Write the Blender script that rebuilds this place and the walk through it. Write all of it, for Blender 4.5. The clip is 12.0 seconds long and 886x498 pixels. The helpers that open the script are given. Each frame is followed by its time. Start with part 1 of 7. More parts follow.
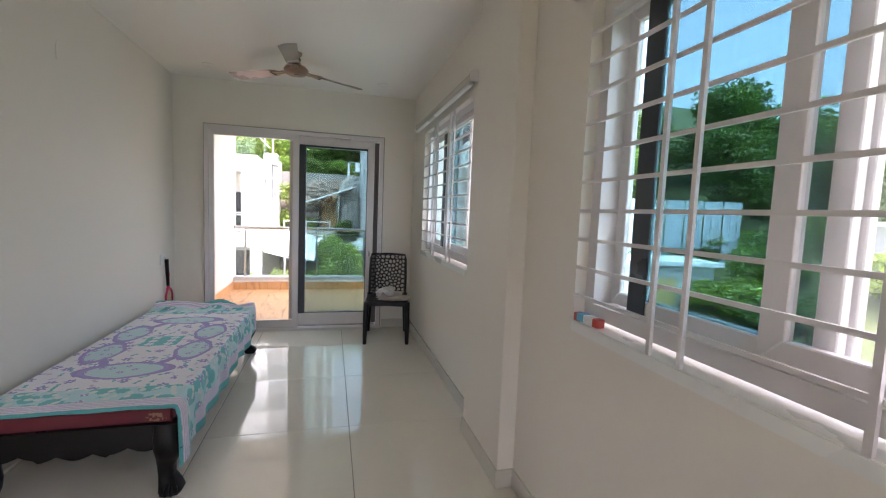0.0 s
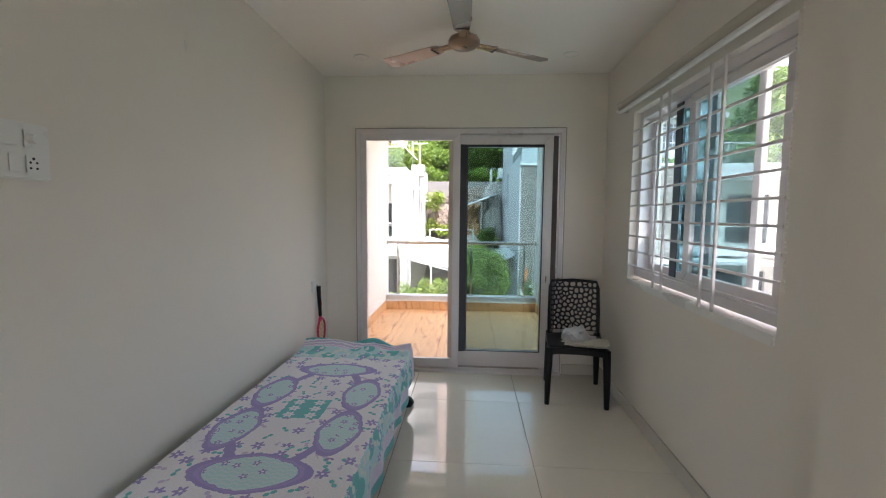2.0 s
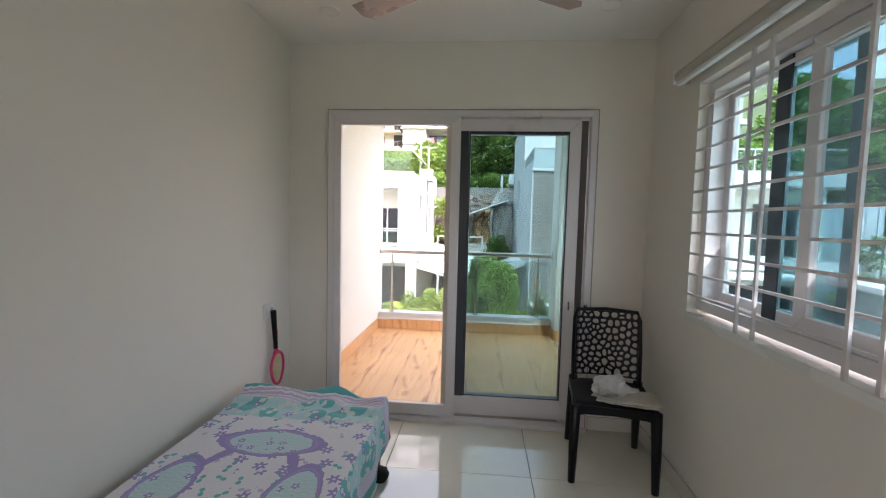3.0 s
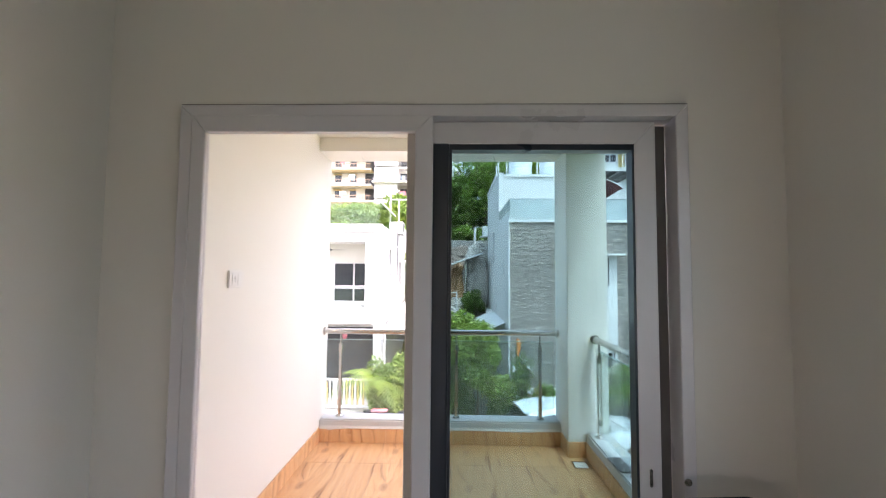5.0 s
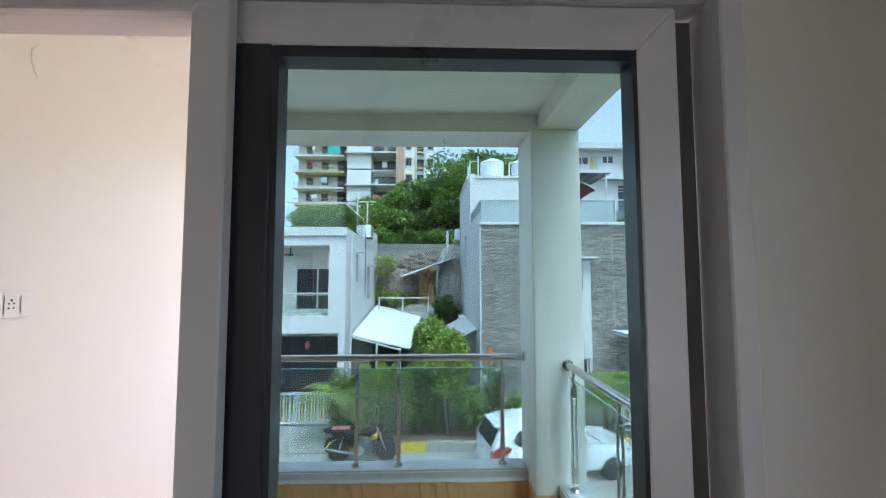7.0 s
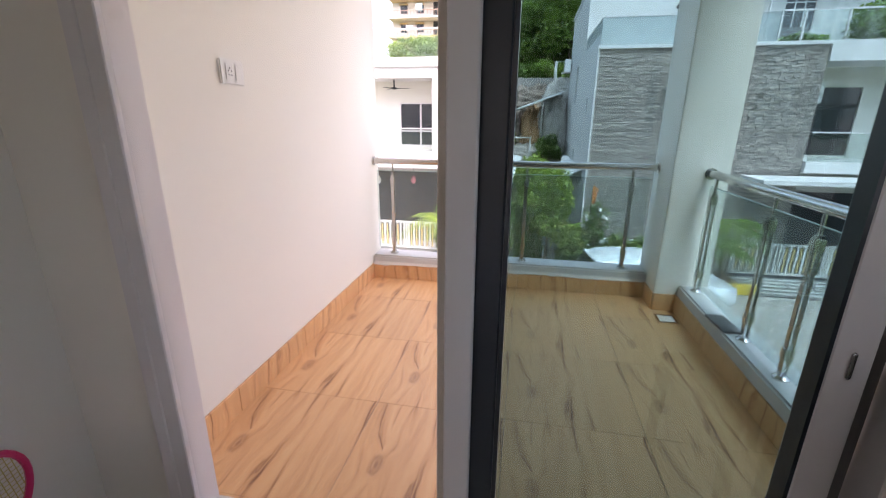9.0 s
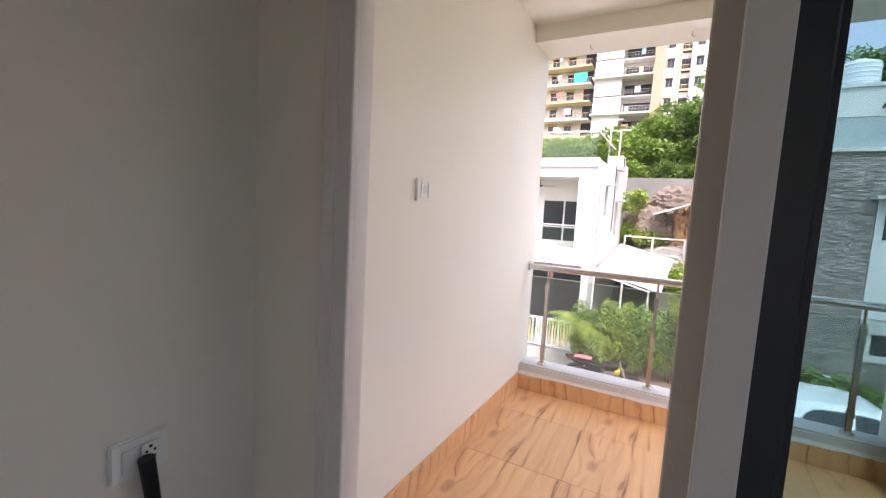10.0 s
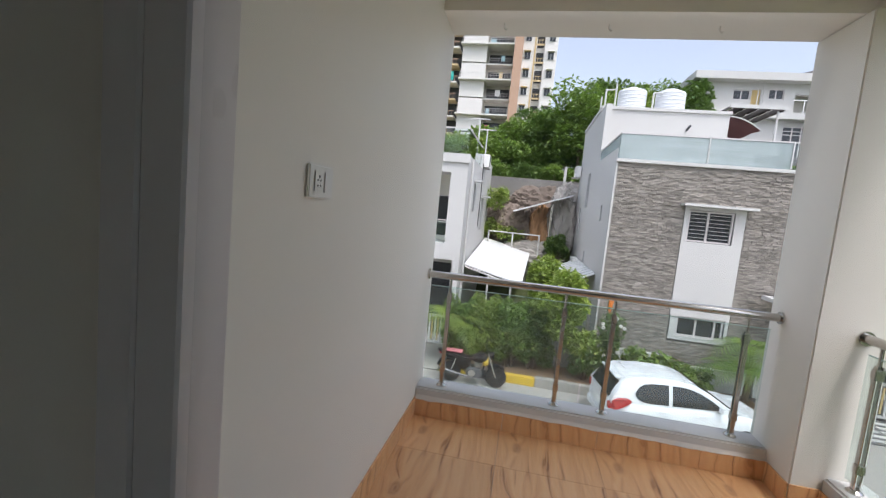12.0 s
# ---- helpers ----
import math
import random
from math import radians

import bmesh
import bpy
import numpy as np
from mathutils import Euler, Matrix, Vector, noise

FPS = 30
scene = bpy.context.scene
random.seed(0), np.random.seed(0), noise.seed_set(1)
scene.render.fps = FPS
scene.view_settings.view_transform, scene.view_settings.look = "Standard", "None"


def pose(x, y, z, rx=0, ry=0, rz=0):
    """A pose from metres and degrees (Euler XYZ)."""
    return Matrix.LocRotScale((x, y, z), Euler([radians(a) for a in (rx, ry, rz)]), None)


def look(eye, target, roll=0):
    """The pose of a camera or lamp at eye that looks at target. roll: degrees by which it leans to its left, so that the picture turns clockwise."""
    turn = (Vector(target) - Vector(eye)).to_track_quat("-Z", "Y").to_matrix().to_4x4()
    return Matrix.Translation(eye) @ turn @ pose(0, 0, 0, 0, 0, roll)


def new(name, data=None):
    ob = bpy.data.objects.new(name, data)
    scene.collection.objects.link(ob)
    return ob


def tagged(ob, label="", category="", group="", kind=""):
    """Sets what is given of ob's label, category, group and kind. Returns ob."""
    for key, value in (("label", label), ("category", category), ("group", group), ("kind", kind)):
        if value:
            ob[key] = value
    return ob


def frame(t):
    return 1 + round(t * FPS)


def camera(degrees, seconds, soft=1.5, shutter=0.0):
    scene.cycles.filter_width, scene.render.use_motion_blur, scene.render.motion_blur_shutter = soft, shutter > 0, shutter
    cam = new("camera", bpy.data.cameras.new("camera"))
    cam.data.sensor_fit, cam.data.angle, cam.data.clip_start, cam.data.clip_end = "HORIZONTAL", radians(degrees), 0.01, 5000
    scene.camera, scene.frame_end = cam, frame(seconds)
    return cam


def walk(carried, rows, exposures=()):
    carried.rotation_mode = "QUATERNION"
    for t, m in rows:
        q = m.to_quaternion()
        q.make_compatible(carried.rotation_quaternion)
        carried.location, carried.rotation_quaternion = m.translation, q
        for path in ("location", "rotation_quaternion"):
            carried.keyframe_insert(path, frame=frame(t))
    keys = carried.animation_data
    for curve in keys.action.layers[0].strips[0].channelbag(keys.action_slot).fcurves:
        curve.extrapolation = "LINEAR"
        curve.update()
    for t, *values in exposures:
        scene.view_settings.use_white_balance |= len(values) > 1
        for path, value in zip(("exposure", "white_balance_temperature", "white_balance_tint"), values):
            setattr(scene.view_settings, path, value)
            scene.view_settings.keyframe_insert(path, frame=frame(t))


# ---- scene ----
cam = camera(92.6, 12.0, 1.15)
EXPOSURES = [(0, 3.15, 6300, 21), (1, 3.15, 6200, 20), (2, 2.95, 6400, 20), (3, 2.95, 6400, 20), (5, 2.9, 6350, 23), (7, 2.7, 6150, 25), (9, 2.5, 6500, 28), (10, 2.3, 6500, 23), (10.6, 2.3, 6400, 17), (11.2, 1.95, 6200, 13), (12, 1.1, 6050, 13)]
PATH = [
    (0, (0.395, 0.062, 1.317), (0.907, 1.988, 1.148), 2.3),
    (0.5, (0.27, 0.219, 1.307), (0.46, 2.199, 1.092), 1.5),
    (1, (0.264, 0.45, 1.302), (0.272, 2.439, 1.091), 0.5),
    (1.5, (0.233, 0.784, 1.33), (0.138, 2.774, 1.162), 0.6),
    (2, (0.155, 1.14, 1.375), (0.026, 3.129, 1.215), 0.5),
    (2.5, (0.206, 1.557, 1.384), (0.056, 3.546, 1.234), 0.9),
    (3, (0.21, 1.955, 1.374), (0.034, 3.943, 1.243), 1.4),
    (3.2, (0.185, 2.093, 1.383), (0.002, 4.081, 1.263), 1.5),
    (4.8, (0.095, 3.19, 1.498), (0.019, 5.187, 1.59), 0.4),
    (5, (0.136, 3.329, 1.512), (0.084, 5.325, 1.629), 0.5),
    (5.5, (0.224, 3.643, 1.542), (0.241, 5.635, 1.719), 0.5),
    (6, (0.253, 3.883, 1.574), (0.326, 5.866, 1.82), 0.4),
    (6.5, (0.335, 4.022, 1.6), (0.416, 6.002, 1.865), 0.1),
    (7, (0.394, 4.087, 1.563), (0.456, 6.081, 1.698), -0.1),
    (7.2, (0.404, 4.102, 1.524), (0.455, 6.102, 1.55), -0.3),
    (8.8, (0.201, 3.978, 1.286), (-0.021, 5.871, 0.68), 0.5),
    (9, (0.153, 3.946, 1.288), (-0.207, 5.826, 0.707), 0.4),
    (9.5, (0.021, 3.927, 1.309), (-0.675, 5.754, 0.887), 0.5),
    (10, (-0.059, 3.999, 1.4), (-1.018, 5.743, 1.204), 3.2),
    (10.5, (-0.127, 4.129, 1.444), (-1.092, 5.881, 1.4), 5.1),
    (11, (-0.312, 4.232, 1.446), (-1.068, 6.081, 1.352), 4.0),
    (11.5, (-0.414, 4.346, 1.423), (-0.961, 6.264, 1.27), 4.6),
    (12, (-0.449, 4.451, 1.43), (-0.82, 6.407, 1.238), 5.5),
]
walk(cam, [(t, look(eye, target, roll)) for t, eye, target, roll in PATH], EXPOSURES)

# ---- world, sun, large lights ----
world = bpy.data.worlds.new("sky")
scene.world = world
world.use_nodes = True
wn = world.node_tree.nodes
sky = wn.new("ShaderNodeTexSky")
sky.sky_type, sky.sun_disc = "NISHITA", False
SUN_EL, SUN_AZ = radians(63), radians(152)
sky.sun_elevation, sky.sun_rotation = SUN_EL, SUN_AZ
sky.air_density, sky.dust_density, sky.ozone_density = 1.0, 4.0, 1.0
bg = wn["Background"]
bg.inputs["Strength"].default_value = 0.15
pale = wn.new("ShaderNodeHueSaturation")          # thin milky cloud over the blue
pale.inputs["Saturation"].default_value = 0.5
world.node_tree.links.new(sky.outputs[0], pale.inputs["Color"])
world.node_tree.links.new(pale.outputs[0], bg.inputs[0])

sun_data = bpy.data.lights.new("sun", "SUN")
sun_data.energy, sun_data.angle, sun_data.color = 0.68, radians(9), (1.0, 0.95, 0.87)
sun = new("sun", sun_data)
sun_dir = Vector((math.sin(SUN_AZ) * math.cos(SUN_EL), math.cos(SUN_AZ) * math.cos(SUN_EL), math.sin(SUN_EL)))
sun.matrix_world = look(sun_dir * 60, (0, 0, 0))


def fill_panel(name, place, target, w, h, watts):
    """An added area lamp that stands in for light coming through an opening."""
    data = bpy.data.lights.new(name, "AREA")
    data.shape, data.size, data.size_y, data.energy, data.color = "RECTANGLE", w, h, watts, (0.93, 0.97, 1.0)
    ob = new(name, data)
    ob.matrix_world = look(place, target)
    return ob


# added lamps outside the openings; the window pair tilts up like ground bounce
fill_panel("window_daylight", (1.52, 3.475, 1.5), (0, 3.475, 2.4), 1.40, 1.1, 1.2)
fill_panel("window_daylight", (1.52, 0.70, 1.5), (0, 0.7, 2.5), 1.40, 1.1, 0.3)
fill_panel("balcony_daylight", (0.0, 7.42, 1.75), (0.0, 5.2, 1.1), 2.0, 1.5, 1.5)
# fill lamp at the unseen end of the hall, its opening assumed
fill_panel("hall_fill", (-1.0, -3.1, 1.4), (-1.0, 0, 1.3), 1.9, 1.35, 0.26)


# ---- materials ----
def nodes_of(name):
    m = bpy.data.materials.new(name)
    m.use_nodes = True
    return m, m.node_tree.nodes, m.node_tree.links, m.node_tree.nodes["Principled BSDF"]


def mat(name, color, rough=0.6, metal=0.0, var=0.06, scale=3.0, fine=60.0, bump=0.05, rand=0.0, island=False, spec=0.5, coat=0.0, rough_var=0.08):
    """A surface with two scales of variation in colour, roughness and relief; rand varies it from piece to piece."""
    m, n, l, b = nodes_of(name)
    co = n.new("ShaderNodeTexCoord")
    big, small = n.new("ShaderNodeTexNoise"), n.new("ShaderNodeTexNoise")
    big.inputs["Scale"].default_value, small.inputs["Scale"].default_value = scale, fine
    big.inputs["Detail"].default_value, small.inputs["Detail"].default_value = 6, 4
    l.new(co.outputs["Object"], big.inputs["Vector"]), l.new(co.outputs["Object"], small.inputs["Vector"])
    add = n.new("ShaderNodeMath")
    add.operation = "ADD"
    half = n.new("ShaderNodeMath")
    half.operation, half.inputs[1].default_value = "MULTIPLY", 0.5
    l.new(small.outputs["Fac"], half.inputs[0])
    l.new(big.outputs["Fac"], add.inputs[0]), l.new(half.outputs[0], add.inputs[1])
    last = add.outputs[0]
    mid = 0.75
    if rand:
        src = n.new("ShaderNodeNewGeometry").outputs["Random Per Island"] if island else n.new("ShaderNodeObjectInfo").outputs["Random"]
        k = n.new("ShaderNodeMath")
        k.operation, k.inputs[1].default_value = "MULTIPLY", rand / max(var, 0.01) * 0.5
        l.new(src, k.inputs[0])
        s = n.new("ShaderNodeMath")
        s.operation = "ADD"
        l.new(last, s.inputs[0]), l.new(k.outputs[0], s.inputs[1])
        last = s.outputs[0]
        mid += rand / max(var, 0.01) * 0.25
    rng = n.new("ShaderNodeMapRange")
    rng.inputs["From Min"].default_value, rng.inputs["From Max"].default_value = mid - 0.5, mid + 0.5
    rng.inputs["To Min"].default_value, rng.inputs["To Max"].default_value = 1 - var * 1.6, 1 + var * 1.6
    rng.clamp = False
    l.new(last, rng.inputs["Value"])
    mul = n.new("ShaderNodeVectorMath")
    mul.operation = "SCALE"
    mul.inputs[0].default_value = color
    l.new(rng.outputs[0], mul.inputs["Scale"])
    l.new(mul.outputs[0], b.inputs["Base Color"])
    rr = n.new("ShaderNodeMapRange")
    rr.inputs["From Min"].default_value, rr.inputs["From Max"].default_value = 0.3, 0.7
    rr.inputs["To Min"].default_value, rr.inputs["To Max"].default_value = max(0.02, rough - rough_var), min(1, rough + rough_var)
    l.new(big.outputs["Fac"], rr.inputs["Value"]), l.new(rr.outputs[0], b.inputs["Roughness"])
    b.inputs["Metallic"].default_value, b.inputs["Specular IOR Level"].default_value = metal, spec
    b.inputs["Coat Weight"].default_value = coat
    if bump:
        bp = n.new("ShaderNodeBump")
        bp.inputs["Strength"].default_value, bp.inputs["Distance"].default_value = bump, 0.01
        l.new(add.outputs[0], bp.inputs["Height"]), l.new(bp.outputs[0], b.inputs["Normal"])
    return m


def glass_mat(name, tint, gloss=1.0, haze=0.0, haze_color=(0.8, 0.8, 0.8)):
    """A thin pane: tinted, see-through, with a mirror gloss that grows at a slant, and an optional pale haze."""
    m, n, l, b = nodes_of(name)
    n.remove(b)
    out = n["Material Output"]
    tr, gl, mix, lw = n.new("ShaderNodeBsdfTransparent"), n.new("ShaderNodeBsdfGlossy"), n.new("ShaderNodeMixShader"), n.new("ShaderNodeLayerWeight")
    tr.inputs[0].default_value = (*[math.sqrt(c) for c in tint], 1)
    gl.inputs["Roughness"].default_value = 0.01
    lw.inputs["Blend"].default_value = 0.5
    pw, ml = n.new("ShaderNodeMath"), n.new("ShaderNodeMath")
    pw.operation, pw.inputs[1].default_value = "POWER", 5.0
    ml.operation, ml.inputs[1].default_value, ml.inputs[2].default_value = "MULTIPLY_ADD", 0.85 * gloss, 0.03 * gloss
    l.new(lw.outputs["Facing"], pw.inputs[0]), l.new(pw.outputs[0], ml.inputs[0])
    l.new(ml.outputs[0], mix.inputs[0]), l.new(tr.outputs[0], mix.inputs[1]), l.new(gl.outputs[0], mix.inputs[2])
    last = mix
    if haze:
        df, mh = n.new("ShaderNodeBsdfDiffuse"), n.new("ShaderNodeMixShader")
        df.inputs[0].default_value = (*haze_color, 1)
        nz, mr = n.new("ShaderNodeTexNoise"), n.new("ShaderNodeMapRange")
        nz.inputs["Scale"].default_value = 4
        mr.inputs["To Min"].default_value, mr.inputs["To Max"].default_value = haze * 0.6, haze * 1.4
        l.new(nz.outputs["Fac"], mr.inputs["Value"])
        l.new(mr.outputs[0], mh.inputs[0]), l.new(mix.outputs[0], mh.inputs[1]), l.new(df.outputs[0], mh.inputs[2])
        last = mh
    l.new(last.outputs[0], out.inputs[0])
    return m


M_WALL = mat("wall_paint", (0.76, 0.71, 0.635), 0.6, var=0.02, scale=1.2, fine=220, bump=0.04)
M_CEIL = mat("ceiling_paint", (0.86, 0.825, 0.765), 0.7, var=0.02, scale=1.0, fine=160, bump=0.03)
M_TILE = mat("cream_vitrified_tile", (0.77, 0.715, 0.62), 0.035, var=0.03, scale=1.6, fine=25, bump=0.0, rand=0.03, spec=0.7, rough_var=0.012)
M_GROUT = mat("grout", (0.22, 0.20, 0.18), 0.9)
M_SKIRT = mat("skirting_tile", (0.60, 0.56, 0.49), 0.2, var=0.03)
M_UPVC = mat("white_upvc", (0.66, 0.615, 0.605), 0.35, var=0.02, bump=0.01)
# the same upvc made warmer, light from outside put into the colour
M_UPVC_LIT = mat("lit_upvc", (0.66, 0.60, 0.52), 0.4, var=0.02, bump=0.01)
# dusty caulk, darkened further by the frame's shadow line in the colour
M_CAULK_SHADOW = mat("caulk_and_shadow", (0.36, 0.33, 0.30), 0.9, var=0.1, scale=6)
# dark grey that carries the shade down in the sash channel
M_CHANNEL_SHADE = mat("channel_shade", (0.17, 0.155, 0.15), 0.6)
M_DARK = mat("dark_interlock", (0.018, 0.022, 0.03), 0.35, var=0.1)
M_TINT = glass_mat("tinted_glass", (0.18, 0.295, 0.32), 0.7)
M_TINT2 = glass_mat("light_tinted_glass", (0.48, 0.66, 0.72), 1.0)
M_CLEAR = glass_mat("clear_glass", (0.86, 0.95, 0.93), 1.0)
M_FROST = glass_mat("milky_glass", (0.5, 0.56, 0.56), 1.0, 0.42, (0.52, 0.60, 0.60))
M_RAILGLASS = glass_mat("railing_glass", (0.84, 0.93, 0.91), 1.0, 0.05, (0.75, 0.8, 0.78))
M_GLASSEDGE = mat("ground_glass_edge", (0.42, 0.58, 0.53), 0.3, var=0.03, bump=0)
M_MESH = glass_mat("fly_mesh", (0.93, 0.93, 0.93), 0.02, 0.035, (0.5, 0.5, 0.5))


def mesh_mat(name, veil):
    """Fine woven net: mostly see-through, its threads scattering the daylight that falls on it from behind."""
    m, n, l, b = nodes_of(name)
    n.remove(b)
    tr, tl, df, mx, my = n.new("ShaderNodeBsdfTransparent"), n.new("ShaderNodeBsdfTranslucent"), n.new("ShaderNodeBsdfDiffuse"), n.new("ShaderNodeMixShader"), n.new("ShaderNodeMixShader")
    tl.inputs[0].default_value, df.inputs[0].default_value = (0.75, 0.75, 0.76, 1), (0.45, 0.45, 0.46, 1)
    mx.inputs[0].default_value, my.inputs[0].default_value = 0.4, veil
    l.new(tl.outputs[0], mx.inputs[1]), l.new(df.outputs[0], mx.inputs[2])
    l.new(tr.outputs[0], my.inputs[1]), l.new(mx.outputs[0], my.inputs[2])
    l.new(my.outputs[0], n["Material Output"].inputs[0])
    return m


M_WINMESH = mesh_mat("window_net", 0.08)
M_STEEL = mat("stainless_steel", (0.55, 0.53, 0.50), 0.22, 1.0, var=0.05, bump=0.01)
M_WHITE = mat("white_plastic", (0.78, 0.77, 0.74), 0.3, var=0.015, bump=0.0)
M_EXT = mat("outside_white_paint", (0.58, 0.572, 0.55), 0.75, var=0.07, scale=0.5, fine=30, bump=0.05)
M_EXT2 = mat("outside_cream_paint", (0.70, 0.67, 0.60), 0.75, var=0.05, scale=0.5, fine=30, bump=0.05)
M_BALC = mat("balcony_paint", (0.80, 0.765, 0.69), 0.6, var=0.025, scale=1.2, fine=140, bump=0.06)
M_STONE = mat("ledge_stone", (0.315, 0.285, 0.25), 0.85, var=0.14, scale=9, fine=60, bump=0.25, rand=0.42, island=True)
M_STONE_BED = mat("stone_joint", (0.12, 0.115, 0.11), 0.95)
M_BLACK = mat("black_plastic", (0.008, 0.008, 0.009), 0.4, var=0.1, bump=0.02, spec=0.22)
M_BLACKWOOD = mat("black_lacquered_wood", (0.006, 0.005, 0.005), 0.34, var=0.15, scale=8, bump=0.05, spec=0.25)
M_CONC = mat("concrete_road", (0.34, 0.32, 0.29), 0.9, var=0.14, scale=0.8, fine=18, bump=0.15)
M_PAVEDARK = mat("dark_paving", (0.10, 0.10, 0.105), 0.8, var=0.15, scale=3, bump=0.2)
M_PAVELIGHT = mat("pale_paving", (0.52, 0.51, 0.48), 0.8, var=0.12, scale=4, bump=0.15, rand=0.1)
M_SOIL = mat("soil", (0.16, 0.105, 0.065), 0.95, var=0.2, scale=2, fine=14, bump=0.5)
M_SCRUB = mat("scrubby_ground", (0.085, 0.105, 0.035), 0.95, var=0.35, scale=0.5, fine=5, bump=0.5)
M_ROCK = mat("rock", (0.19, 0.15, 0.12), 0.9, var=0.4, scale=1.6, fine=9, bump=1.0)
# near-black for sheets that carry the shade inside open rooms
M_INSIDE_SHADE = mat("inside_shade", (0.03, 0.032, 0.035), 0.6)
M_WINGLASS = mat("dark_window_glass", (0.03, 0.035, 0.04), 0.08, var=0.05, bump=0)
M_ROOFSHEET = mat("white_roof_sheet", (0.74, 0.75, 0.75), 0.55, var=0.06, scale=1.5, bump=0.05)
M_CARPAINT = mat("white_car_paint", (0.80, 0.81, 0.82), 0.25, var=0.01, bump=0, coat=0.8)
M_RUBBER = mat("rubber", (0.02, 0.02, 0.02), 0.8)
M_RED = mat("red_lamp", (0.45, 0.02, 0.02), 0.15, var=0.05, bump=0)
M_YELLOW = mat("yellow_kerb_paint", (0.62, 0.42, 0.04), 0.8, var=0.14, scale=4, bump=0.2)
M_KERBBLACK = mat("black_kerb_paint", (0.05, 0.05, 0.05), 0.85, var=0.2, scale=4, bump=0.2)
M_BARK = mat("bark", (0.15, 0.11, 0.08), 0.9, var=0.25, scale=12, bump=0.5)


def leaf_mat(name, color):
    m, n, l, b = nodes_of(name)
    gi = n.new("ShaderNodeNewGeometry")
    ramp = n.new("ShaderNodeValToRGB")
    ramp.color_ramp.elements[0].color = (color[0] * 0.55, color[1] * 0.6, color[2] * 0.6, 1)
    ramp.color_ramp.elements[1].color = (color[0] * 1.7, color[1] * 1.45, color[2] * 1.2, 1)
    l.new(gi.outputs["Random Per Island"], ramp.inputs[0]), l.new(ramp.outputs[0], b.inputs["Base Color"])
    b.inputs["Roughness"].default_value = 0.5
    tl, mx, out = n.new("ShaderNodeBsdfTranslucent"), n.new("ShaderNodeMixShader"), n["Material Output"]
    tl.inputs[0].default_value = (color[0] * 1.5, color[1] * 1.5, color[2] * 0.7, 1)
    mx.inputs[0].default_value = 0.3
    l.new(b.outputs[0], mx.inputs[1]), l.new(tl.outputs[0], mx.inputs[2]), l.new(mx.outputs[0], out.inputs[0])
    return m


M_LEAF = leaf_mat("leaves", (0.14, 0.235, 0.052))
M_LEAF2 = leaf_mat("yellow_green_leaves", (0.20, 0.29, 0.06))
M_LEAF3 = leaf_mat("dark_leaves", (0.095, 0.17, 0.045))


# ---- building helpers ----
def bm_box(bm, x0, x1, y0, y1, z0, z1):
    v = [bm.verts.new((x, y, z)) for z in (z0, z1) for x, y in ((x0, y0), (x1, y0), (x1, y1), (x0, y1))]
    for f in ((3, 2, 1, 0), (4, 5, 6, 7), (0, 1, 5, 4), (1, 2, 6, 5), (2, 3, 7, 6), (3, 0, 4, 7)):
        bm.faces.new([v[i] for i in f])
    return v


def boxes(*spans):
    bm = bmesh.new()
    for s in spans:
        bm_box(bm, *s)
    return bm


def bevelled(bm, width=0.003, segments=2):
    bmesh.ops.bevel(bm, geom=bm.edges[:], offset=width, segments=segments, affect="EDGES", clamp_overlap=True)
    return bm


def bm_tube(bm, a, b, r0, r1=None, sides=12, caps=True):
    """A round bar from a to b."""
    a, b = Vector(a), Vector(b)
    r1 = r0 if r1 is None else r1
    q = (b - a).to_track_quat("Z", "Y")
    rings = []
    for p, r in ((a, r0), (b, r1)):
        rings.append([bm.verts.new(p + q @ Vector((r * math.cos(t), r * math.sin(t), 0))) for t in (2 * math.pi * i / sides for i in range(sides))])
    for i in range(sides):
        bm.faces.new((rings[0][i], rings[0][(i + 1) % sides], rings[1][(i + 1) % sides], rings[1][i]))
    if caps:
        bm.faces.new(rings[0][::-1]), bm.faces.new(rings[1])
    return bm


def bm_path(bm, pts, radii, sides=8):
    """A bent tapering bar through pts."""
    pts = [Vector(p) for p in pts]
    rings = []
    for i, p in enumerate(pts):
        d = (pts[min(i + 1, len(pts) - 1)] - pts[max(i - 1, 0)]).normalized()
        q = d.to_track_quat("Z", "Y")
        r = radii[i] if isinstance(radii, (list, tuple)) else radii
        rings.append([bm.verts.new(p + q @ Vector((r * math.cos(t), r * math.sin(t), 0))) for t in (2 * math.pi * k / sides for k in range(sides))])
    for a, b in zip(rings, rings[1:]):
        best = min(range(sides), key=lambda s: sum((a[k].co - b[(k + s) % sides].co).length for k in range(sides)))
        for k in range(sides):
            bm.faces.new((a[k], a[(k + 1) % sides], b[(k + 1 + best) % sides], b[(k + best) % sides]))
    bm.faces.new(rings[0][::-1]), bm.faces.new(rings[-1])
    return bm


def bm_lathe(bm, profile, centre=(0, 0, 0), sides=20, axis="Z"):
    """Turns (radius, height) pairs round an axis."""
    c = Vector(centre)
    rings = []
    for r, h in profile:
        ring = []
        for i in range(sides):
            t = 2 * math.pi * i / sides
            p = (r * math.cos(t), r * math.sin(t), h)
            p = {"Z": p, "X": (p[2], p[0], p[1]), "Y": (p[1], p[2], p[0])}[axis]
            ring.append(bm.verts.new(c + Vector(p)))
        rings.append(ring)
    for a, b in zip(rings, rings[1:]):
        for i in range(sides):
            bm.faces.new((a[i], a[(i + 1) % sides], b[(i + 1) % sides], b[i]))
    bm.faces.new(rings[0][::-1]), bm.faces.new(rings[-1])
    return bm


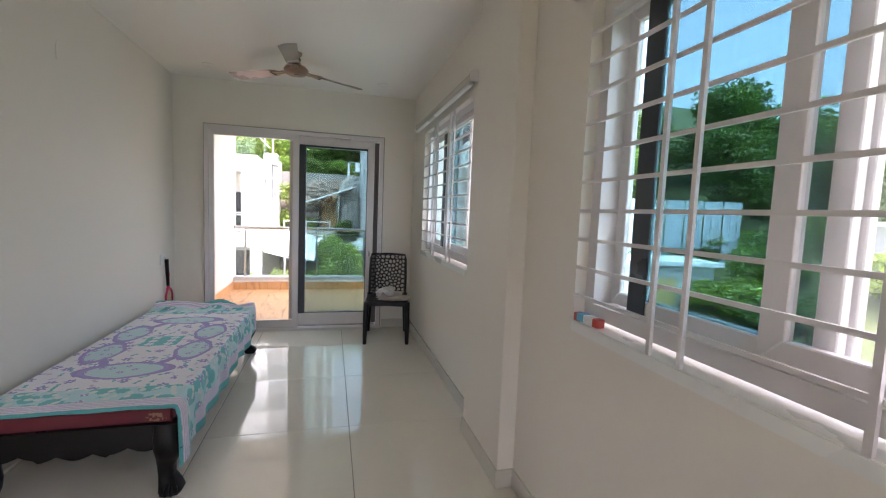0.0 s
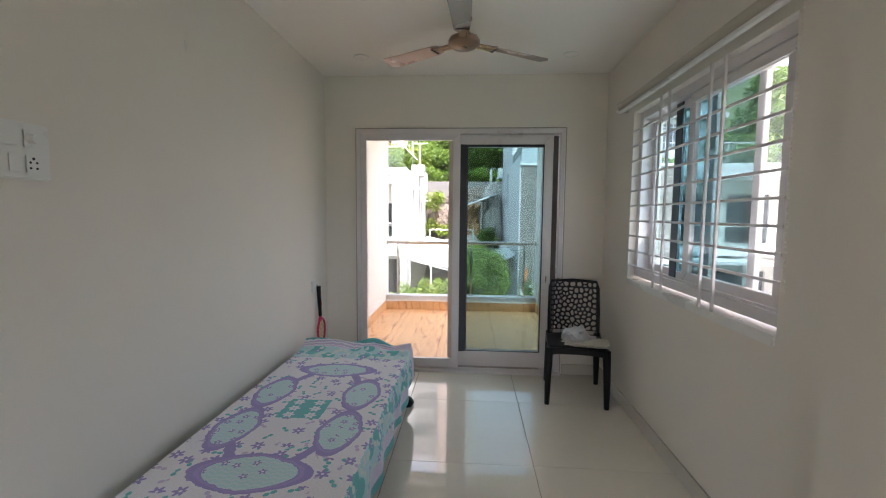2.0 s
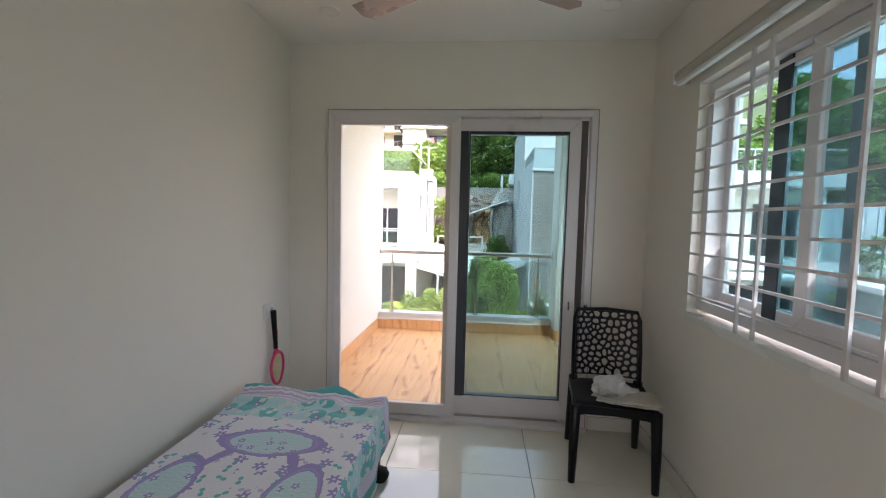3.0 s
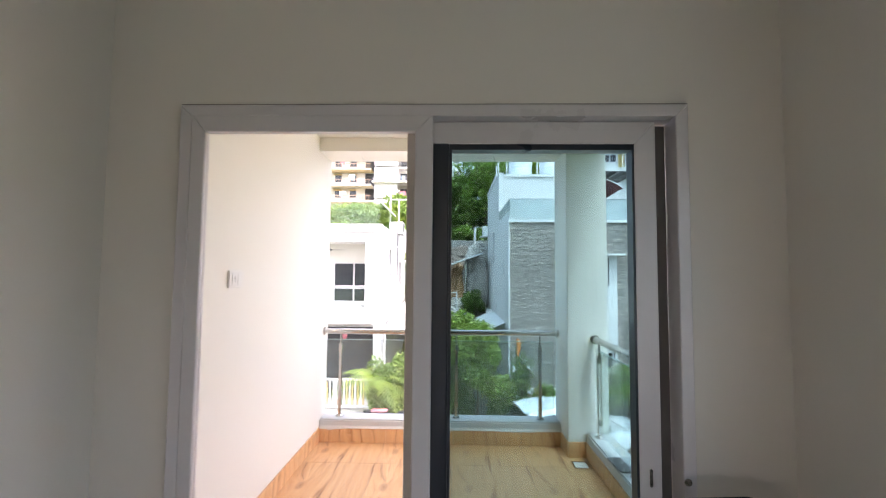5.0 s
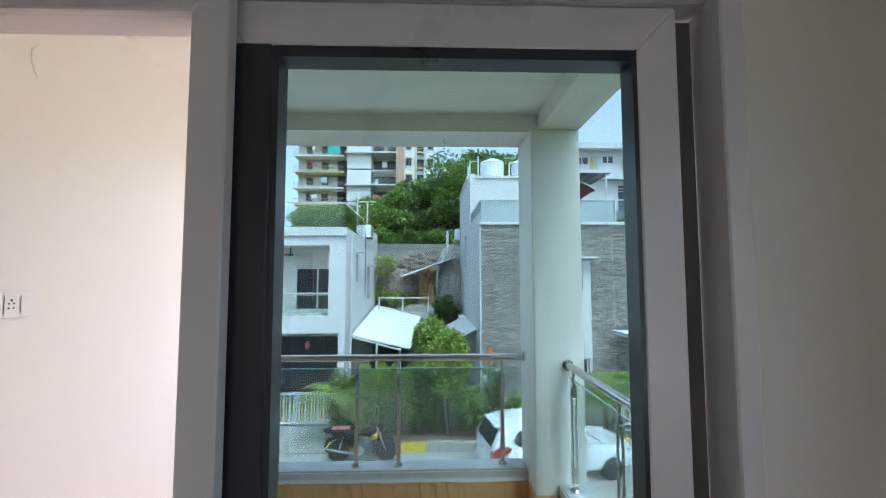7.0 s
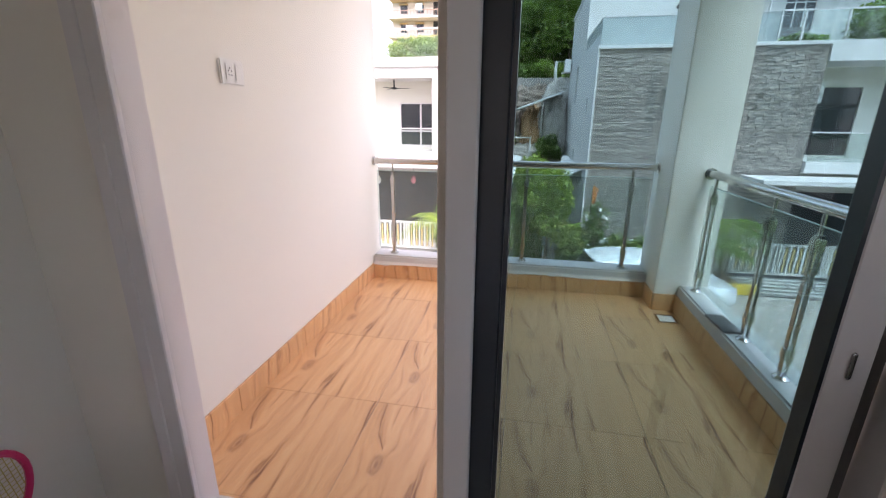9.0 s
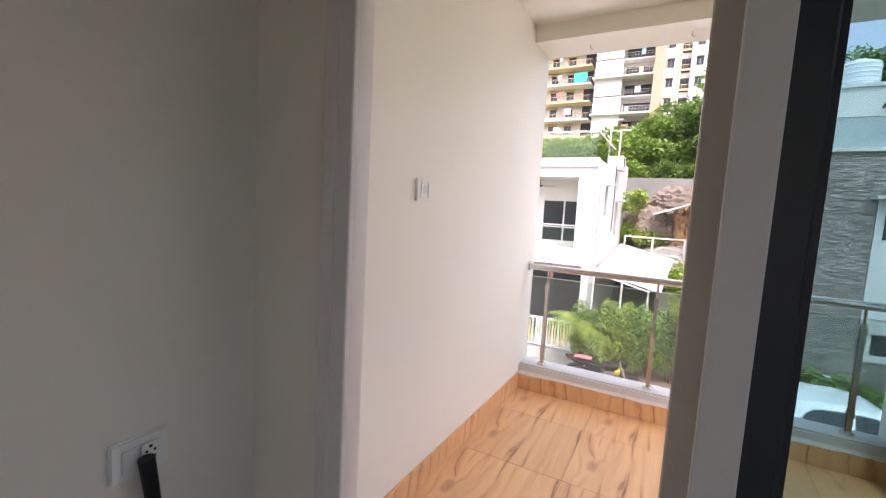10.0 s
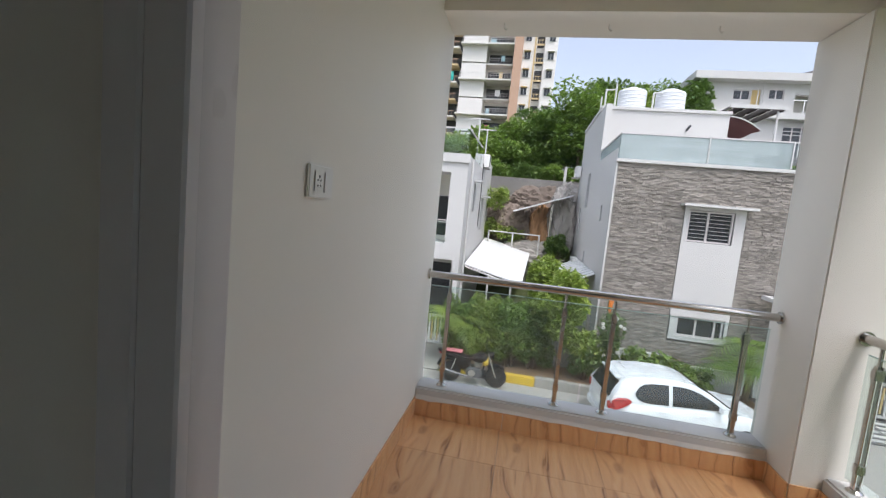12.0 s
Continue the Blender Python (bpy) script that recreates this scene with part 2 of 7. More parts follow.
def bm_prism(bm, outline, depth, m=None):
    """Extrudes an outline in x, z along y."""
    m = m or Matrix()
    a = [bm.verts.new(m @ Vector((x, 0, z))) for x, z in outline]
    b = [bm.verts.new(m @ Vector((x, depth, z))) for x, z in outline]
    bm.faces.new(a), bm.faces.new(b[::-1])
    k = len(a)
    for i in range(k):
        bm.faces.new((a[i], b[i], b[(i + 1) % k], a[(i + 1) % k]))
    return bm


def finish(bm, name, material, smooth=False):
    bmesh.ops.recalc_face_normals(bm, faces=bm.faces[:])
    me = bpy.data.meshes.new(name)
    bm.to_mesh(me)
    bm.free()
    me.materials.append(material)
    if smooth:
        me.polygons.foreach_set("use_smooth", [True] * len(me.polygons))
        me.set_sharp_from_angle(angle=radians(40))
    return me


def part(name, bm, material, parent, label="", smooth=False):
    ob = new(name, finish(bm, name, material, smooth))
    ob.parent = parent
    return tagged(ob, label) if label else ob


def solid(name, bm, material, label, category="", kind="", group="", smooth=False):
    """A top-level thing that is one mesh."""
    return tagged(new(name, finish(bm, name, material, smooth)), label, category or name.replace("_", " "), group, kind)


def thing(name, label, category="", group="", at=(0, 0, 0), rz=0, kind=""):
    """A top-level thing with parts, its Empty at its base."""
    ob = new(name)
    ob.matrix_world = pose(*at, 0, 0, rz)
    return tagged(ob, label, category or name.replace("_", " "), group, kind)


def piece(name, me, parent, place=(0, 0, 0), rz=0):
    ob = new(name, me)
    ob.parent = parent
    ob.matrix_basis = pose(*place, 0, 0, rz)
    return ob


def wall_bm(axis, a0, a1, b0, b1, z0, z1, holes=()):
    """A wall along x (axis 'x': a is x, b is y) or y, with holes (a0, a1, z0, z1) that go through it."""
    bm = bmesh.new()
    cuts = sorted({a0, a1, *[h[0] for h in holes], *[h[1] for h in holes]})
    for u, v in zip(cuts, cuts[1:]):
        inside = sorted([h for h in holes if h[0] <= u + 1e-6 and h[1] >= v - 1e-6], key=lambda h: h[2])
        z = z0
        for h in inside + [None]:
            top = h[2] if h else z1
            if top - z > 1e-4:
                bm_box(bm, *((u, v, b0, b1) if axis == "x" else (b0, b1, u, v)), z, top)
            z = h[3] if h else z
    bmesh.ops.remove_doubles(bm, verts=bm.verts[:], dist=1e-4)
    return bm


# ---- the room: setting ----
XL, XR, YD, CEIL = -1.115, 1.275, 4.80, 2.55      # wall faces, door wall, ceiling
XW = 1.475                                        # outer face of the window wall
YB, YH = 1.87, -3.0                               # where the alcove opens to the hall; the hall's back wall
W1, W2, WZ0, WZ1 = (-0.04, 1.44), (2.735, 4.215), 0.93, 2.09
DX0, DX1, DTOP = -0.838, 0.938, 2.105

solid("wall_east", wall_bm("y", YH - 0.2, 4.95, XR, XW, -0.1, CEIL + 0.15, [(*W1, WZ0, WZ1), (*W2, WZ0, WZ1)]), M_WALL, "cream painted wall with two barred windows", "wall", "structure")
solid("wall_north", wall_bm("x", XL - 0.2, XR, YD, 4.95, -0.1, CEIL + 0.15, [(DX0, DX1, -0.1, DTOP)]), M_WALL, "cream painted wall round the sliding door", "wall", "structure")
solid("wall_west", boxes((XL - 0.2, XL, YB, YD, -0.1, CEIL + 0.15)), M_WALL, "cream painted wall beside the bed", "wall", "structure")
solid("wall_return", boxes((-3.4, XL - 0.2, YB, YB + 0.2, -0.1, CEIL + 0.15)), M_WALL, "cream painted return wall of the hall", "wall", "structure")
# unseen walls added to enclose the light; the back hole holds the fill lamp
solid("wall_hall_west", boxes((-3.6, -3.4, YH - 0.2, YB + 0.2, -0.1, CEIL + 0.15)), M_WALL, "plain unseen wall added to close the hall's side", "wall", "structure")
solid("wall_south", wall_bm("x", -3.4, XR, YH - 0.2, YH, -0.1, CEIL + 0.15, [(-2.0, 0.0, 0.7, 2.1)]), M_WALL, "plain unseen wall added to close the hall's back", "wall", "structure")
solid("pillar", bevelled(boxes((1.19, XR, YB, 2.42, 0, CEIL)), 0.004), M_WALL, "cream painted pillar standing out of the wall", "pillar", "structure")
solid("ceiling", boxes((-3.6, XW, YH - 0.2, YB, CEIL, CEIL + 0.15), (XL, XR, YB, YD, CEIL, CEIL + 0.15)), M_CEIL, "off-white painted flat ceiling", "ceiling", "structure")
floor = solid("floor", boxes((-3.4, XR, YH, 4.80, -0.12, -0.003)), M_GROUT, "glossy cream square floor tiles with dark joints", "floor", "structure")
# unseen block; the overhang past the window wall is added to stop sun
solid("roof", boxes((-3.8, 2.15, YH - 0.4, 4.95, CEIL + 0.16, 6.2)), M_EXT, "unseen block over the room, its overhang added for shade", "building", "structure")


def skirting(name, spans):
    bm = bmesh.new()
    for s in spans:
        bm_box(bm, *s)
    return solid(name, bm, M_SKIRT, "cream tile skirting along the wall", "skirting", "structure")


S = 0.012
skirting("baseboard", [(XR - S, XR, 2.42, YD, 0, 0.09)])
skirting("baseboard", [(XL, XL + S, YB, YD, 0, 0.09)])
skirting("baseboard", [(1.19 - S, 1.19, YB - S, 2.42, 0, 0.09), (1.19, XR, YB - S, YB, 0, 0.09)])
skirting("baseboard", [(XR - S, XR, YH, YB - S, 0, 0.09)])
skirting("baseboard", [(DX1 + 0.02, XR - S, YD - S, YD, 0, 0.09)])
skirting("baseboard", [(XL + S, DX0 - 0.01, YD - S, YD, 0, 0.09)])
skirting("baseboard", [(-3.4, XL, YB - S, YB, 0, 0.09)])


# ---- sliding door ----
def frame_ring(x0, x1, z0, z1, w, y0, y1, wb=None, wt=None, wl=None, wr=None):
    """A rectangular frame in x, z with mitred bars."""
    wb, wt, wl, wr = wb or w, wt or w, wl or w, wr or w
    bm = bmesh.new()
    o = [(x0, z0), (x1, z0), (x1, z1), (x0, z1)]
    i = [(x0 + wl, z0 + wb), (x1 - wr, z0 + wb), (x1 - wr, z1 - wt), (x0 + wl, z1 - wt)]
    for k in range(4):
        j = (k + 1) % 4
        bm_prism(bm, [o[k], o[j], i[j], i[k]], y1 - y0, Matrix.Translation((0, y0, 0)))
    return bm


door = thing("door_1", "white upvc sliding balcony door with fly screen and tinted glass", "door", kind="structure")
part("door_frame", bevelled(frame_ring(DX0 + 0.003, DX1 - 0.003, 0.0, DTOP - 0.003, 0.042, 4.772, 4.815, wb=0.03), 0.003, 1), M_UPVC, door)
part("door_frame", frame_ring(DX0 + 0.003, DX1 - 0.003, 0.0, DTOP - 0.003, 0.042, 4.815, 4.945, wb=0.03, wl=0.006, wr=0.036), M_UPVC, door)
# filler strip closing the gap, the channel's shade in its colour
part("channel", boxes((0.825, DX1 - 0.041, 4.862, 4.867, 0.04, 2.055)), M_CHANNEL_SHADE, door, "dark filler strip for the shaded channel beside the sash")
# thin ring that draws the shadow line and caulk round the frame
part("door_architrave", frame_ring(DX0 - 0.009, DX1 + 0.009, 0.0, DTOP + 0.009, 0.0115, 4.796, 4.80, wb=0.001), M_CAULK_SHADOW, door, "thin dark line of dusty caulk and shadow")
screen = part("screen_sash", bevelled(frame_ring(-0.793, 0.060, 0.035, 2.066, 0.06, 4.773, 4.806, wt=0.06, wb=0.08, wl=0.048, wr=0.062), 0.003, 1), M_UPVC, door, "white sash with a fine fly screen")
part("finger_pull", bevelled(boxes((-0.0025, 0.0005, 4.779, 4.801, 0.92, 1.03)), 0.001, 1), M_WHITE, screen, "recessed white finger pull")
part("lock_knob", bm_tube(bmesh.new(), (-0.004, 4.79, 0.865), (0.0005, 4.79, 0.865), 0.011, sides=16), M_WHITE, screen, smooth=True)
# its beige stands for daylight falling on the stile
part("rear_stile", bevelled(boxes((-0.042, 0.030, 4.8885, 4.935, 0.032, 2.046)), 0.003, 1), M_UPVC_LIT, door, "pale rear stile, outside light put into its colour")
part("fly_screen", boxes((-0.75, 0.001, 4.789, 4.7895, 0.115, 2.008)), M_MESH, screen).visible_shadow = False
sash = part("glass_sash", bevelled(frame_ring(0.01, 0.845, 0.035, 2.058, 0.085, 4.820, 4.888, wb=0.14, wt=0.082, wl=0.055, wr=0.075), 0.003, 1), M_UPVC, door, "white sash with blue-green tinted glass")
part("interlock", bevelled(boxes((0.012, 0.116, 4.8165, 4.90, 0.17, 1.978)), 0.004, 1), M_DARK, sash, "dark interlock strip")
part("gasket", frame_ring(0.1165, 0.772, 0.172, 1.978, 0.010, 4.8225, 4.870, wt=0.022), M_DARK, sash)
pane = part("pane", boxes((0.116, 0.772, 4.872, 4.876, 0.17, 1.978)), M_TINT, sash, "blue-green tinted pane")
pane.visible_shadow = False
part("handle", bevelled(boxes((0.802, 0.812, 4.813, 4.821, 0.80, 0.86)), 0.003), M_STEEL, sash, "small steel finger pull")
part("latch", bm_tube(bmesh.new(), (0.905, 4.785, 0.84), (0.905, 4.768, 0.84), 0.012), M_STEEL, door)
part("track", boxes((DX0 + 0.055, DX1 - 0.055, 4.808, 4.814, 0.03, 0.045), (DX0 + 0.055, DX1 - 0.055, 4.89, 4.896, 0.03, 0.045)), M_STEEL, door)
solid("threshold", bevelled(boxes((DX0, DX1, 4.738, 4.7715, 0, 0.028)), 0.004), M_UPVC, "pale door sill strip on the floor", "threshold", "structure")


# ---- barred windows ----
def window(name, y0, y1, pairs, slid, wide):
    w = thing(name, "white upvc sliding window with tinted glass behind grey bars", "window", kind="structure")
    z0, z1 = WZ0, WZ1

    def ring(a, b, c, d, wd, x0, x1, **k):
        bm = frame_ring(a, b, c, d, wd, x0, x1, **k)
        bm.transform(Matrix(((0, 1, 0, 0), (1, 0, 0, 0), (0, 0, 1, 0), (0, 0, 0, 1))))
        return bm
    part("window_frame", ring(y0 + 0.002, y1 - 0.002, z0 + 0.03, z1 - 0.002, 0.05, 1.365, 1.465), M_UPVC, w)
    part("window_sill", bevelled(boxes((XR + 0.033, 1.365, y0 + 0.002, y1 - 0.002, z0 - 0.028, z0 + 0.012)), 0.004), M_WHITE, w, "pale stone sill with dust")
    a = part("outer_sash", bevelled(ring(y1 - 0.80, y1 - 0.055, z0 + 0.085, z1 - 0.055, 0.045, 1.435, 1.46), 0.003, 1), M_UPVC, w)
    part("pane", boxes((1.446, 1.449, y1 - 0.757, y1 - 0.098, z0 + 0.128, z1 - 0.098)), M_TINT2, a)
    b = part("inner_sash", bevelled(ring(y1 - slid - wide, y1 - slid - 0.01, z0 + 0.085, z1 - 0.055, 0.045, 1.405, 1.432), 0.003, 1), M_UPVC, w)
    part("interlock", boxes((1.398, 1.4045, y1 - slid - 0.075, y1 - slid, z0 + 0.088, z1 - 0.058)), M_DARK, b, "dark interlock strip")
    part("pane", boxes((1.416, 1.419, y1 - slid - wide + 0.043, y1 - slid - 0.053, z0 + 0.128, z1 - 0.098)), M_TINT, b, "blue tinted pane")
    c = part("screen_sash", bevelled(ring(y0 + 0.055, y1 - 0.655, z0 + 0.085, z1 - 0.055, 0.06, 1.372, 1.40), 0.003, 1), M_UPVC, w)
    part("fly_screen", boxes((1.385, 1.3855, y0 + 0.113, y1 - 0.713, z0 + 0.143, z1 - 0.113)), M_WINMESH, c).visible_shadow = False
    for i in range(10):
        z = z0 + 0.10 + 0.103 * i
        part("bar", boxes((1.318, 1.326, y0 + 0.002, y1 - 0.002, z, z + 0.012)), M_UPVC, w)
    for y in pairs:
        part("upright", boxes((1.306, 1.317, y - 0.007, y + 0.007, z0 + 0.012, z1 - 0.002)), M_UPVC, w)
    w.matrix_world = pose(-0.045, 0, 0)            # the frame sits close to the inner face
    return w


window("window_1", *W1, [1.04, 0.93, 0.53, 0.42], 0.19, 0.60)
window("window_2", *W2, [3.78, 3.67, 3.25, 3.14], 0.45, 0.75)


# ---- balcony: setting ----
BX0, BX1, BY1 = -1.07, 1.25, 7.19
bfloor = solid("balcony_floor", boxes((BX0 - 0.1, 1.48, 4.95, 7.40, -0.30, -0.003)), M_GROUT, "wood-look tiles on the balcony floor", "floor", "structure")
solid("balcony_wall_west", boxes((BX0 - 0.2, BX0, 4.95, 7.40, -3.5, 6.2)), M_BALC, "cream painted side wall of the balcony", "wall", "structure")
solid("balcony_column", bevelled(boxes((1.10, 1.44, 6.97, 7.40, -0.3, 2.60)), 0.006), M_BALC, "cream painted corner column of the balcony", "column", "structure")
solid("balcony_ceiling", boxes((BX0, 1.48, 4.95, 7.40, 2.72, 2.9)), M_BALC, "white balcony ceiling", "ceiling", "structure")
solid("balcony_beam_front", boxes((BX0, 1.44, 7.03, 7.39, 2.60, 2.72)), M_BALC, "cream beam over the railing", "beam", "structure")
solid("balcony_beam_side", boxes((1.16, 1.44, 4.95, 7.03, 2.60, 2.72)), M_BALC, "cream beam over the side railing", "beam", "structure")
# out of view, added only so that sun cannot reach the balcony from above
solid("balcony_shade_block", boxes((BX0, 1.48, 4.96, 7.40, 2.91, 6.2)), M_EXT, "unseen block over the balcony, added to keep it shaded", "building", "structure")
solid("lower_storey", boxes((-3.8, 1.6, YH - 0.4, 7.40, -3.5, -0.32)), M_EXT, "lower storey under the room and balcony", "building", "structure")
solid("balcony_kerb_front", bevelled(boxes((BX0, 1.10, BY1, 7.38, 0, 0.20)), 0.012), M_EXT, "white painted kerb under the glass railing", "kerb", "structure")
solid("balcony_kerb_side", bevelled(boxes((BX1, 1.45, 4.95, 6.97, 0, 0.20)), 0.012), M_EXT, "white painted kerb under the side railing", "kerb", "structure")


# ---- outdoors: ground ----
G = -3.5                                           # street level


def ground_height(x, y):
    z = G - 0.012
    if y > 25.5 and x < 14:
        z += min(10, (y - 25.5) * 0.45)
    e = x - 13.5
    if e > 0 and y > -30:
        z = max(z, G + min(9, e * 0.28) + max(0, min(20, (y - 26) * 0.4)))
    return z


bm = bmesh.new()
bmesh.ops.create_grid(bm, x_segments=150, y_segments=150, size=250)
for v in bm.verts:
    h = ground_height(v.co.x, v.co.y)
    v.co.z = h + (0.7 * noise.noise(v.co * 0.2) if h > G + 0.5 else 0)
solid("ground", bm, M_SCRUB, "scrubby ground rising to a green hill", "ground", "structure")
solid("road", boxes((-60, 13, 8.5, 16.75, G - 0.3, G)), M_CONC, "worn concrete street between the houses", "road", "structure")
solid("driveway", boxes((-12, -2.62, 16.76, 20.4, G - 0.3, G + 0.03)), M_CONC, "concrete drive before the white house", "driveway", "structure")
solid("planting_bed", boxes((-2.60, 6.65, 17.0, 18.45, G - 0.3, G + 0.14)), M_SOIL, "brown soil bed behind the kerb", "soil", "structure")
solid("driveway_side", boxes((6.66, 12.0, 16.76, 20.6, G - 0.3, G + 0.02)), M_PAVEDARK, "dark paved drive before the side gate", "driveway", "structure")
bands = tagged(new("paving_bands"), "pale and dark paving strips across the drive", "paving", kind="structure")
strip_me = finish(bevelled(boxes((0, 0.62, 0, 0.16, 0, 0.03)), 0.006, 1), "paving_strip", M_PAVELIGHT)
for i in range(6):
    for j in range(5):
        piece("paving_strip", strip_me, bands, (6.75 + 0.70 * i + 0.12 * (j % 2), 16.86 + 0.32 * j, G + 0.021))
kerb = tagged(new("kerb"), "painted yellow and black street kerb, chipped", "kerb", kind="structure")
for i in range(10):
    x = -2.55 + i * 0.95
    m = (M_YELLOW, M_KERBBLACK, M_CONC)[(0, 1, 0, 2, 2, 1, 0)[i % 7]] if i != 2 else M_YELLOW
    bm = bevelled(boxes((x + 0.004, x + 0.946, 16.76, 16.98, G - 0.1, G + 0.27 - 0.02 * (i % 3))), 0.02, 2)
    part("kerb_stone", bm, m, kerb)


# ---- trees and plants ----
def leaf_cloud(verts, faces, centre, radii, count, size, rng, droop=0.0):
    """Folded leaves scattered through a ball, thicker at its skin."""
    c = Vector(centre)
    for _ in range(count):
        d = Vector((rng.gauss(0, 1), rng.gauss(0, 1), rng.gauss(0, 1))).normalized()
        r = rng.uniform(0.35, 1.0) ** 0.6
        p = c + Vector((d.x * radii[0], d.y * radii[1], d.z * radii[2])) * r
        s = size * rng.uniform(0.6, 1.3)
        e = Euler((rng.uniform(-0.9, 0.9), rng.uniform(-0.9, 0.9) + droop, rng.uniform(0, 6.28))).to_matrix()
        k = len(verts)
        for q in ((-1.0, 0, 0), (0, -0.45, 0.12), (1.1, 0, -0.15), (0, 0.45, 0.12)):
            verts.append(p + e @ (Vector(q) * s))
        faces.append((k, k + 1, k + 2))
        faces.append((k, k + 2, k + 3))


def leaf_object(name, verts, faces, material, parent=None, label=""):
    me = bpy.data.meshes.new(name)
    me.from_pydata([tuple(v) for v in verts], [], faces)
    me.materials.append(material)
    ob = new(name, me)
    ob.parent = parent
    return tagged(ob, label) if label else ob


def tree(name, label, at, height, spread, seed, material, leaf=0.14, clumps=16, per=230, trunk=0.16, bare=0.35, category="tree", limbs=6):
    rng = random.Random(seed)
    t = thing(name, label, category, at=at)
    bm = bmesh.new()
    lean = Vector((rng.uniform(-0.15, 0.15), rng.uniform(-0.15, 0.15), 0)) * height
    pts = [Vector((0, 0, -0.1)), Vector((0, 0, 0)) + lean * 0.1 + Vector((0, 0, height * bare * 0.5)), lean * 0.3 + Vector((0, 0, height * bare)), lean * 0.7 + Vector((0, 0, height * 0.75))]
    bm_path(bm, pts, [trunk, trunk * 0.8, trunk * 0.65, trunk * 0.25], 8)
    verts, faces = [], []
    tips = []
    for i in range(clumps):
        a = 2 * math.pi * (i * 0.618)
        u = rng.uniform(0.0, 1.0)
        r = spread * (0.30 + 0.62 * rng.random()) * (1 - 0.45 * u)
        tips.append(lean * (0.4 + 0.6 * u) + Vector((r * math.cos(a), r * math.sin(a), height * (bare + (0.98 - bare) * (0.12 + 0.80 * u)))))
    for i in range(limbs):
        tip = tips[i * len(tips) // limbs]
        base = pts[2].lerp(pts[3], rng.uniform(0.0, 0.6))
        bm_path(bm, [base, base.lerp(tip, 0.5) + Vector((0, 0, 0.05 * height)), tip], [trunk * 0.4, trunk * 0.25, trunk * 0.08], 6)
    part("trunk", bm, M_BARK, t, smooth=True)
    for tip in tips:
        k = rng.uniform(0.75, 1.25)
        leaf_cloud(verts, faces, tip, (spread * 0.38 * k, spread * 0.38 * k, height * (1 - bare) * 0.17 * k), per, leaf, rng)
    leaf_object("crown", verts, faces, material, t)
    return t


def shrub(name, label, at, radii, seed, material, leaf=0.09, clumps=9, per=260, category="shrub"):
    rng = random.Random(seed)
    t = thing(name, label, category, at=at)
    bm = bmesh.new()
    verts, faces = [], []
    for i in range(clumps):
        a, u = 2 * math.pi * i * 0.618, (i + 0.5) / clumps
        c = Vector((radii[0] * 0.66 * math.cos(a) * rng.uniform(0.4, 1), radii[1] * 0.66 * math.sin(a) * rng.uniform(0.4, 1), radii[2] * (0.25 + 0.62 * u)))
        k = rng.uniform(0.7, 1.2)
        leaf_cloud(verts, faces, c, (radii[0] * 0.42 * k, radii[1] * 0.48 * k, radii[2] * 0.24 * k), per, leaf, rng)
        if i % 2 == 0:
            bm_path(bm, [(0.1 * math.cos(a), 0.1 * math.sin(a), -0.05), (c.x * 0.4, c.y * 0.4, c.z * 0.5), c], [0.035, 0.025, 0.008], 6)
    part("stems", bm, M_BARK, t, smooth=True)
    leaf_object("foliage", verts, faces, material, t)
    return t


def palm(at, height, seed, fronds=13, length=1.4):
    rng = random.Random(seed)
    t = thing("areca_palm", "feathery green palm in the garden bed", "palm", "garden palms", at=at)
    bm = bmesh.new()
    bm_path(bm, [(0, 0, -0.05), (0.03, 0, height * 0.5), (0.0, 0.02, height)], [0.10, 0.075, 0.06], 8)
    part("trunk", bm, M_BARK, t, smooth=True)
    for i in range(fronds):
        a = 2 * math.pi * i * 0.618
        up = rng.uniform(0.25, 0.95)
        L = length * rng.uniform(0.8, 1.15)
        verts, faces = [], []
        spine = []
        for k in range(10):
            u = k / 9
            spine.append(Vector((math.cos(a) * L * u * math.cos(up * (1 - u * 0.5)), math.sin(a) * L * u * math.cos(up * (1 - u * 0.5)), height + L * (u * math.sin(up) - 0.75 * u * u))))
        side = Vector((-math.sin(a), math.cos(a), 0))
        for k in range(1, 10):
            for s in (-1, 1):
                for h in (0.0, 0.5):
                    p = spine[k].lerp(spine[k - 1], h)
                    w = 0.34 * L * math.sin(math.pi * min(0.96, (k - h) / 10 + 0.12))
                    tip = p + side * s * w + (spine[k] - spine[k - 1]).normalized() * 0.20 - Vector((0, 0, 0.28 * w))
                    d = (spine[k] - spine[k - 1]).normalized() * 0.018
                    b = len(verts)
                    verts += [p - d, p.lerp(tip, 0.5) - d * 1.3, tip, p.lerp(tip, 0.5) + d * 1.3, p + d]
                    faces += [(b, b + 1, b + 4), (b + 1, b + 3, b + 4), (b + 1, b + 2, b + 3)]
        leaf_object("frond", verts, faces, M_LEAF2 if at[0] < 0 else M_LEAF, t)
    return t


# ---- white house with the gate ----
def ac_unit(at, rz=0):
    t = thing("air_conditioner", "white outdoor air conditioner unit with grille on the wall", "air conditioner", "outdoor air conditioners", at=at, rz=rz)
    part("casing", bevelled(boxes((-0.42, 0.42, -0.15, 0.15, 0, 0.60)), 0.02), M_WHITE, t)
    part("fan_grille", bm_lathe(bmesh.new(), [(0.25, 0.0), (0.25, 0.012), (0.18, 0.016), (0.04, 0.016)], (-0.1, -0.152, 0.3), 20, "Y"), M_DARK, t)
    for x in (-0.3, 0.3):
        part("bracket", boxes((x - 0.02, x + 0.02, -0.15, 0.30, -0.05, 0.0)), M_STEEL, t)
    return t


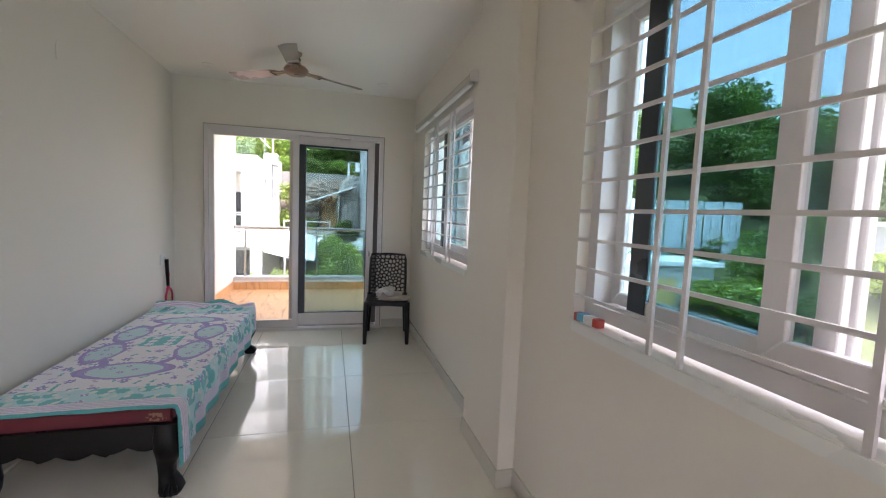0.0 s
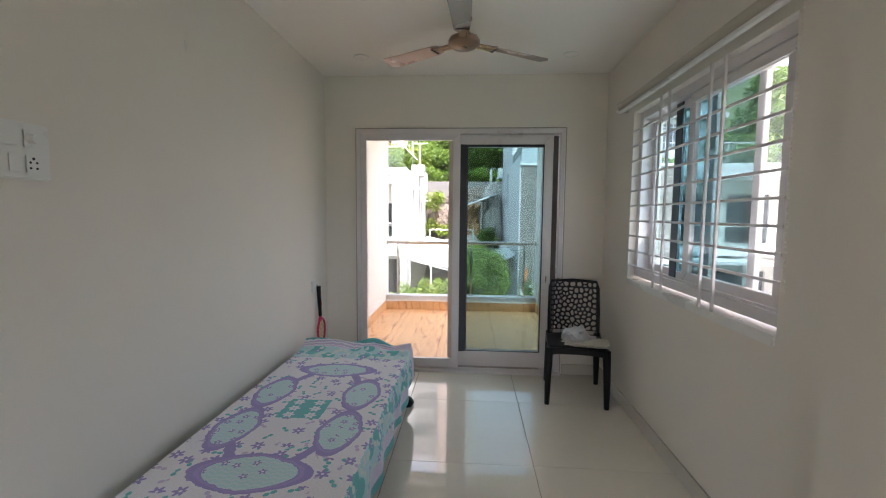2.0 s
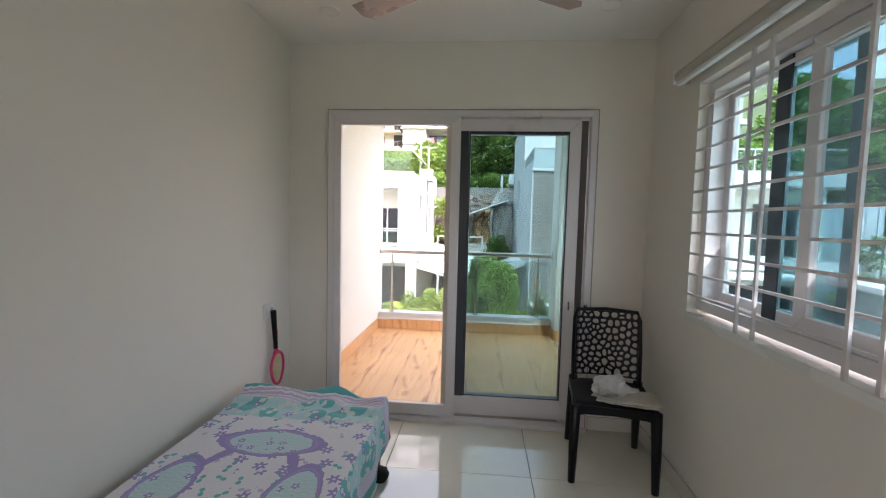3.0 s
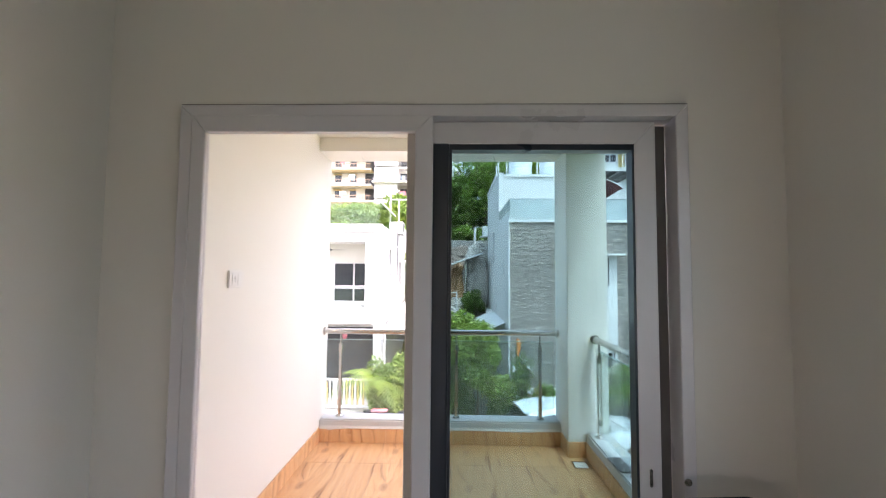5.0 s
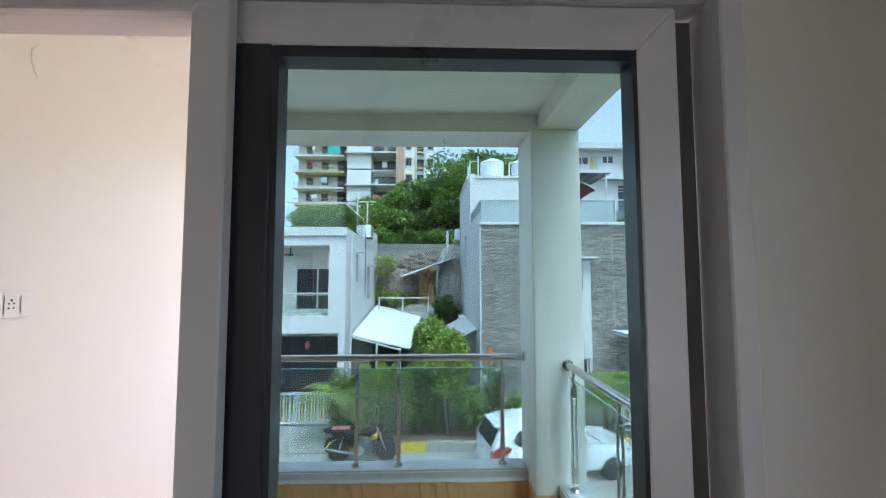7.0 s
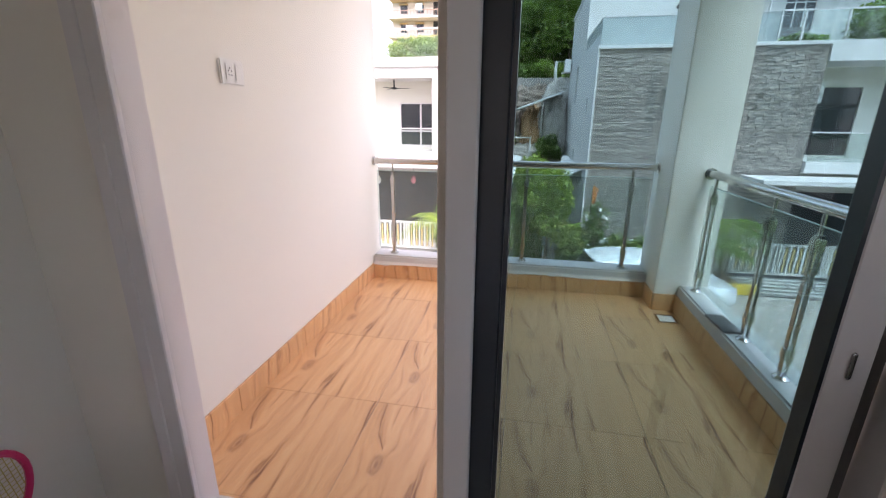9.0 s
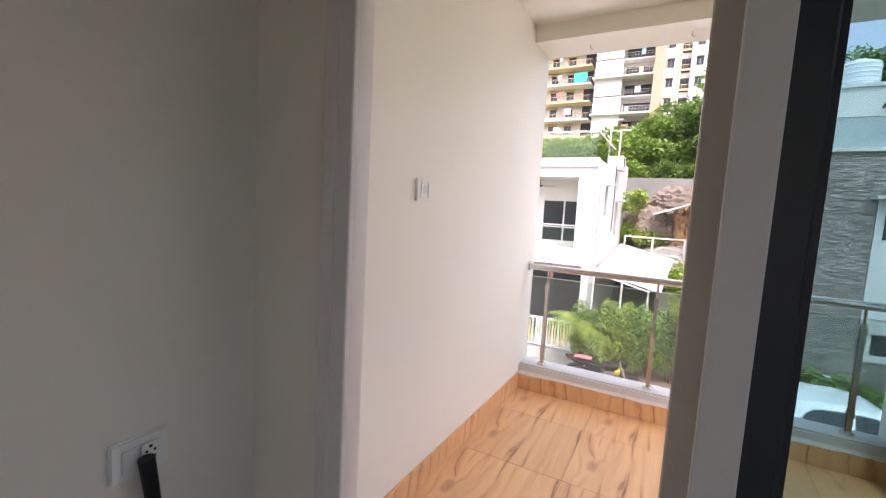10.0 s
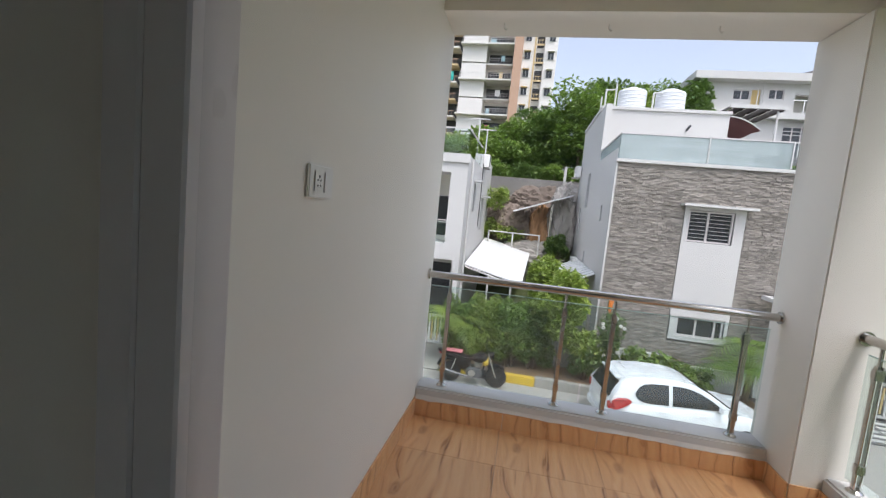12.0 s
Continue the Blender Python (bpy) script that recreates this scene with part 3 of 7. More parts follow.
def glass_parapet(parent, spans, z0, z1, tint):
    for x0, x1, y0, y1 in spans:
        g = part("parapet_pane", boxes((x0, x1, y0, y1, z0, z1)), tint, parent, "glass parapet")
        g.visible_shadow = False
        cap = part("parapet_rail", boxes((min(x0, x1) - 0.02, max(x0, x1) + 0.02, y0 - 0.02, y1 + 0.02, z1, z1 + 0.04)), M_UPVC, parent)


def framed_window(parent, x0, x1, z0, z1, y, split=(0.5,), dark=M_WINGLASS, depth=0.06, rail=None):
    w = part("window", boxes((x0, x1, y, y + 0.03, z0, z1)), dark, parent, "dark glazed window")
    bm = boxes((x0 - 0.05, x0, y - depth, y + 0.03, z0 - 0.05, z1 + 0.05), (x1, x1 + 0.05, y - depth, y + 0.03, z0 - 0.05, z1 + 0.05), (x0, x1, y - depth, y + 0.03, z0 - 0.05, z0), (x0, x1, y - depth, y + 0.03, z1, z1 + 0.05))
    for s in split:
        xs = x0 + (x1 - x0) * s
        bm_box(bm, xs - 0.03, xs + 0.03, y - 0.03, y, z0, z1)
    if rail:
        bm_box(bm, x0, x1, y - 0.025, y, rail, rail + 0.05)
    part("window_frame", bm, M_UPVC, w)
    return w


def white_house():
    h = thing("white_house", "white villa with recessed balcony, roof terrace and glass parapet", "house", at=(-2.75, 20.0, G))
    W, D = -9.5, 9.5
    z1, z2 = 3.02, 6.62                            # underside of the first floor, underside of the roof slab
    part("ground_wall", wall_bm("x", W, 0, 1.6, 1.8, 0, z1, [(-4.6, -0.55, 0, 2.7)]), M_EXT, h)
    # dark sheet behind the hole, its colour the carport's inner shade
    part("ground_opening_shade", boxes((-4.6, -0.55, 1.9, 1.95, 0, 2.7)), M_INSIDE_SHADE, h, "dark sheet for the shade inside the carport doorway")
    part("side_wall", wall_bm("y", 0.0, D, -0.25, 0, 0, 6.95, [(2.2, 2.75, 4.9, 6.1), (5.5, 6.4, 4.0, 5.6)]), M_EXT, h)
    part("back_wall", boxes((W, -0.25, D - 0.2, D, 0, 6.95)), M_EXT, h)
    part("far_wall", boxes((W, W + 0.2, 0, D - 0.2, 0, 6.95)), M_EXT, h)
    part("floor_slab", boxes((W + 0.2, -0.25, 0, D - 0.2, z1, z1 + 0.62)), M_EXT, h)
    part("roof_slab", boxes((W + 0.2, -0.25, 0, D - 0.2, z2 - 0.35, z2 + 0.30)), M_EXT, h)
    part("eave_band", boxes((W, 0.06, -0.08, -0.0, z2 + 0.02, z2 + 0.34)), M_EXT, h)
    part("balcony_back_wall", wall_bm("x", W + 0.2, -0.25, 1.5, 1.65, z1 + 0.62, z2 - 0.35, [(-2.3, -0.55, z1 + 0.75, z1 + 2.45)]), M_EXT2, h)
    framed_window(h, -2.25, -0.60, z1 + 0.80, z1 + 2.40, 1.55, (0.5,), rail=z1 + 1.32)
    part("curtain", boxes((-2.25, -2.0, 1.60, 1.62, z1 + 0.8, z1 + 2.4)), M_TINTCLOTH, h, "pale blue curtain")
    part("balcony_pillar", boxes((-0.62, -0.25, 0, 0.30, z1 + 0.62, z2 - 0.35)), M_EXT, h)
    glass_parapet(h, ((W + 0.1, -0.62, 0.05, 0.06),), z1 + 0.62, z1 + 1.45, M_CLEAR)
    for y0, y1, a, b in ((2.2, 2.75, 4.9, 6.1), (5.5, 6.4, 4.0, 5.6)):
        part("side_window", boxes((-0.18, -0.15, y0, y1, a, b)), M_WINGLASS, h)
        part("side_shade", boxes((0.0, 0.35, y0 - 0.1, y1 + 0.1, b + 0.05, b + 0.12)), M_EXT, h)
    glass_parapet(h, ((W, -0.06, 0.02, 0.03), (-0.08, -0.07, 0.05, 4.5)), z2 + 0.36, z2 + 1.25, M_CLEAR)
    part("parapet_wall", boxes((-0.25, 0, 4.5, D, 6.95, 7.6)), M_EXT, h)
    part("drain_pipe", bm_tube(bmesh.new(), (0.05, 0.9, 0.2), (0.05, 0.9, 6.9), 0.05, sides=10), M_EXT, h)
    part("cable", bm_path(bmesh.new(), [(0.03, 4.6, 7.2), (0.03, 4.7, 6.0), (0.05, 4.5, 5.0), (0.03, 4.6, 4.2)], 0.02, 5), M_KERBBLACK, h)
    for x, y in ((-0.2, 3.6), (-0.1, 6.0)):
        part("pipe_mast", bm_tube(bmesh.new(), (x, y, 6.95), (x, y, 9.0), 0.035, sides=8), M_EXT, h)
        part("mast_bar", bm_tube(bmesh.new(), (x - 0.45, y, 9.0), (x + 0.45, y, 9.0), 0.03, sides=8), M_EXT, h)
    f = part("porch_fan", bm_lathe(bmesh.new(), [(0.03, 0.0), (0.03, -0.25), (0.12, -0.27), (0.12, -0.33), (0.02, -0.35)], (-2.3, 0.8, z2 - 0.35), 12), M_DARK, h, "small dark porch fan")
    for k in range(3):
        m = pose(-2.3, 0.8, z2 - 0.66, 0, 0, 120 * k + 10)
        bm = boxes((0.1, 0.6, -0.06, 0.06, 0, 0.015))
        bm.transform(m)
        part("blade", bm, M_DARK, f)
    for x, z, m in ((-3.1, 2.25, M_WHITE), (-1.6, 2.3, M_PINKLAMP)):
        p = part("hanging_lamp", bm_lathe(bmesh.new(), [(0.02, 0.32), (0.09, 0.22), (0.11, 0.12), (0.06, 0.0)], (x, 0.9, z), 12), m, h, smooth=True)
        part("lamp_cord", bm_tube(bmesh.new(), (x, 0.9, z + 0.3), (x, 0.9, z1), 0.012, sides=6), M_DARK, p)
    return h


M_TINTCLOTH = mat("blue_curtain", (0.35, 0.50, 0.55), 0.9)
M_PINKLAMP = mat("pink_glass", (0.55, 0.18, 0.20), 0.3)
M_BAMBOO = mat("yellow_slats", (0.55, 0.40, 0.16), 0.6)
M_MAROON = mat("maroon_gate_post", (0.16, 0.04, 0.03), 0.7)
white_house()
ac_unit((-2.63, 25.2, G + 7.05), 90)
shrub("terrace_plant", "green potted plants behind the terrace glass", (-4.0, 21.3, G + 6.92), (1.3, 0.5, 0.95), 3, M_LEAF3, 0.09, 6, 42, "plant")
shrub("terrace_plant", "green potted plants behind the terrace glass", (-7.0, 21.0, G + 6.92), (1.0, 0.5, 0.8), 4, M_LEAF3, 0.09, 5, 42, "plant")


def gate(at, panels):
    t = thing("white_gate", "white metal gate with upright yellow slats", "gate", at=at)
    for i in range(panels):
        x = -i * 1.35
        fr = part("gate_frame", boxes((x - 1.32, x - 1.26, -0.03, 0.03, 0.08, 1.12), (x - 0.06, x, -0.03, 0.03, 0.08, 1.12), (x - 1.26, x - 0.06, -0.03, 0.03, 1.04, 1.12), (x - 1.26, x - 0.06, -0.03, 0.03, 0.08, 0.16)), M_EXT, t)
        for k in range(6):
            c = x - 1.20 + k * 0.205
            part("upright", boxes((c - 0.03, c + 0.03, -0.02, 0.02, 0.16, 1.04)), M_EXT, fr)
            if k < 5:
                part("slat", boxes((c + 0.07, c + 0.12, -0.015, 0.015, 0.2, 0.98)), M_BAMBOO, fr)
    part("gate_post", bevelled(boxes((0.05, 0.30, -0.12, 0.12, 0, 1.35)), 0.01), M_MAROON, t, "dark red gate post")
    return t


gate((-2.85, 19.0, G + 0.03), 5)
gate((10.85, 18.55, G + 0.02), 3)


def carport():
    t = thing("carport_roof", "sloping white sheet carport roof on thin posts", "carport roof", at=(-2.62, 21.0, G))
    bm = bmesh.new()
    v = [bm.verts.new(p) for p in ((-0.05, 0.0, 2.78), (2.25, -0.35, 2.30), (2.55, 7.4, 2.98), (-0.05, 7.6, 3.45))]
    bm.faces.new(v)
    ext = bmesh.ops.extrude_face_region(bm, geom=bm.faces[:])
    for e in ext["geom"]:
        if isinstance(e, bmesh.types.BMVert):
            e.co.z += 0.05
    part("roof_sheet", bm, M_ROOFSHEET, t)
    for x, y, z in ((1.85, -0.2, 2.34), (2.4, 7.0, 2.92), (0.95, -0.2, 2.55)):
        part("post", bm_tube(bmesh.new(), (x, y, 0), (x, y, z), 0.04, sides=8), M_EXT, t)
    part("edge_beam", bm_tube(bmesh.new(), (0.0, -0.02, 2.72), (1.9, -0.3, 2.28), 0.035, sides=8), M_EXT, t)
    return t


carport()


# ---- stone-clad house ----
def cladding(parent, x0, x1, z0, z1, y, holes, seed):
    """Courses of split stones, each its own block, some prouder than others."""
    rng = random.Random(seed)
    verts, faces = [], []
    z = z0
    while z < z1 - 0.02:
        h = min(rng.choice((0.025, 0.03, 0.04, 0.05)), z1 - z)
        x = x0 - rng.uniform(0, 0.2)
        while x < x1:
            w = rng.uniform(0.07, 0.26)
            a, b = max(x, x0), min(x + w, x1)
            for q in holes:
                if a < q[1] and b > q[0] and z < q[3] and z + h > q[2]:
                    a, b = (a, min(b, q[0])) if a < q[0] else (max(a, q[1]), b)
            if b - a > 0.03:
                p = rng.uniform(0.012, 0.05)
                k = len(verts)
                g = 0.003
                verts += [(a + g, y, z + g), (b - g, y, z + g), (b - g, y, z + h - g), (a + g, y, z + h - g), (a + g, y - p, z + g), (b - g, y - p * rng.uniform(0.7, 1.2), z + g), (b - g, y - p, z + h - g), (a + g, y - p, z + h - g)]
                faces += [(k + 4, k + 5, k + 6, k + 7), (k, k + 1, k + 5, k + 4), (k + 1, k + 2, k + 6, k + 5), (k + 2, k + 3, k + 7, k + 6), (k + 3, k, k + 4, k + 7)]
            x += w
        z += h
    me = bpy.data.meshes.new("stone_cladding")
    me.from_pydata(verts, [], faces)
    me.materials.append(M_STONE)
    ob = new("stone_cladding", me)
    ob.parent = parent
    return tagged(ob, "grey split-stone cladding in thin courses", kind="stuff")


M_TANK = mat("white_tank_plastic", (0.74, 0.76, 0.78), 0.45, var=0.03)
M_CURTRED = mat("red_curtain", (0.18, 0.03, 0.04), 0.9)


def stone_house():
    h = thing("stone_clad_house", "villa clad in grey split stone, white side wall, roof terrace", "house", at=(2.22, 19.1, G))
    W1h, T = 6.3, 6.95
    wins = ((2.30, 3.62, 4.62, 5.62), (2.40, 3.80, 1.58, 2.22))
    part("front_wall", wall_bm("x", 0, W1h, 0, 0.3, 0, T, wins), M_STONE_BED, h)
    part("side_wall", wall_bm("y", 0.3, 10.5, 0, 0.25, 0, T + 0.5, [(6.1, 6.9, 5.6, 7.2), (5.0, 5.5, 2.6, 3.6), (1.9, 2.2, 5.0, 5.6), (8.2, 8.9, 4.2, 5.6)]), M_EXT, h)
    for y0, y1, a, b in ((6.1, 6.9, 5.6, 7.2), (5.0, 5.5, 2.6, 3.6), (1.9, 2.2, 5.0, 5.6), (8.2, 8.9, 4.2, 5.6)):
        part("side_window", boxes((0.12, 0.15, y0, y1, a, b)), M_WINGLASS, h)
    part("back_wall", boxes((0.25, 10.0, 10.3, 10.5, 0, T)), M_EXT, h)
    part("roof_slab", boxes((0.25, W1h, 0.3, 10.3, T - 0.3, T)), M_EXT, h)
    part("corner_trim", boxes((-0.06, 0.0, -0.03, 0.3, 0, T)), M_EXT, h)
    part("coping", boxes((-0.08, 11.5, -0.10, 0.32, T, T + 0.10)), M_EXT, h)
    cladding(h, 0.0, W1h, 0.02, T, -0.002, [(2.16, 3.92, 1.4, 5.75)], 5)
    part("window_panel", wall_bm("x", 2.17, 3.91, -0.05, 0.0, 2.24, 5.72, [wins[0]]), M_EXT, h, "white plaster panel between the windows")
    part("lower_surround", wall_bm("x", 2.2, 3.9, -0.05, 0.0, 1.45, 2.235, [wins[1]]), M_EXT, h)
    part("sun_shade", boxes((2.02, 4.08, -0.42, 0.0, 5.725, 5.80)), M_EXT, h, "white concrete shade over the window")
    w = framed_window(h, 2.36, 3.56, 4.68, 5.56, 0.08, (0.45,))
    bm = bmesh.new()
    for i in range(7):
        bm_box(bm, 2.36, 3.56, 0.02, 0.035, 4.76 + 0.12 * i, 4.775 + 0.12 * i)
    part("window_bars", bm, M_EXT, w)
    part("curtain", boxes((2.36, 2.88, 0.115, 0.12, 4.68, 5.25)), M_CURTRED, w, "dark red curtain")
    framed_window(h, 2.46, 3.74, 1.62, 2.18, 0.08, (0.42, 0.85))
    glass_parapet(h, ((0.0, 4.88, 0.02, 0.03),), T + 0.10, T + 0.90, M_FROST)
    glass_parapet(h, ((4.92, 11.4, 0.02, 0.03),), T + 0.10, T + 0.90, M_CLEAR)
    glass_parapet(h, ((0.02, 0.03, 0.1, 4.4),), T + 0.10, T + 0.90, M_FROST)
    for x in (2.6, 4.9, 5.5, 6.6, 8.2):
        part("parapet_post", boxes((x - 0.02, x + 0.02, -0.01, 0.06, T + 0.1, T + 0.94)), M_STEEL, h)
    part("roof_room", boxes((0.25, 4.95, 4.9, 10.3, T, 9.80)), M_EXT, h, "white stair room on the roof")
    part("roof_room_side", boxes((0.0, 0.25, 4.0, 10.5, T + 0.5, 9.80)), M_EXT, h)
    part("room_coping", boxes((-0.06, 5.0, 4.82, 10.5, 9.80, 9.92)), M_EXT, h)
    part("wall_lamp", bm_tube(bmesh.new(), (3.4, 4.9, 9.1), (3.4, 4.55, 9.2), 0.05, sides=8), M_DARK, h)
    # right-hand wing with open balconies
    part("wing_wall", wall_bm("x", W1h, 12.0, 1.6, 1.8, 0, T, [(6.8, 8.4, 3.75, 5.9), (9.2, 11.0, 3.75, 5.9), (7.0, 11.0, 0.2, 2.5)]), M_EXT2, h)
    part("wing_slab", boxes((W1h, 12.0, -0.2, 1.8, 3.32, 3.66)), M_EXT, h, "white balcony slab")
    part("wing_roof", boxes((W1h, 12.0, -0.1, 10.3, T - 0.45, T)), M_EXT, h)
    part("wing_side", boxes((11.8, 12.0, 1.8, 10.5, 0, T)), M_EXT, h)
    part("wing_door", boxes((6.8, 8.4, 1.68, 1.72, 3.75, 5.9)), M_WINGLASS, h)
    part("wing_door", boxes((9.2, 11.0, 1.68, 1.72, 3.75, 5.9)), M_WINGLASS, h)
    # flat dark sheet in place of the shaded room behind the wing
    part("wing_opening_shade", boxes((7.0, 11.0, 1.72, 1.76, 0.2, 2.5)), M_INSIDE_SHADE, h)
    glass_parapet(h, ((W1h + 0.05, 11.9, -0.1, -0.09),), 3.66, 4.5, M_CLEAR)
    part("porch_canopy", boxes((4.6, 9.5, -1.6, -0.2, 3.10, 3.22)), M_EXT, h, "thin white canopy")
    part("wing_pillar", boxes((9.0, 9.3, -0.1, 0.2, 0, 3.3)), M_EXT, h)
    return h


stone_house()
ac_unit((8.95, 20.55, G + 5.4), 0)
ac_unit((2.02, 29.2, G + 7.3), 90)
ac_unit((2.02, 26.0, G + 2.55), 90)


def lean_to():
    t = thing("lean_to_roof", "white corrugated lean-to roof beside the stone house", "lean-to roof", at=(2.2, 20.6, G))
    bm = bmesh.new()
    n = 18
    for i in range(n):
        y0, y1 = i * 0.3, i * 0.3 + 0.295
        dz = 0.03 * (i % 2)
        v = [bm.verts.new(p) for p in ((0, y0, 3.05 + dz), (-0.95, y0, 2.60 + dz), (-0.95, y1, 2.60 + dz), (0, y1, 3.05 + dz))]
        w = [bm.verts.new(q.co + Vector((0, 0, 0.03))) for q in v]
        bm.faces.new(v[::-1]), bm.faces.new(w)
        for k in range(4):
            bm.faces.new((v[k], v[(k + 1) % 4], w[(k + 1) % 4], w[k]))
    part("roof_sheet", bm, M_ROOFSHEET, t)
    for y in (0.1, 5.2):
        part("post", boxes((-0.93, -0.85, y, y + 0.08, 0, 2.6)), M_EXT, t)
    return t


lean_to()


def water_tank(at, r, hgt):
    t = thing("water_tank", "white round plastic water tank on the roof", "water tank", "roof water tanks", at=at)
    prof = [(r, 0.0)]
    for i in range(6):
        z = hgt * 0.8 * (i + 1) / 6
        prof += [(r, z - 0.05), (r * 1.03, z - 0.03), (r, z - 0.01)]
    prof += [(r * 0.98, hgt * 0.84), (r * 0.6, hgt * 0.93), (r * 0.3, hgt * 0.95)]
    part("tank_body", bm_lathe(bmesh.new(), prof, sides=24), M_TANK, t, smooth=True)
    part("lid", bm_lathe(bmesh.new(), [(r * 0.3, hgt * 0.95), (r * 0.3, hgt * 1.0), (r * 0.1, hgt * 1.01)], sides=16), M_TANK, t, smooth=True)
    return t


water_tank((3.55, 25.2, G + 9.92), 0.60, 1.15)
water_tank((5.15, 25.2, G + 9.92), 0.60, 1.15)


def roof_pipes():
    t = thing("roof_pipes", "white pipe frame beside the roof tanks", "pipes", at=(2.4, 25.0, G + 9.92))
    for x, y, z in ((0.0, 0, 1.0), (0.42, 0, 1.25), (0.1, 2.0, 1.2), (1.95, -0.2, 0.85)):
        part("pipe", bm_tube(bmesh.new(), (x, y, 0), (x, y, z), 0.04, sides=8), M_EXT, t)
    part("pipe", bm_tube(bmesh.new(), (0.0, 0, 0.95), (0.42, 0, 1.0), 0.03, sides=8), M_EXT, t)
    part("pipe", bm_tube(bmesh.new(), (1.95, -0.2, 0.85), (2.3, -0.2, 0.85), 0.04, sides=8), M_EXT, t)
    return t


roof_pipes()
M_PERGOLA = mat("dark_metal_sheet", (0.14, 0.13, 0.13), 0.5, 0.3)
M_AWNING = mat("maroon_awning", (0.10, 0.03, 0.03), 0.8)


def terrace_canopy():
    t = thing("terrace_canopy", "dark sheet canopy with white edge over the roof terrace", "canopy", at=(7.4, 24.2, G + 6.95))
    part("canopy_sheet", boxes((-0.2, 1.85, 0.0, 4.6, 3.24, 3.28)), M_PERGOLA, t)
    part("fascia", boxes((-0.22, 1.90, -0.05, 0.0, 3.20, 3.34), (1.85, 1.90, 0.0, 4.6, 3.20, 3.34)), M_EXT, t, "white edge band")
    for k in range(5):
        part("rafter", boxes((-0.15 + 0.48 * k, -0.10 + 0.48 * k, 0.0, 4.6, 3.16, 3.24)), M_STEEL, t)
    for x, y in ((1.62, 0.1), (1.75, 4.4), (-0.1, 4.4)):
        part("post", bm_tube(bmesh.new(), (x, y, 0), (x, y, 3.16), 0.045, sides=8), M_EXT, t)
    n, rows = 8, []
    bm = bmesh.new()
    for k in range(n + 1):
        x = -0.15 + 1.25 * k / n
        z = 2.90 - 0.50 * (k / n) ** 2
        rows.append([bm.verts.new((x, y, z - 0.05 * d)) for y, d in ((0.1, 1), (0.8, 0), (2.4, 2))])
    for p, q in zip(rows, rows[1:]):
        for k in range(2):
            bm.faces.new((p[k], q[k], q[k + 1], p[k + 1]))
    w = part("awning", bm, M_AWNING, t, "maroon cloth awning with sagging edge")
    w.modifiers.new("thickness", "SOLIDIFY").thickness = 0.02
    part("awning_rim", bm_path(bmesh.new(), [(-0.15 + 1.25 * k / 8, 0.09, 2.86 - 0.50 * (k / 8) ** 2) for k in range(9)], 0.025, 6), M_EXT, w)
    return t


terrace_canopy()


def villa_behind():
    h = thing("white_villa", "white flat-roofed villa up the slope behind the terrace", "house", at=(8.7, 33.0, 4.1))
    holes = [(1.94, 2.85, 5.35, 5.92), (2.93, 3.40, 5.0, 5.95), (3.82, 4.62, 5.45, 6.02), (5.2, 7.4, 4.75, 5.75), (4.83, 6.4, 2.0, 3.95)]
    part("wall", wall_bm("x", 0, 9.0, 0, 0.3, 0, 6.35, holes), M_EXT, h)
    part("side_wall", boxes((0, 0.3, 0.3, 8, 0, 6.35)), M_EXT, h)
    part("far_wall", boxes((8.7, 9.0, 0.3, 8, 0, 6.35)), M_EXT, h)
    part("roof", boxes((-0.4, 9.4, -0.6, 8.2, 6.35, 6.78)), M_EXT, h)
    part("floor_band", boxes((-0.3, 9.3, -0.5, 0.0, 4.25, 4.6)), M_EXT, h)
    framed_window(h, 1.98, 2.81, 5.39, 5.88, 0.1, (0.5,))
    part("door", boxes((2.94, 3.39, 0.06, 0.12, 5.0, 5.94)), M_BAMBOO, h, "brown wooden door")
    framed_window(h, 3.86, 4.58, 5.49, 5.98, 0.1, (0.5,))
    part("balcony_recess", boxes((5.2, 7.4, 1.0, 1.05, 4.6, 6.0)), M_EXT2, h, "shaded balcony recess")
    part("balcony_rail", boxes((4.9, 7.6, -0.48, -0.44, 5.28, 5.34), (5.45, 5.5, -0.48, -0.44, 4.6, 5.28), (6.9, 6.95, -0.48, -0.44, 4.6, 5.28)), M_STEEL, h)
    w = framed_window(h, 4.88, 6.35, 2.05, 3.9, 0.1, (0.33, 0.66), rail=3.45)
    part("fanlight_bars", boxes((4.88, 6.35, 0.06, 0.10, 3.66, 3.70)), M_UPVC, w)
    part("pipe", bm_tube(bmesh.new(), (3.45, -0.25, 4.6), (3.45, -0.25, 7.0), 0.03, sides=6), M_EXT, h)
    part("pipe", bm_tube(bmesh.new(), (3.15, -0.25, 4.6), (3.15, -0.25, 6.9), 0.03, sides=6), M_EXT, h)
    part("roof_shade", bm_prism(bmesh.new(), [(4.6, 6.78), (6.2, 7.35), (8.4, 7.35), (8.4, 6.78)], 3.0, Matrix.Translation((0, 0.6, 0))), M_PERGOLA, h, "dark roof shade")
    return h


villa_behind()


# ---- far apartment tower ----
M_TOWER = mat("tower_paint", (0.72, 0.70, 0.66), 0.8, var=0.05, scale=0.15, fine=3)
M_TOWERRED = mat("tower_brown_band", (0.50, 0.33, 0.23), 0.8)
M_TOWERYEL = mat("tower_yellow_trim", (0.62, 0.47, 0.26), 0.8)
M_AWNGREEN = mat("green_shade_cloth", (0.05, 0.42, 0.36), 0.8)


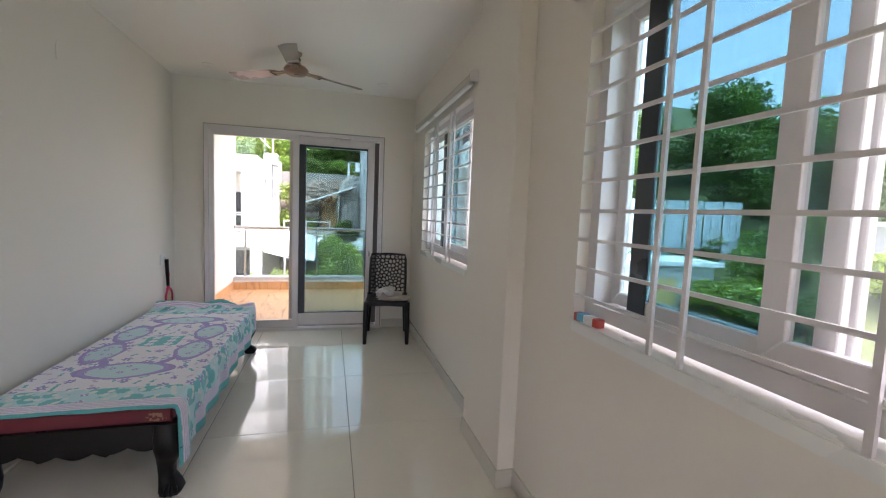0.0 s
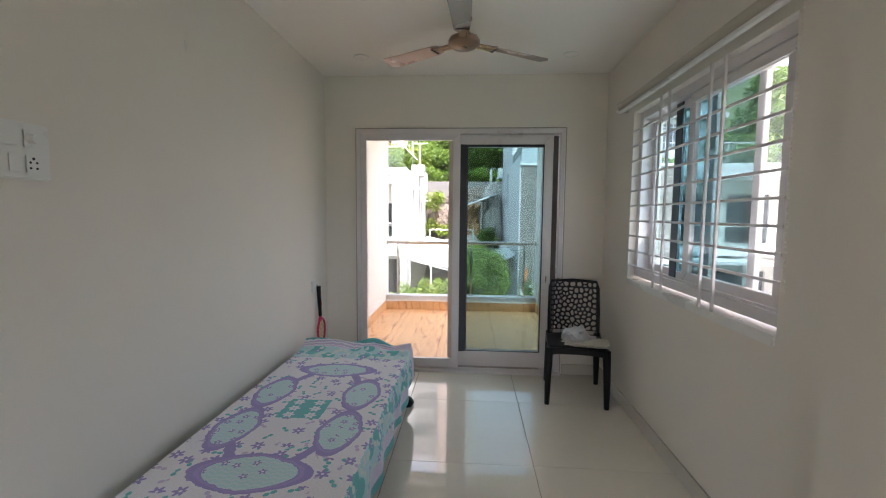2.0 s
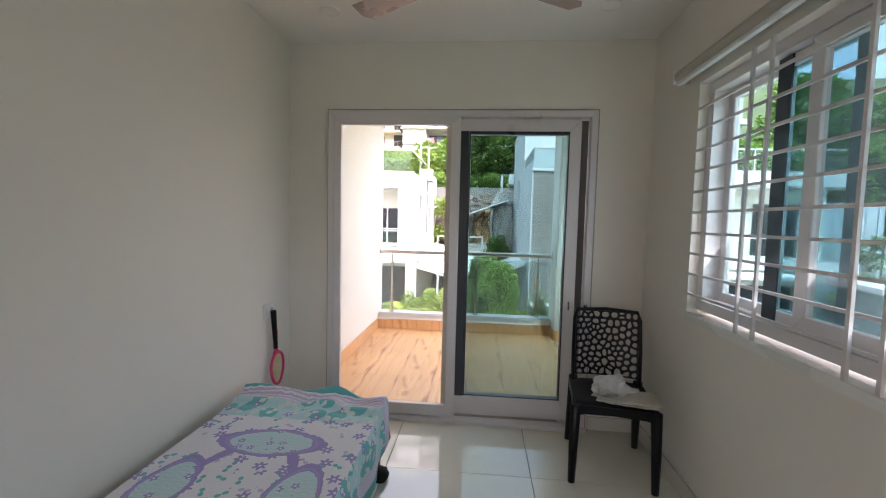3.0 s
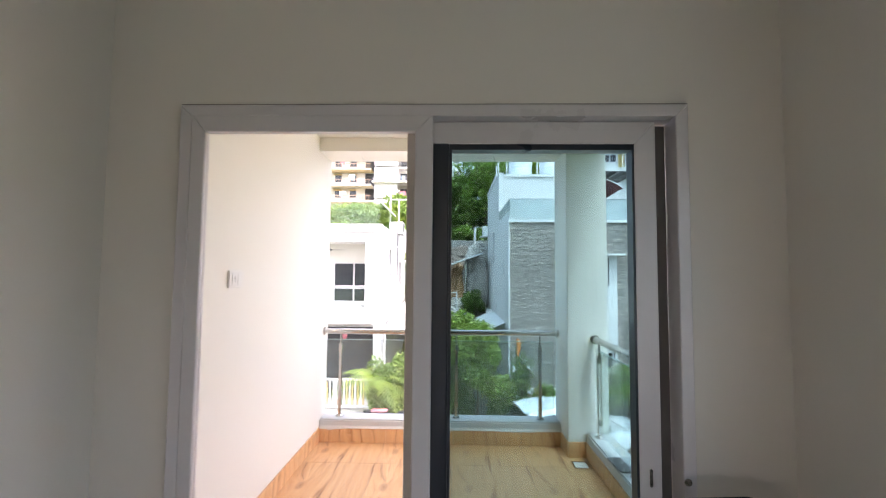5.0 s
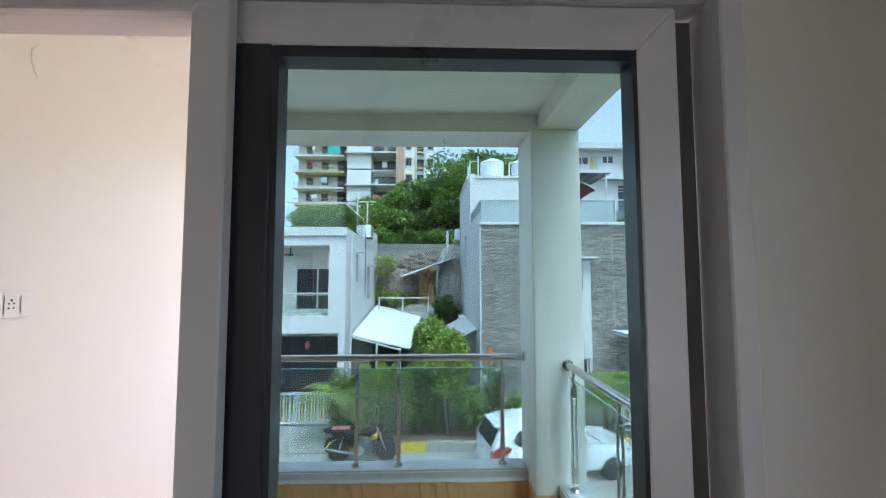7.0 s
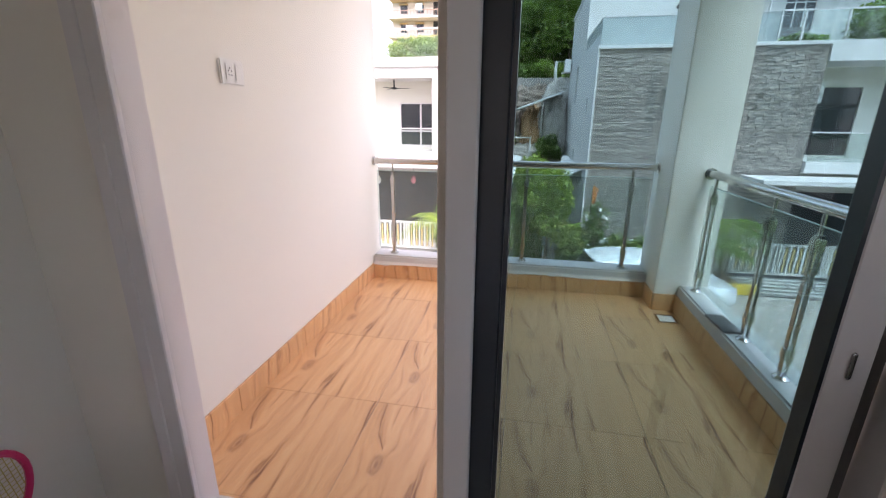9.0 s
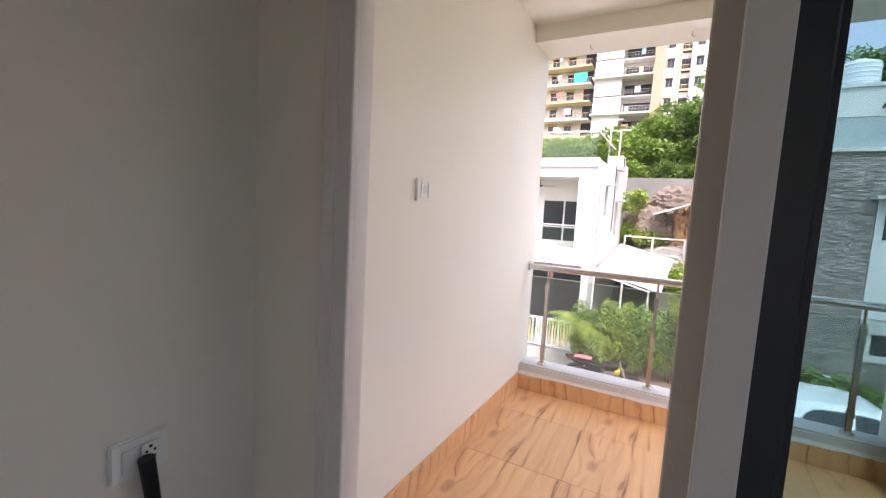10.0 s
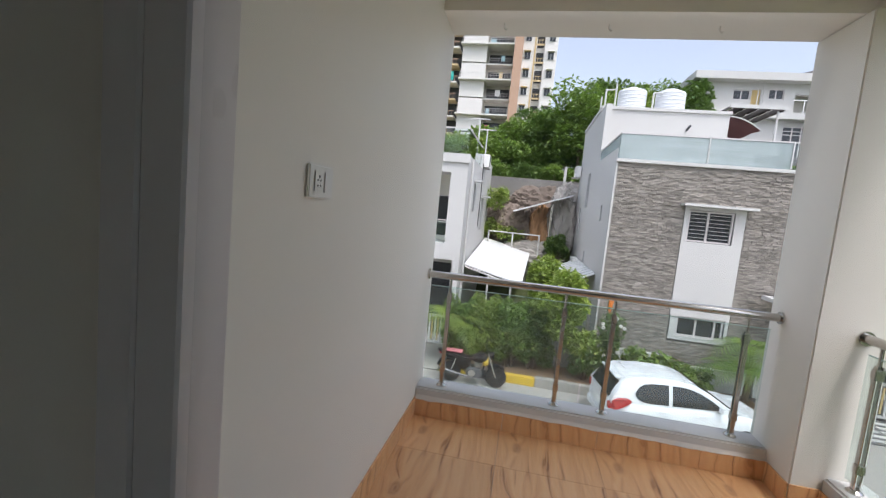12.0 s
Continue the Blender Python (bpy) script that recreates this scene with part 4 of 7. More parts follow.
def tower():
    h = thing("apartment_tower", "tall white apartment block with balconies and brown bands on the hill", "apartment block", at=(1.5, 82.5, 6.0))
    T, st = 45.0, 3.12
    part("wall", boxes((-27, -7.5, 4.6, 24, 0, T)), M_TOWER, h)
    part("corner_wall", boxes((-6.0, -3.75, 1.5, 22, 0, T), (-2.2, 0.0, 1.5, 22, 0, T), (-3.75, -2.2, 3.0, 22, 0, T)), M_TOWER, h)
    part("brown_band", boxes((-7.5, -6.0, 0.7, 5.0, 0, T)), M_TOWERRED, h)
    part("yellow_strip", boxes((-4.05, -3.75, 1.38, 1.5, 0, T)), M_TOWERYEL, h)
    rng = random.Random(12)
    wash = (M_PINKLAMP, M_TINTCLOTH, M_TOWERYEL, M_EXT)
    for k in range(14):
        z = 0.5 + st * k
        deep = k % 2 == 0                          # deep balconies at every second storey
        front = 0.7 if deep else 2.3
        part("balcony_slab", boxes((-17.2 if deep else -12.4, -7.5, front, 4.6, z, z + 0.25)), M_TOWER, h)
        part("balcony_slab", boxes((-27.0, -17.6, 1.6, 4.6, z - 0.5, z - 0.2)), (M_TOWER, M_TOWERYEL)[k % 2], h)
        part("blind_wall", boxes((-16.9, -12.4, 1.6, 4.6, z + 0.25, z + st)), M_TOWER, h)
        # the shade of the balcony room is put into a flat dark sheet
        part("balcony_shade_sheet", boxes((-12.2, -7.9, 4.52, 4.58, z + 0.3, z + 2.5)), M_INSIDE_SHADE, h)
        part("balcony_door", boxes((-10.6, -9.4, 4.44, 4.50, z + 0.28, z + 2.3)), M_WINGLASS, h)
        bm = boxes((-12.3, -7.6, front + 0.04, front + 0.12, z + 1.15, z + 1.22), (-12.3, -7.6, front + 0.05, front + 0.11, z + 0.75, z + 0.80))
        for i in range(10):
            bm_box(bm, -12.3 + 0.51 * i, -12.25 + 0.51 * i, front + 0.06, front + 0.10, z + 0.25, z + 1.15)
        part("balcony_rail", bm, M_TOWERRAIL, h)
        bm = boxes((-17.0, -12.6, 0.74, 0.82, z + 1.15, z + 1.22), (-17.0, -12.6, 0.75, 0.81, z + 0.7, z + 0.75))
        for i in range(9):
            bm_box(bm, -17.0 + 0.54 * i, -16.95 + 0.54 * i, 0.76, 0.80, z + 0.25, z + 1.15)
        if deep:
            part("balcony_rail", bm, M_EXT, h)
        else:
            bm.free()
        # shade between the two blocks, drawn as a dark sheet
        part("stair_gap_shade", boxes((-19.3, -17.1, 4.5, 4.58, z - 0.2, z + 2.5)), M_INSIDE_SHADE, h)
        bm = boxes((-27.0, -17.6, 1.64, 1.72, z + 0.65, z + 0.74))
        for i in range(16):
            bm_box(bm, -27.0 + 0.6 * i, -26.94 + 0.6 * i, 1.66, 1.70, z - 0.2, z + 0.65)
        part("balcony_rail", bm, M_TOWERRED, h)
        for x in (-22.4, -25.4):
            p = part("window", boxes((x, x + 1.3, 4.5, 4.58, z + 0.8, z + 2.1)), M_WINGLASS, h)
            part("window_shade", boxes((x - 0.15, x + 1.45, 3.8, 4.56, z + 2.15, z + 2.3)), M_TOWERYEL, p)
        for x in (-5.6, -1.5):
            p = part("window", boxes((x, x + 0.95, 1.40, 1.48, z + 0.9, z + 2.1)), M_WINGLASS, h)
            part("window_shade", boxes((x - 0.12, x + 1.07, 0.8, 1.46, z + 2.15, z + 2.28)), (M_TOWERYEL, M_TOWER)[x > -2], p)
            part("window_frame", boxes((x - 0.08, x, 1.36, 1.48, z + 0.82, z + 2.15), (x + 0.95, x + 1.03, 1.36, 1.48, z + 0.82, z + 2.15), (x + 0.45, x + 0.5, 1.36, 1.40, z + 0.9, z + 2.1)), M_EXT, p)
        # the niche's shade, coloured onto a thin sheet
        part("niche_shade_sheet", boxes((-3.6, -2.35, 2.92, 2.98, z + 0.3, z + 2.5)), M_INSIDE_SHADE, h)
        part("niche_rail", boxes((-3.75, -2.2, 1.5, 1.58, z + 1.1, z + 1.18), (-3.75, -2.2, 1.5, 1.58, z + 0.2, z + 0.5), (-3.3, -3.24, 1.5, 1.56, z + 0.5, z + 1.1), (-2.8, -2.74, 1.5, 1.56, z + 0.5, z + 1.1)), M_TOWERYEL, h)
        for x in (rng.uniform(-12, -8.6), rng.uniform(-24, -19)):
            part("laundry", boxes((x, x + rng.uniform(0.5, 1.2), 1.76, 1.80, z + 0.5, z + rng.uniform(1.3, 1.8))), wash[rng.randrange(4)], h, "washing hung on a balcony")
    z = 0.5 + st * 6
    part("shade_cloth", boxes((-20.6, -18.2, 1.52, 1.60, z - 0.1, z + 1.5)), M_AWNGREEN, h, "green shade cloth on a balcony")
    return h


M_TOWERRAIL = mat("grey_balcony_rail", (0.42, 0.40, 0.38), 0.6)
tower()


# ---- hill: retaining wall, boulders, shed, woods ----
shrub("terrace_plant", "low green planting along the roof terrace", (8.35, 20.2, G + 6.95), (1.0, 0.35, 0.45), 77, M_LEAF, 0.09, 7, 110, "plant")


def terrace_bench():
    t = thing("terrace_bench", "long dark bench on the roof terrace", "bench", at=(8.3, 21.6, G + 6.95))
    part("seat", bevelled(boxes((-0.95, 0.95, -0.3, 0.3, 0.36, 0.48)), 0.02), M_PERGOLA, t)
    part("backrest", bevelled(boxes((-0.95, 0.95, 0.22, 0.30, 0.5, 0.95)), 0.02), M_PERGOLA, t)
    for x in (-0.85, 0.85):
        part("leg", boxes((x - 0.04, x + 0.04, -0.28, 0.28, 0, 0.36)), M_PERGOLA, t)
    return t


terrace_bench()
M_OLDWALL = mat("stained_stone_wall", (0.22, 0.21, 0.19), 0.95, var=0.35, scale=0.7, fine=8, bump=0.5)
solid("retaining_wall", bevelled(boxes((-9, 9.2, 31.5, 32.0, -1.0, 3.75)), 0.05), M_OLDWALL, "stained grey retaining wall at the foot of the hill", "retaining wall", "structure")
solid("wall_post", boxes((1.45, 1.60, 31.3, 31.45, 2.0, 4.6)), M_EXT, "white concrete post at the retaining wall", "post")


def boulder(at, r, seed, m=M_ROCK):
    bm = bmesh.new()
    bmesh.ops.create_icosphere(bm, subdivisions=5, radius=1)
    for v in bm.verts:
        p = v.co.copy()
        k = 1 + 0.20 * abs(noise.noise(p * 5 + Vector((seed, seed, 0)))) + 0.05 * noise.noise(p * 24) + 0.05 * noise.noise(p * 13) + 0.28 * noise.noise(p * 1.3 + Vector((seed, 0, 0))) + 0.12 * noise.noise(p * 3.5 + Vector((0, seed, 0)))
        v.co = Vector((p.x * r[0] * k, p.y * r[1] * k, p.z * r[2] * k))
    ob = solid("boulder", bm, m, "large brown and orange weathered boulder on the slope", "boulder", group="boulders on the slope", smooth=True)
    ob.location = at


M_ROCK2 = mat("pale_rock", (0.38, 0.355, 0.32), 0.9, var=0.3, scale=0.9, fine=6, bump=0.5)
M_ROCK3 = mat("orange_rock", (0.42, 0.24, 0.12), 0.9, var=0.3, scale=0.9, fine=6, bump=0.5)
for i, (p, r, m) in enumerate((((-1.3, 29.6, 0.7), (1.3, 1.0, 1.3), M_ROCK), ((0.3, 29.6, 0.2), (0.7, 0.8, 1.8), M_ROCK3), ((1.5, 29.3, 0.8), (0.8, 0.8, 1.8), M_ROCK2), ((-2.6, 30.2, 0.6), (1.2, 1.0, 1.6), M_ROCK), ((0.2, 30.6, 2.2), (1.6, 0.8, 1.0), M_ROCK), ((1.8, 30.3, 2.6), (0.9, 0.8, 0.9), M_ROCK2), ((-0.2, 28.6, -1.0), (1.9, 1.0, 1.0), M_ROCK2))):
    boulder(p, r, i * 3.1, m)


def slope_shed():
    t = thing("sheet_shelter", "slanting white sheet shelter on a grey post on the slope", "shelter", at=(0.3, 28.4, -2.0))
    bm = boxes((-1.6, 1.6, -0.9, 0.9, 0, 0.06))
    bm.transform(pose(0, 0, 4.15, 0, -20, 0))
    part("roof_sheet", bm, M_ROOFSHEET, t)
    part("post", bm_tube(bmesh.new(), (0.55, 0, 0), (0.55, 0, 4.2), 0.10, sides=10), M_STEEL, t)
    return t


slope_shed()


def slope_fence():
    t = thing("slope_fence", "white pipe fence before the boulders", "fence", at=(-2.4, 27.6, -1.5))
    for x in (0, 1.3, 2.7):
        part("post", bm_tube(bmesh.new(), (x, 0, -0.5), (x, 0, 2.0), 0.045, sides=8), M_EXT, t)
    for z in (0.6, 1.95):
        part("rail", bm_tube(bmesh.new(), (0, 0, z), (2.7, 0, z), 0.035, sides=8), M_EXT, t)
    return t


slope_fence()
tree("slope_tree", "small bright green tree on the slope", (-1.9, 28.6, -1.4), 4.4, 1.2, 71, M_LEAF2, 0.13, 12, 150, 0.09, 0.3)
tree("slope_tree", "small dark green tree beside the white wall", (1.45, 27.4, -2.0), 2.6, 0.9, 72, M_LEAF3, 0.12, 10, 120, 0.07, 0.35)

hill = ((-6.5, 37, 4.0, 3.4, 2.6), (-4.2, 35.5, 3.4, 3.9, 2.4), (-2.2, 35, 3.4, 4.6, 2.4), (0.2, 36, 3.6, 6.2, 2.8), (2.6, 35, 3.4, 6.9, 2.9), (5.0, 36, 3.6, 7.0, 3.2), (-3.0, 38.5, 4.6, 3.6, 2.6), (1.2, 39, 5.0, 5.2, 3.0), (7.6, 38, 5, 7.2, 3.4), (-8.6, 38, 4.2, 3.2, 2.8))
for i, (x, y, z, hh, sp) in enumerate(hill):
    tree("hill_tree", "dense green tree on the hillside", (x, y, z - 0.3), hh, sp, 200 + i, (M_LEAF, M_LEAF2, M_LEAF, M_LEAF3)[i % 4], 0.17, 26, 260, 0.25, 0.12)
tree("hill_tree", "tall dark green tree rising behind the roof tanks", (6.2, 42, 5.0), 8.8, 2.8, 260, M_LEAF3, 0.22, 22, 200, 0.25, 0.4)
tree("hill_tree", "tall dark green tree rising behind the roof tanks", (8.3, 31.0, -1.2), 11.4, 1.7, 261, M_LEAF3, 0.17, 22, 200, 0.2, 0.55)
for i in range(8):
    shrub("hill_shrub", "green bush along the retaining wall", (-6.5 + i * 1.9, 32.8, 3.2), (1.4, 1.0, 1.7), 300 + i, (M_LEAF, M_LEAF3)[i % 2], 0.13, 8, 160)

# ---- right-hand slope, seen through the barred windows ----
M_METALFENCE = mat("pale_blue_sheet", (0.50, 0.56, 0.60), 0.5, 0.2, var=0.08, scale=1.2)
rng = random.Random(77)
for i in range(16):
    x, y = 17.5 + 2.6 * (i % 4) + rng.uniform(-1, 1), 5 + 5.2 * (i // 4) + rng.uniform(-1.2, 1.2)
    shrub("slope_shrub", "green scrub bush on the bank", (x, y, ground_height(x, y) - 0.2), (1.9, 1.9, 1.5 + rng.random()), 400 + i, (M_LEAF, M_LEAF3, M_LEAF2)[i % 3], 0.16, 9, 190)
for i, (x, y, hh) in enumerate(((27, 13, 6.0), (29, 18, 7.0), (26, 23, 8.0), (22, 27, 7.5), (31, 10, 7), (18, 29, 8.0), (33, 24, 8.0))):
    tree("bank_tree", "broad green tree at the top of the bank", (x, y, ground_height(x, y) - 0.3), hh, 2.8, 500 + i, (M_LEAF3, M_LEAF)[i % 2], 0.22, 20, 200, 0.2, 0.25)

for i, (x, y) in enumerate(((36, 20), (38, 28), (34, 32), (30, 36), (40, 36), (26, 38), (44, 26), (36, 14), (22, 33), (46, 18))):
    tree("ridge_tree", "dense green tree along the ridge of the bank", (x, y, ground_height(x, y) - 0.4), 7.0 + i % 3, 3.8, 540 + i, (M_LEAF3, M_LEAF)[i % 2], 0.30, 24, 150, 0.22, 0.15)


def sheet_fence(x0, y0, x1, y1, z, hgt):
    t = thing("sheet_fence", "tall pale corrugated sheet fence on the bank", "fence", at=(x0, y0, z))
    d = Vector((x1 - x0, y1 - y0, 0))
    n = int(d.length / 1.0)
    for i in range(n):
        a = math.degrees(math.atan2(d.y, d.x))
        bm = bmesh.new()
        for k in range(5):
            bm_box(bm, k * 0.2, k * 0.2 + 0.195, 0.03 * (k % 2), 0.03 * (k % 2) + 0.02, 0, hgt)
        bm.transform(Matrix.Translation(d * (i / n)) @ pose(0, 0, 0, 0, 0, a))
        part("fence_sheet", bm, M_METALFENCE, t)
    return t


sheet_fence(14.2, 22.5, 23.5, 19.5, -2.8, 5.4)
tree("yard_tree", "small young tree before the sheet fence", (15.6, 20.4, G + 0.3), 4.4, 0.9, 610, M_LEAF3, 0.13, 8, 90, 0.06, 0.45)


def hut(at, w, d, hgt, rz):
    t = thing("pale_hut", "small pale hut with flat roof and brown door", "hut", at=at, rz=rz)
    part("wall", boxes((0, w, 0, d, 0, hgt)), M_EXT, t)
    part("roof", boxes((-0.3, w + 0.3, -0.3, d + 0.3, hgt, hgt + 0.2)), M_ROOFSHEET, t)
    part("door", boxes((w * 0.4, w * 0.4 + 0.9, -0.03, 0.0, 0.1, 2.1)), M_BAMBOO, t)
    return t


hut((13.6, 17.0, G + 0.1), 4.4, 3.0, 2.7, -14)
hut((23.5, 12.5, -0.9), 6.0, 4.5, 2.4, -40)

# ---- garden bed, compound wall ----
solid("compound_wall", bevelled(boxes((0.95, 4.4, 18.46, 18.62, G, G + 1.02), (4.4, 6.70, 18.46, 18.62, G, G + 0.8)), 0.01), M_EXT, "low white compound wall before the stone house", "wall", "structure")
solid("compound_wall_side", bevelled(boxes((0.95, 1.12, 18.62, 20.5, G, G + 1.0)), 0.01), M_EXT, "low white compound wall beside the garden", "wall", "structure")
for i, (x, y, r, m) in enumerate((((-2.15), 17.75, (0.65, 0.55, 2.0), M_LEAF), (-1.35, 17.85, (0.7, 0.55, 2.15), M_LEAF2), (-0.55, 17.8, (0.75, 0.6, 2.1), M_LEAF), (0.15, 17.9, (0.7, 0.55, 2.0), M_LEAF3))):
    shrub("hedge_bush", "dense bright green hedge bush behind the kerb", (x, y, G + 0.13), r, 20 + i, m, 0.075, 14, 330)
tree("garden_tree", "small leafy green tree with bare twisted stems", (0.95, 17.75, G + 0.13), 3.25, 1.0, 33, M_LEAF2, 0.085, 24, 240, 0.07, 0.22, limbs=8)
tree("garden_tree", "slim leafy green tree behind the hedge", (0.35, 19.4, G + 0.05), 3.6, 0.75, 34, M_LEAF2, 0.085, 20, 200, 0.06, 0.22)
palm((-2.45, 17.7, G + 0.13), 1.35, 5)
palm((5.9, 17.55, G + 0.13), 1.05, 6, 12, 1.35)
palm((6.35, 17.95, G + 0.13), 1.7, 8, 12, 1.3)
M_PETAL = mat("white_petal", (0.8, 0.78, 0.72), 0.6)
M_SAFFRON = mat("orange_flag_cloth", (0.70, 0.22, 0.04), 0.8)


def flower_bush(at, hgt, seed):
    rng = random.Random(seed)
    t = shrub("flowering_bush", "tall thin green bush with white flowers", at, (0.42, 0.4, hgt), seed, M_LEAF3, 0.08, 11, 90)
    for i in range(9):
        a = rng.uniform(0, 6.28)
        c = Vector((0.34 * math.cos(a), -0.2 - 0.12 * rng.random(), hgt * rng.uniform(0.35, 0.98)))
        bm = bmesh.new()
        for k in range(5):
            q = 2 * math.pi * k / 5
            bmesh.ops.create_icosphere(bm, subdivisions=1, radius=0.026, matrix=Matrix.Translation(c + Vector((0.035 * math.cos(q), 0, 0.035 * math.sin(q)))))
        part("flower", bm, M_PETAL, t, "white five-petalled flower")
    return t


flower_bush((2.45, 17.85, G + 0.13), 2.25, 41)
shrub("low_bush", "low spreading green bush in the soil bed", (1.75, 17.7, G + 0.13), (0.75, 0.5, 0.95), 42, M_LEAF3, 0.08, 9, 140)
shrub("low_bush", "broad-leaved green bush in the soil bed", (3.6, 17.75, G + 0.13), (0.9, 0.5, 1.15), 43, M_LEAF, 0.12, 10, 130)
shrub("low_bush", "broad-leaved green bush in the soil bed", (4.7, 17.7, G + 0.13), (0.8, 0.5, 0.95), 44, M_LEAF, 0.11, 10, 130)


def flag():
    t = thing("saffron_flag", "small faded orange flag on a thin pole", "flag", at=(2.28, 18.0, G + 0.1))
    part("pole", bm_tube(bmesh.new(), (0, 0, 0), (0, 0, 2.75), 0.015, sides=6), M_STEEL, t)
    bm = bmesh.new()
    rows = [[bm.verts.new((0.02 + 0.16 * u * (1 - v * 0.55), 0.03 * math.sin(6 * u + 3 * v), 2.75 - 0.55 * v - 0.12 * u)) for u in (0, 0.33, 0.66, 1)] for v in (0, 0.25, 0.5, 0.75, 1)]
    for a, b in zip(rows, rows[1:]):
        for k in range(3):
            bm.faces.new((a[k], a[k + 1], b[k + 1], b[k]))
    ob = part("cloth", bm, M_SAFFRON, t, "orange cloth")
    ob.modifiers.new("thickness", "SOLIDIFY").thickness = 0.004
    return t


flag()


# ---- floor tiles of the room ----
def tile_mesh(name, w, d, h, material, b=0.002):
    bm = bmesh.new()
    bm_prism(bm, [(0, 0), (w, 0), (w, h - b), (w - b, h), (b, h), (0, h - b)], d)
    return finish(bm, name, material)


# ---- the bed ----
def scallop(x0, x1, top, base, waves, depth):
    """An apron outline with a scalloped lower edge."""
    pts = [(x0, top), (x1, top)]
    n = waves * 8
    for i in range(n + 1):
        u = 1 - i / n
        pts.append((x0 + (x1 - x0) * u, base - depth * abs(math.sin(math.pi * waves * u)) - (0.012 if 0.3 < u < 0.7 else 0)))
    return pts


def sheet_material():
    m, n, l, b = nodes_of("printed_bedsheet")
    co = n.new("ShaderNodeTexCoord")
    sep = n.new("ShaderNodeSeparateXYZ")
    l.new(co.outputs["UV"], sep.inputs[0])

    def math_node(op, a, c=None, d=None):
        k = n.new("ShaderNodeMath")
        k.operation = op
        for i, v in enumerate((a, c, d)):
            if v is None:
                continue
            if isinstance(v, (int, float)):
                k.inputs[i].default_value = v
            else:
                l.new(v, k.inputs[i])
        return k.outputs[0]

    wob = n.new("ShaderNodeTexNoise")
    wob.inputs["Scale"].default_value = 26
    l.new(co.outputs["UV"], wob.inputs["Vector"])
    wv = math_node("MULTIPLY_ADD", wob.outputs["Fac"], 0.02, -0.01)
    X, Y = math_node("ADD", sep.outputs[0], wv), math_node("ADD", sep.outputs[1], wv)

    def ell(cx, cy, rx, ry):
        dx = math_node("MULTIPLY", math_node("SUBTRACT", X, cx), 1 / rx)
        dy = math_node("MULTIPLY", math_node("SUBTRACT", Y, cy), 1 / ry)
        return math_node("SQRT", math_node("ADD", math_node("MULTIPLY", dx, dx), math_node("MULTIPLY", dy, dy)))

    def below(v, t):
        return math_node("LESS_THAN", v, t)

    def band(v, lo, hi):
        return math_node("MULTIPLY", math_node("GREATER_THAN", v, lo), math_node("LESS_THAN", v, hi))

    def over(base, colour, mask):
        k = n.new("ShaderNodeMix")
        k.data_type = "RGBA"
        l.new(mask, k.inputs["Factor"])
        if isinstance(base, tuple):
            k.inputs["A"].default_value = base
        else:
            l.new(base, k.inputs["A"])
        if isinstance(colour, tuple):
            k.inputs["B"].default_value = colour
        else:
            l.new(colour, k.inputs["B"])
        return k.outputs["Result"]

    WHITE, PURPLE, TEAL, MINT, LILAC = (0.78, 0.76, 0.79, 1), (0.33, 0.27, 0.56, 1), (0.14, 0.48, 0.50, 1), (0.47, 0.68, 0.70, 1), (0.58, 0.49, 0.66, 1)
    def bloom(scale, radius, petals, depth, seed):
        """Petalled spots, one to a cell of a loose net: how far inside the outline, the distance from the centre, and the cell's chance."""
        v = n.new("ShaderNodeTexVoronoi")
        v.inputs["Scale"].default_value, v.inputs["Randomness"].default_value = scale, 0.75
        mp = n.new("ShaderNodeVectorMath")
        mp.operation, mp.inputs[1].default_value = "ADD", (seed, seed * 0.7, 0)
        l.new(co.outputs["UV"], mp.inputs[0]), l.new(mp.outputs[0], v.inputs["Vector"])
        d = n.new("ShaderNodeVectorMath")
        d.operation = "SUBTRACT"
        l.new(mp.outputs[0], d.inputs[0]), l.new(v.outputs["Position"], d.inputs[1])
        sp, cc = n.new("ShaderNodeSeparateXYZ"), n.new("ShaderNodeSeparateColor")
        l.new(d.outputs[0], sp.inputs[0]), l.new(v.outputs["Color"], cc.inputs[0])
        dist = math_node("SQRT", math_node("ADD", math_node("MULTIPLY", sp.outputs[0], sp.outputs[0]), math_node("MULTIPLY", sp.outputs[1], sp.outputs[1])))
        ang = math_node("MULTIPLY_ADD", math_node("ARCTAN2", sp.outputs[1], sp.outputs[0]), petals, math_node("MULTIPLY", cc.outputs[2], 6.0))
        edge = math_node("MULTIPLY", math_node("MULTIPLY_ADD", math_node("COSINE", ang), depth, 1 - depth), radius)
        return below(dist, edge), dist, cc

    # loose stars, sprigs and leaves on the white ground
    star, star_d, star_c = bloom(9.5, 0.030, 6, 0.26, 0.0)
    leaf, leaf_d, leaf_c = bloom(15.0, 0.024, 2, 0.5, 3.3)
    col = over(WHITE, over(TEAL, LILAC, math_node("GREATER_THAN", leaf_c.outputs[1], 0.6)), math_node("MULTIPLY", leaf, math_node("GREATER_THAN", leaf_c.outputs[0], 0.45)))
    star = math_node("MULTIPLY", star, math_node("GREATER_THAN", star_c.outputs[0], 0.38))
    col = over(col, over(PURPLE, WHITE, below(star_d, 0.006)), star)
    # middle square: two by three white flowers on teal
    centre = math_node("MULTIPLY", band(X, -0.105, 0.105), band(Y, 0.89, 1.09))
    gx = math_node("SUBTRACT", math_node("FRACT", math_node("MULTIPLY_ADD", sep.outputs[0], 1 / 0.105, 1.0)), 0.5)
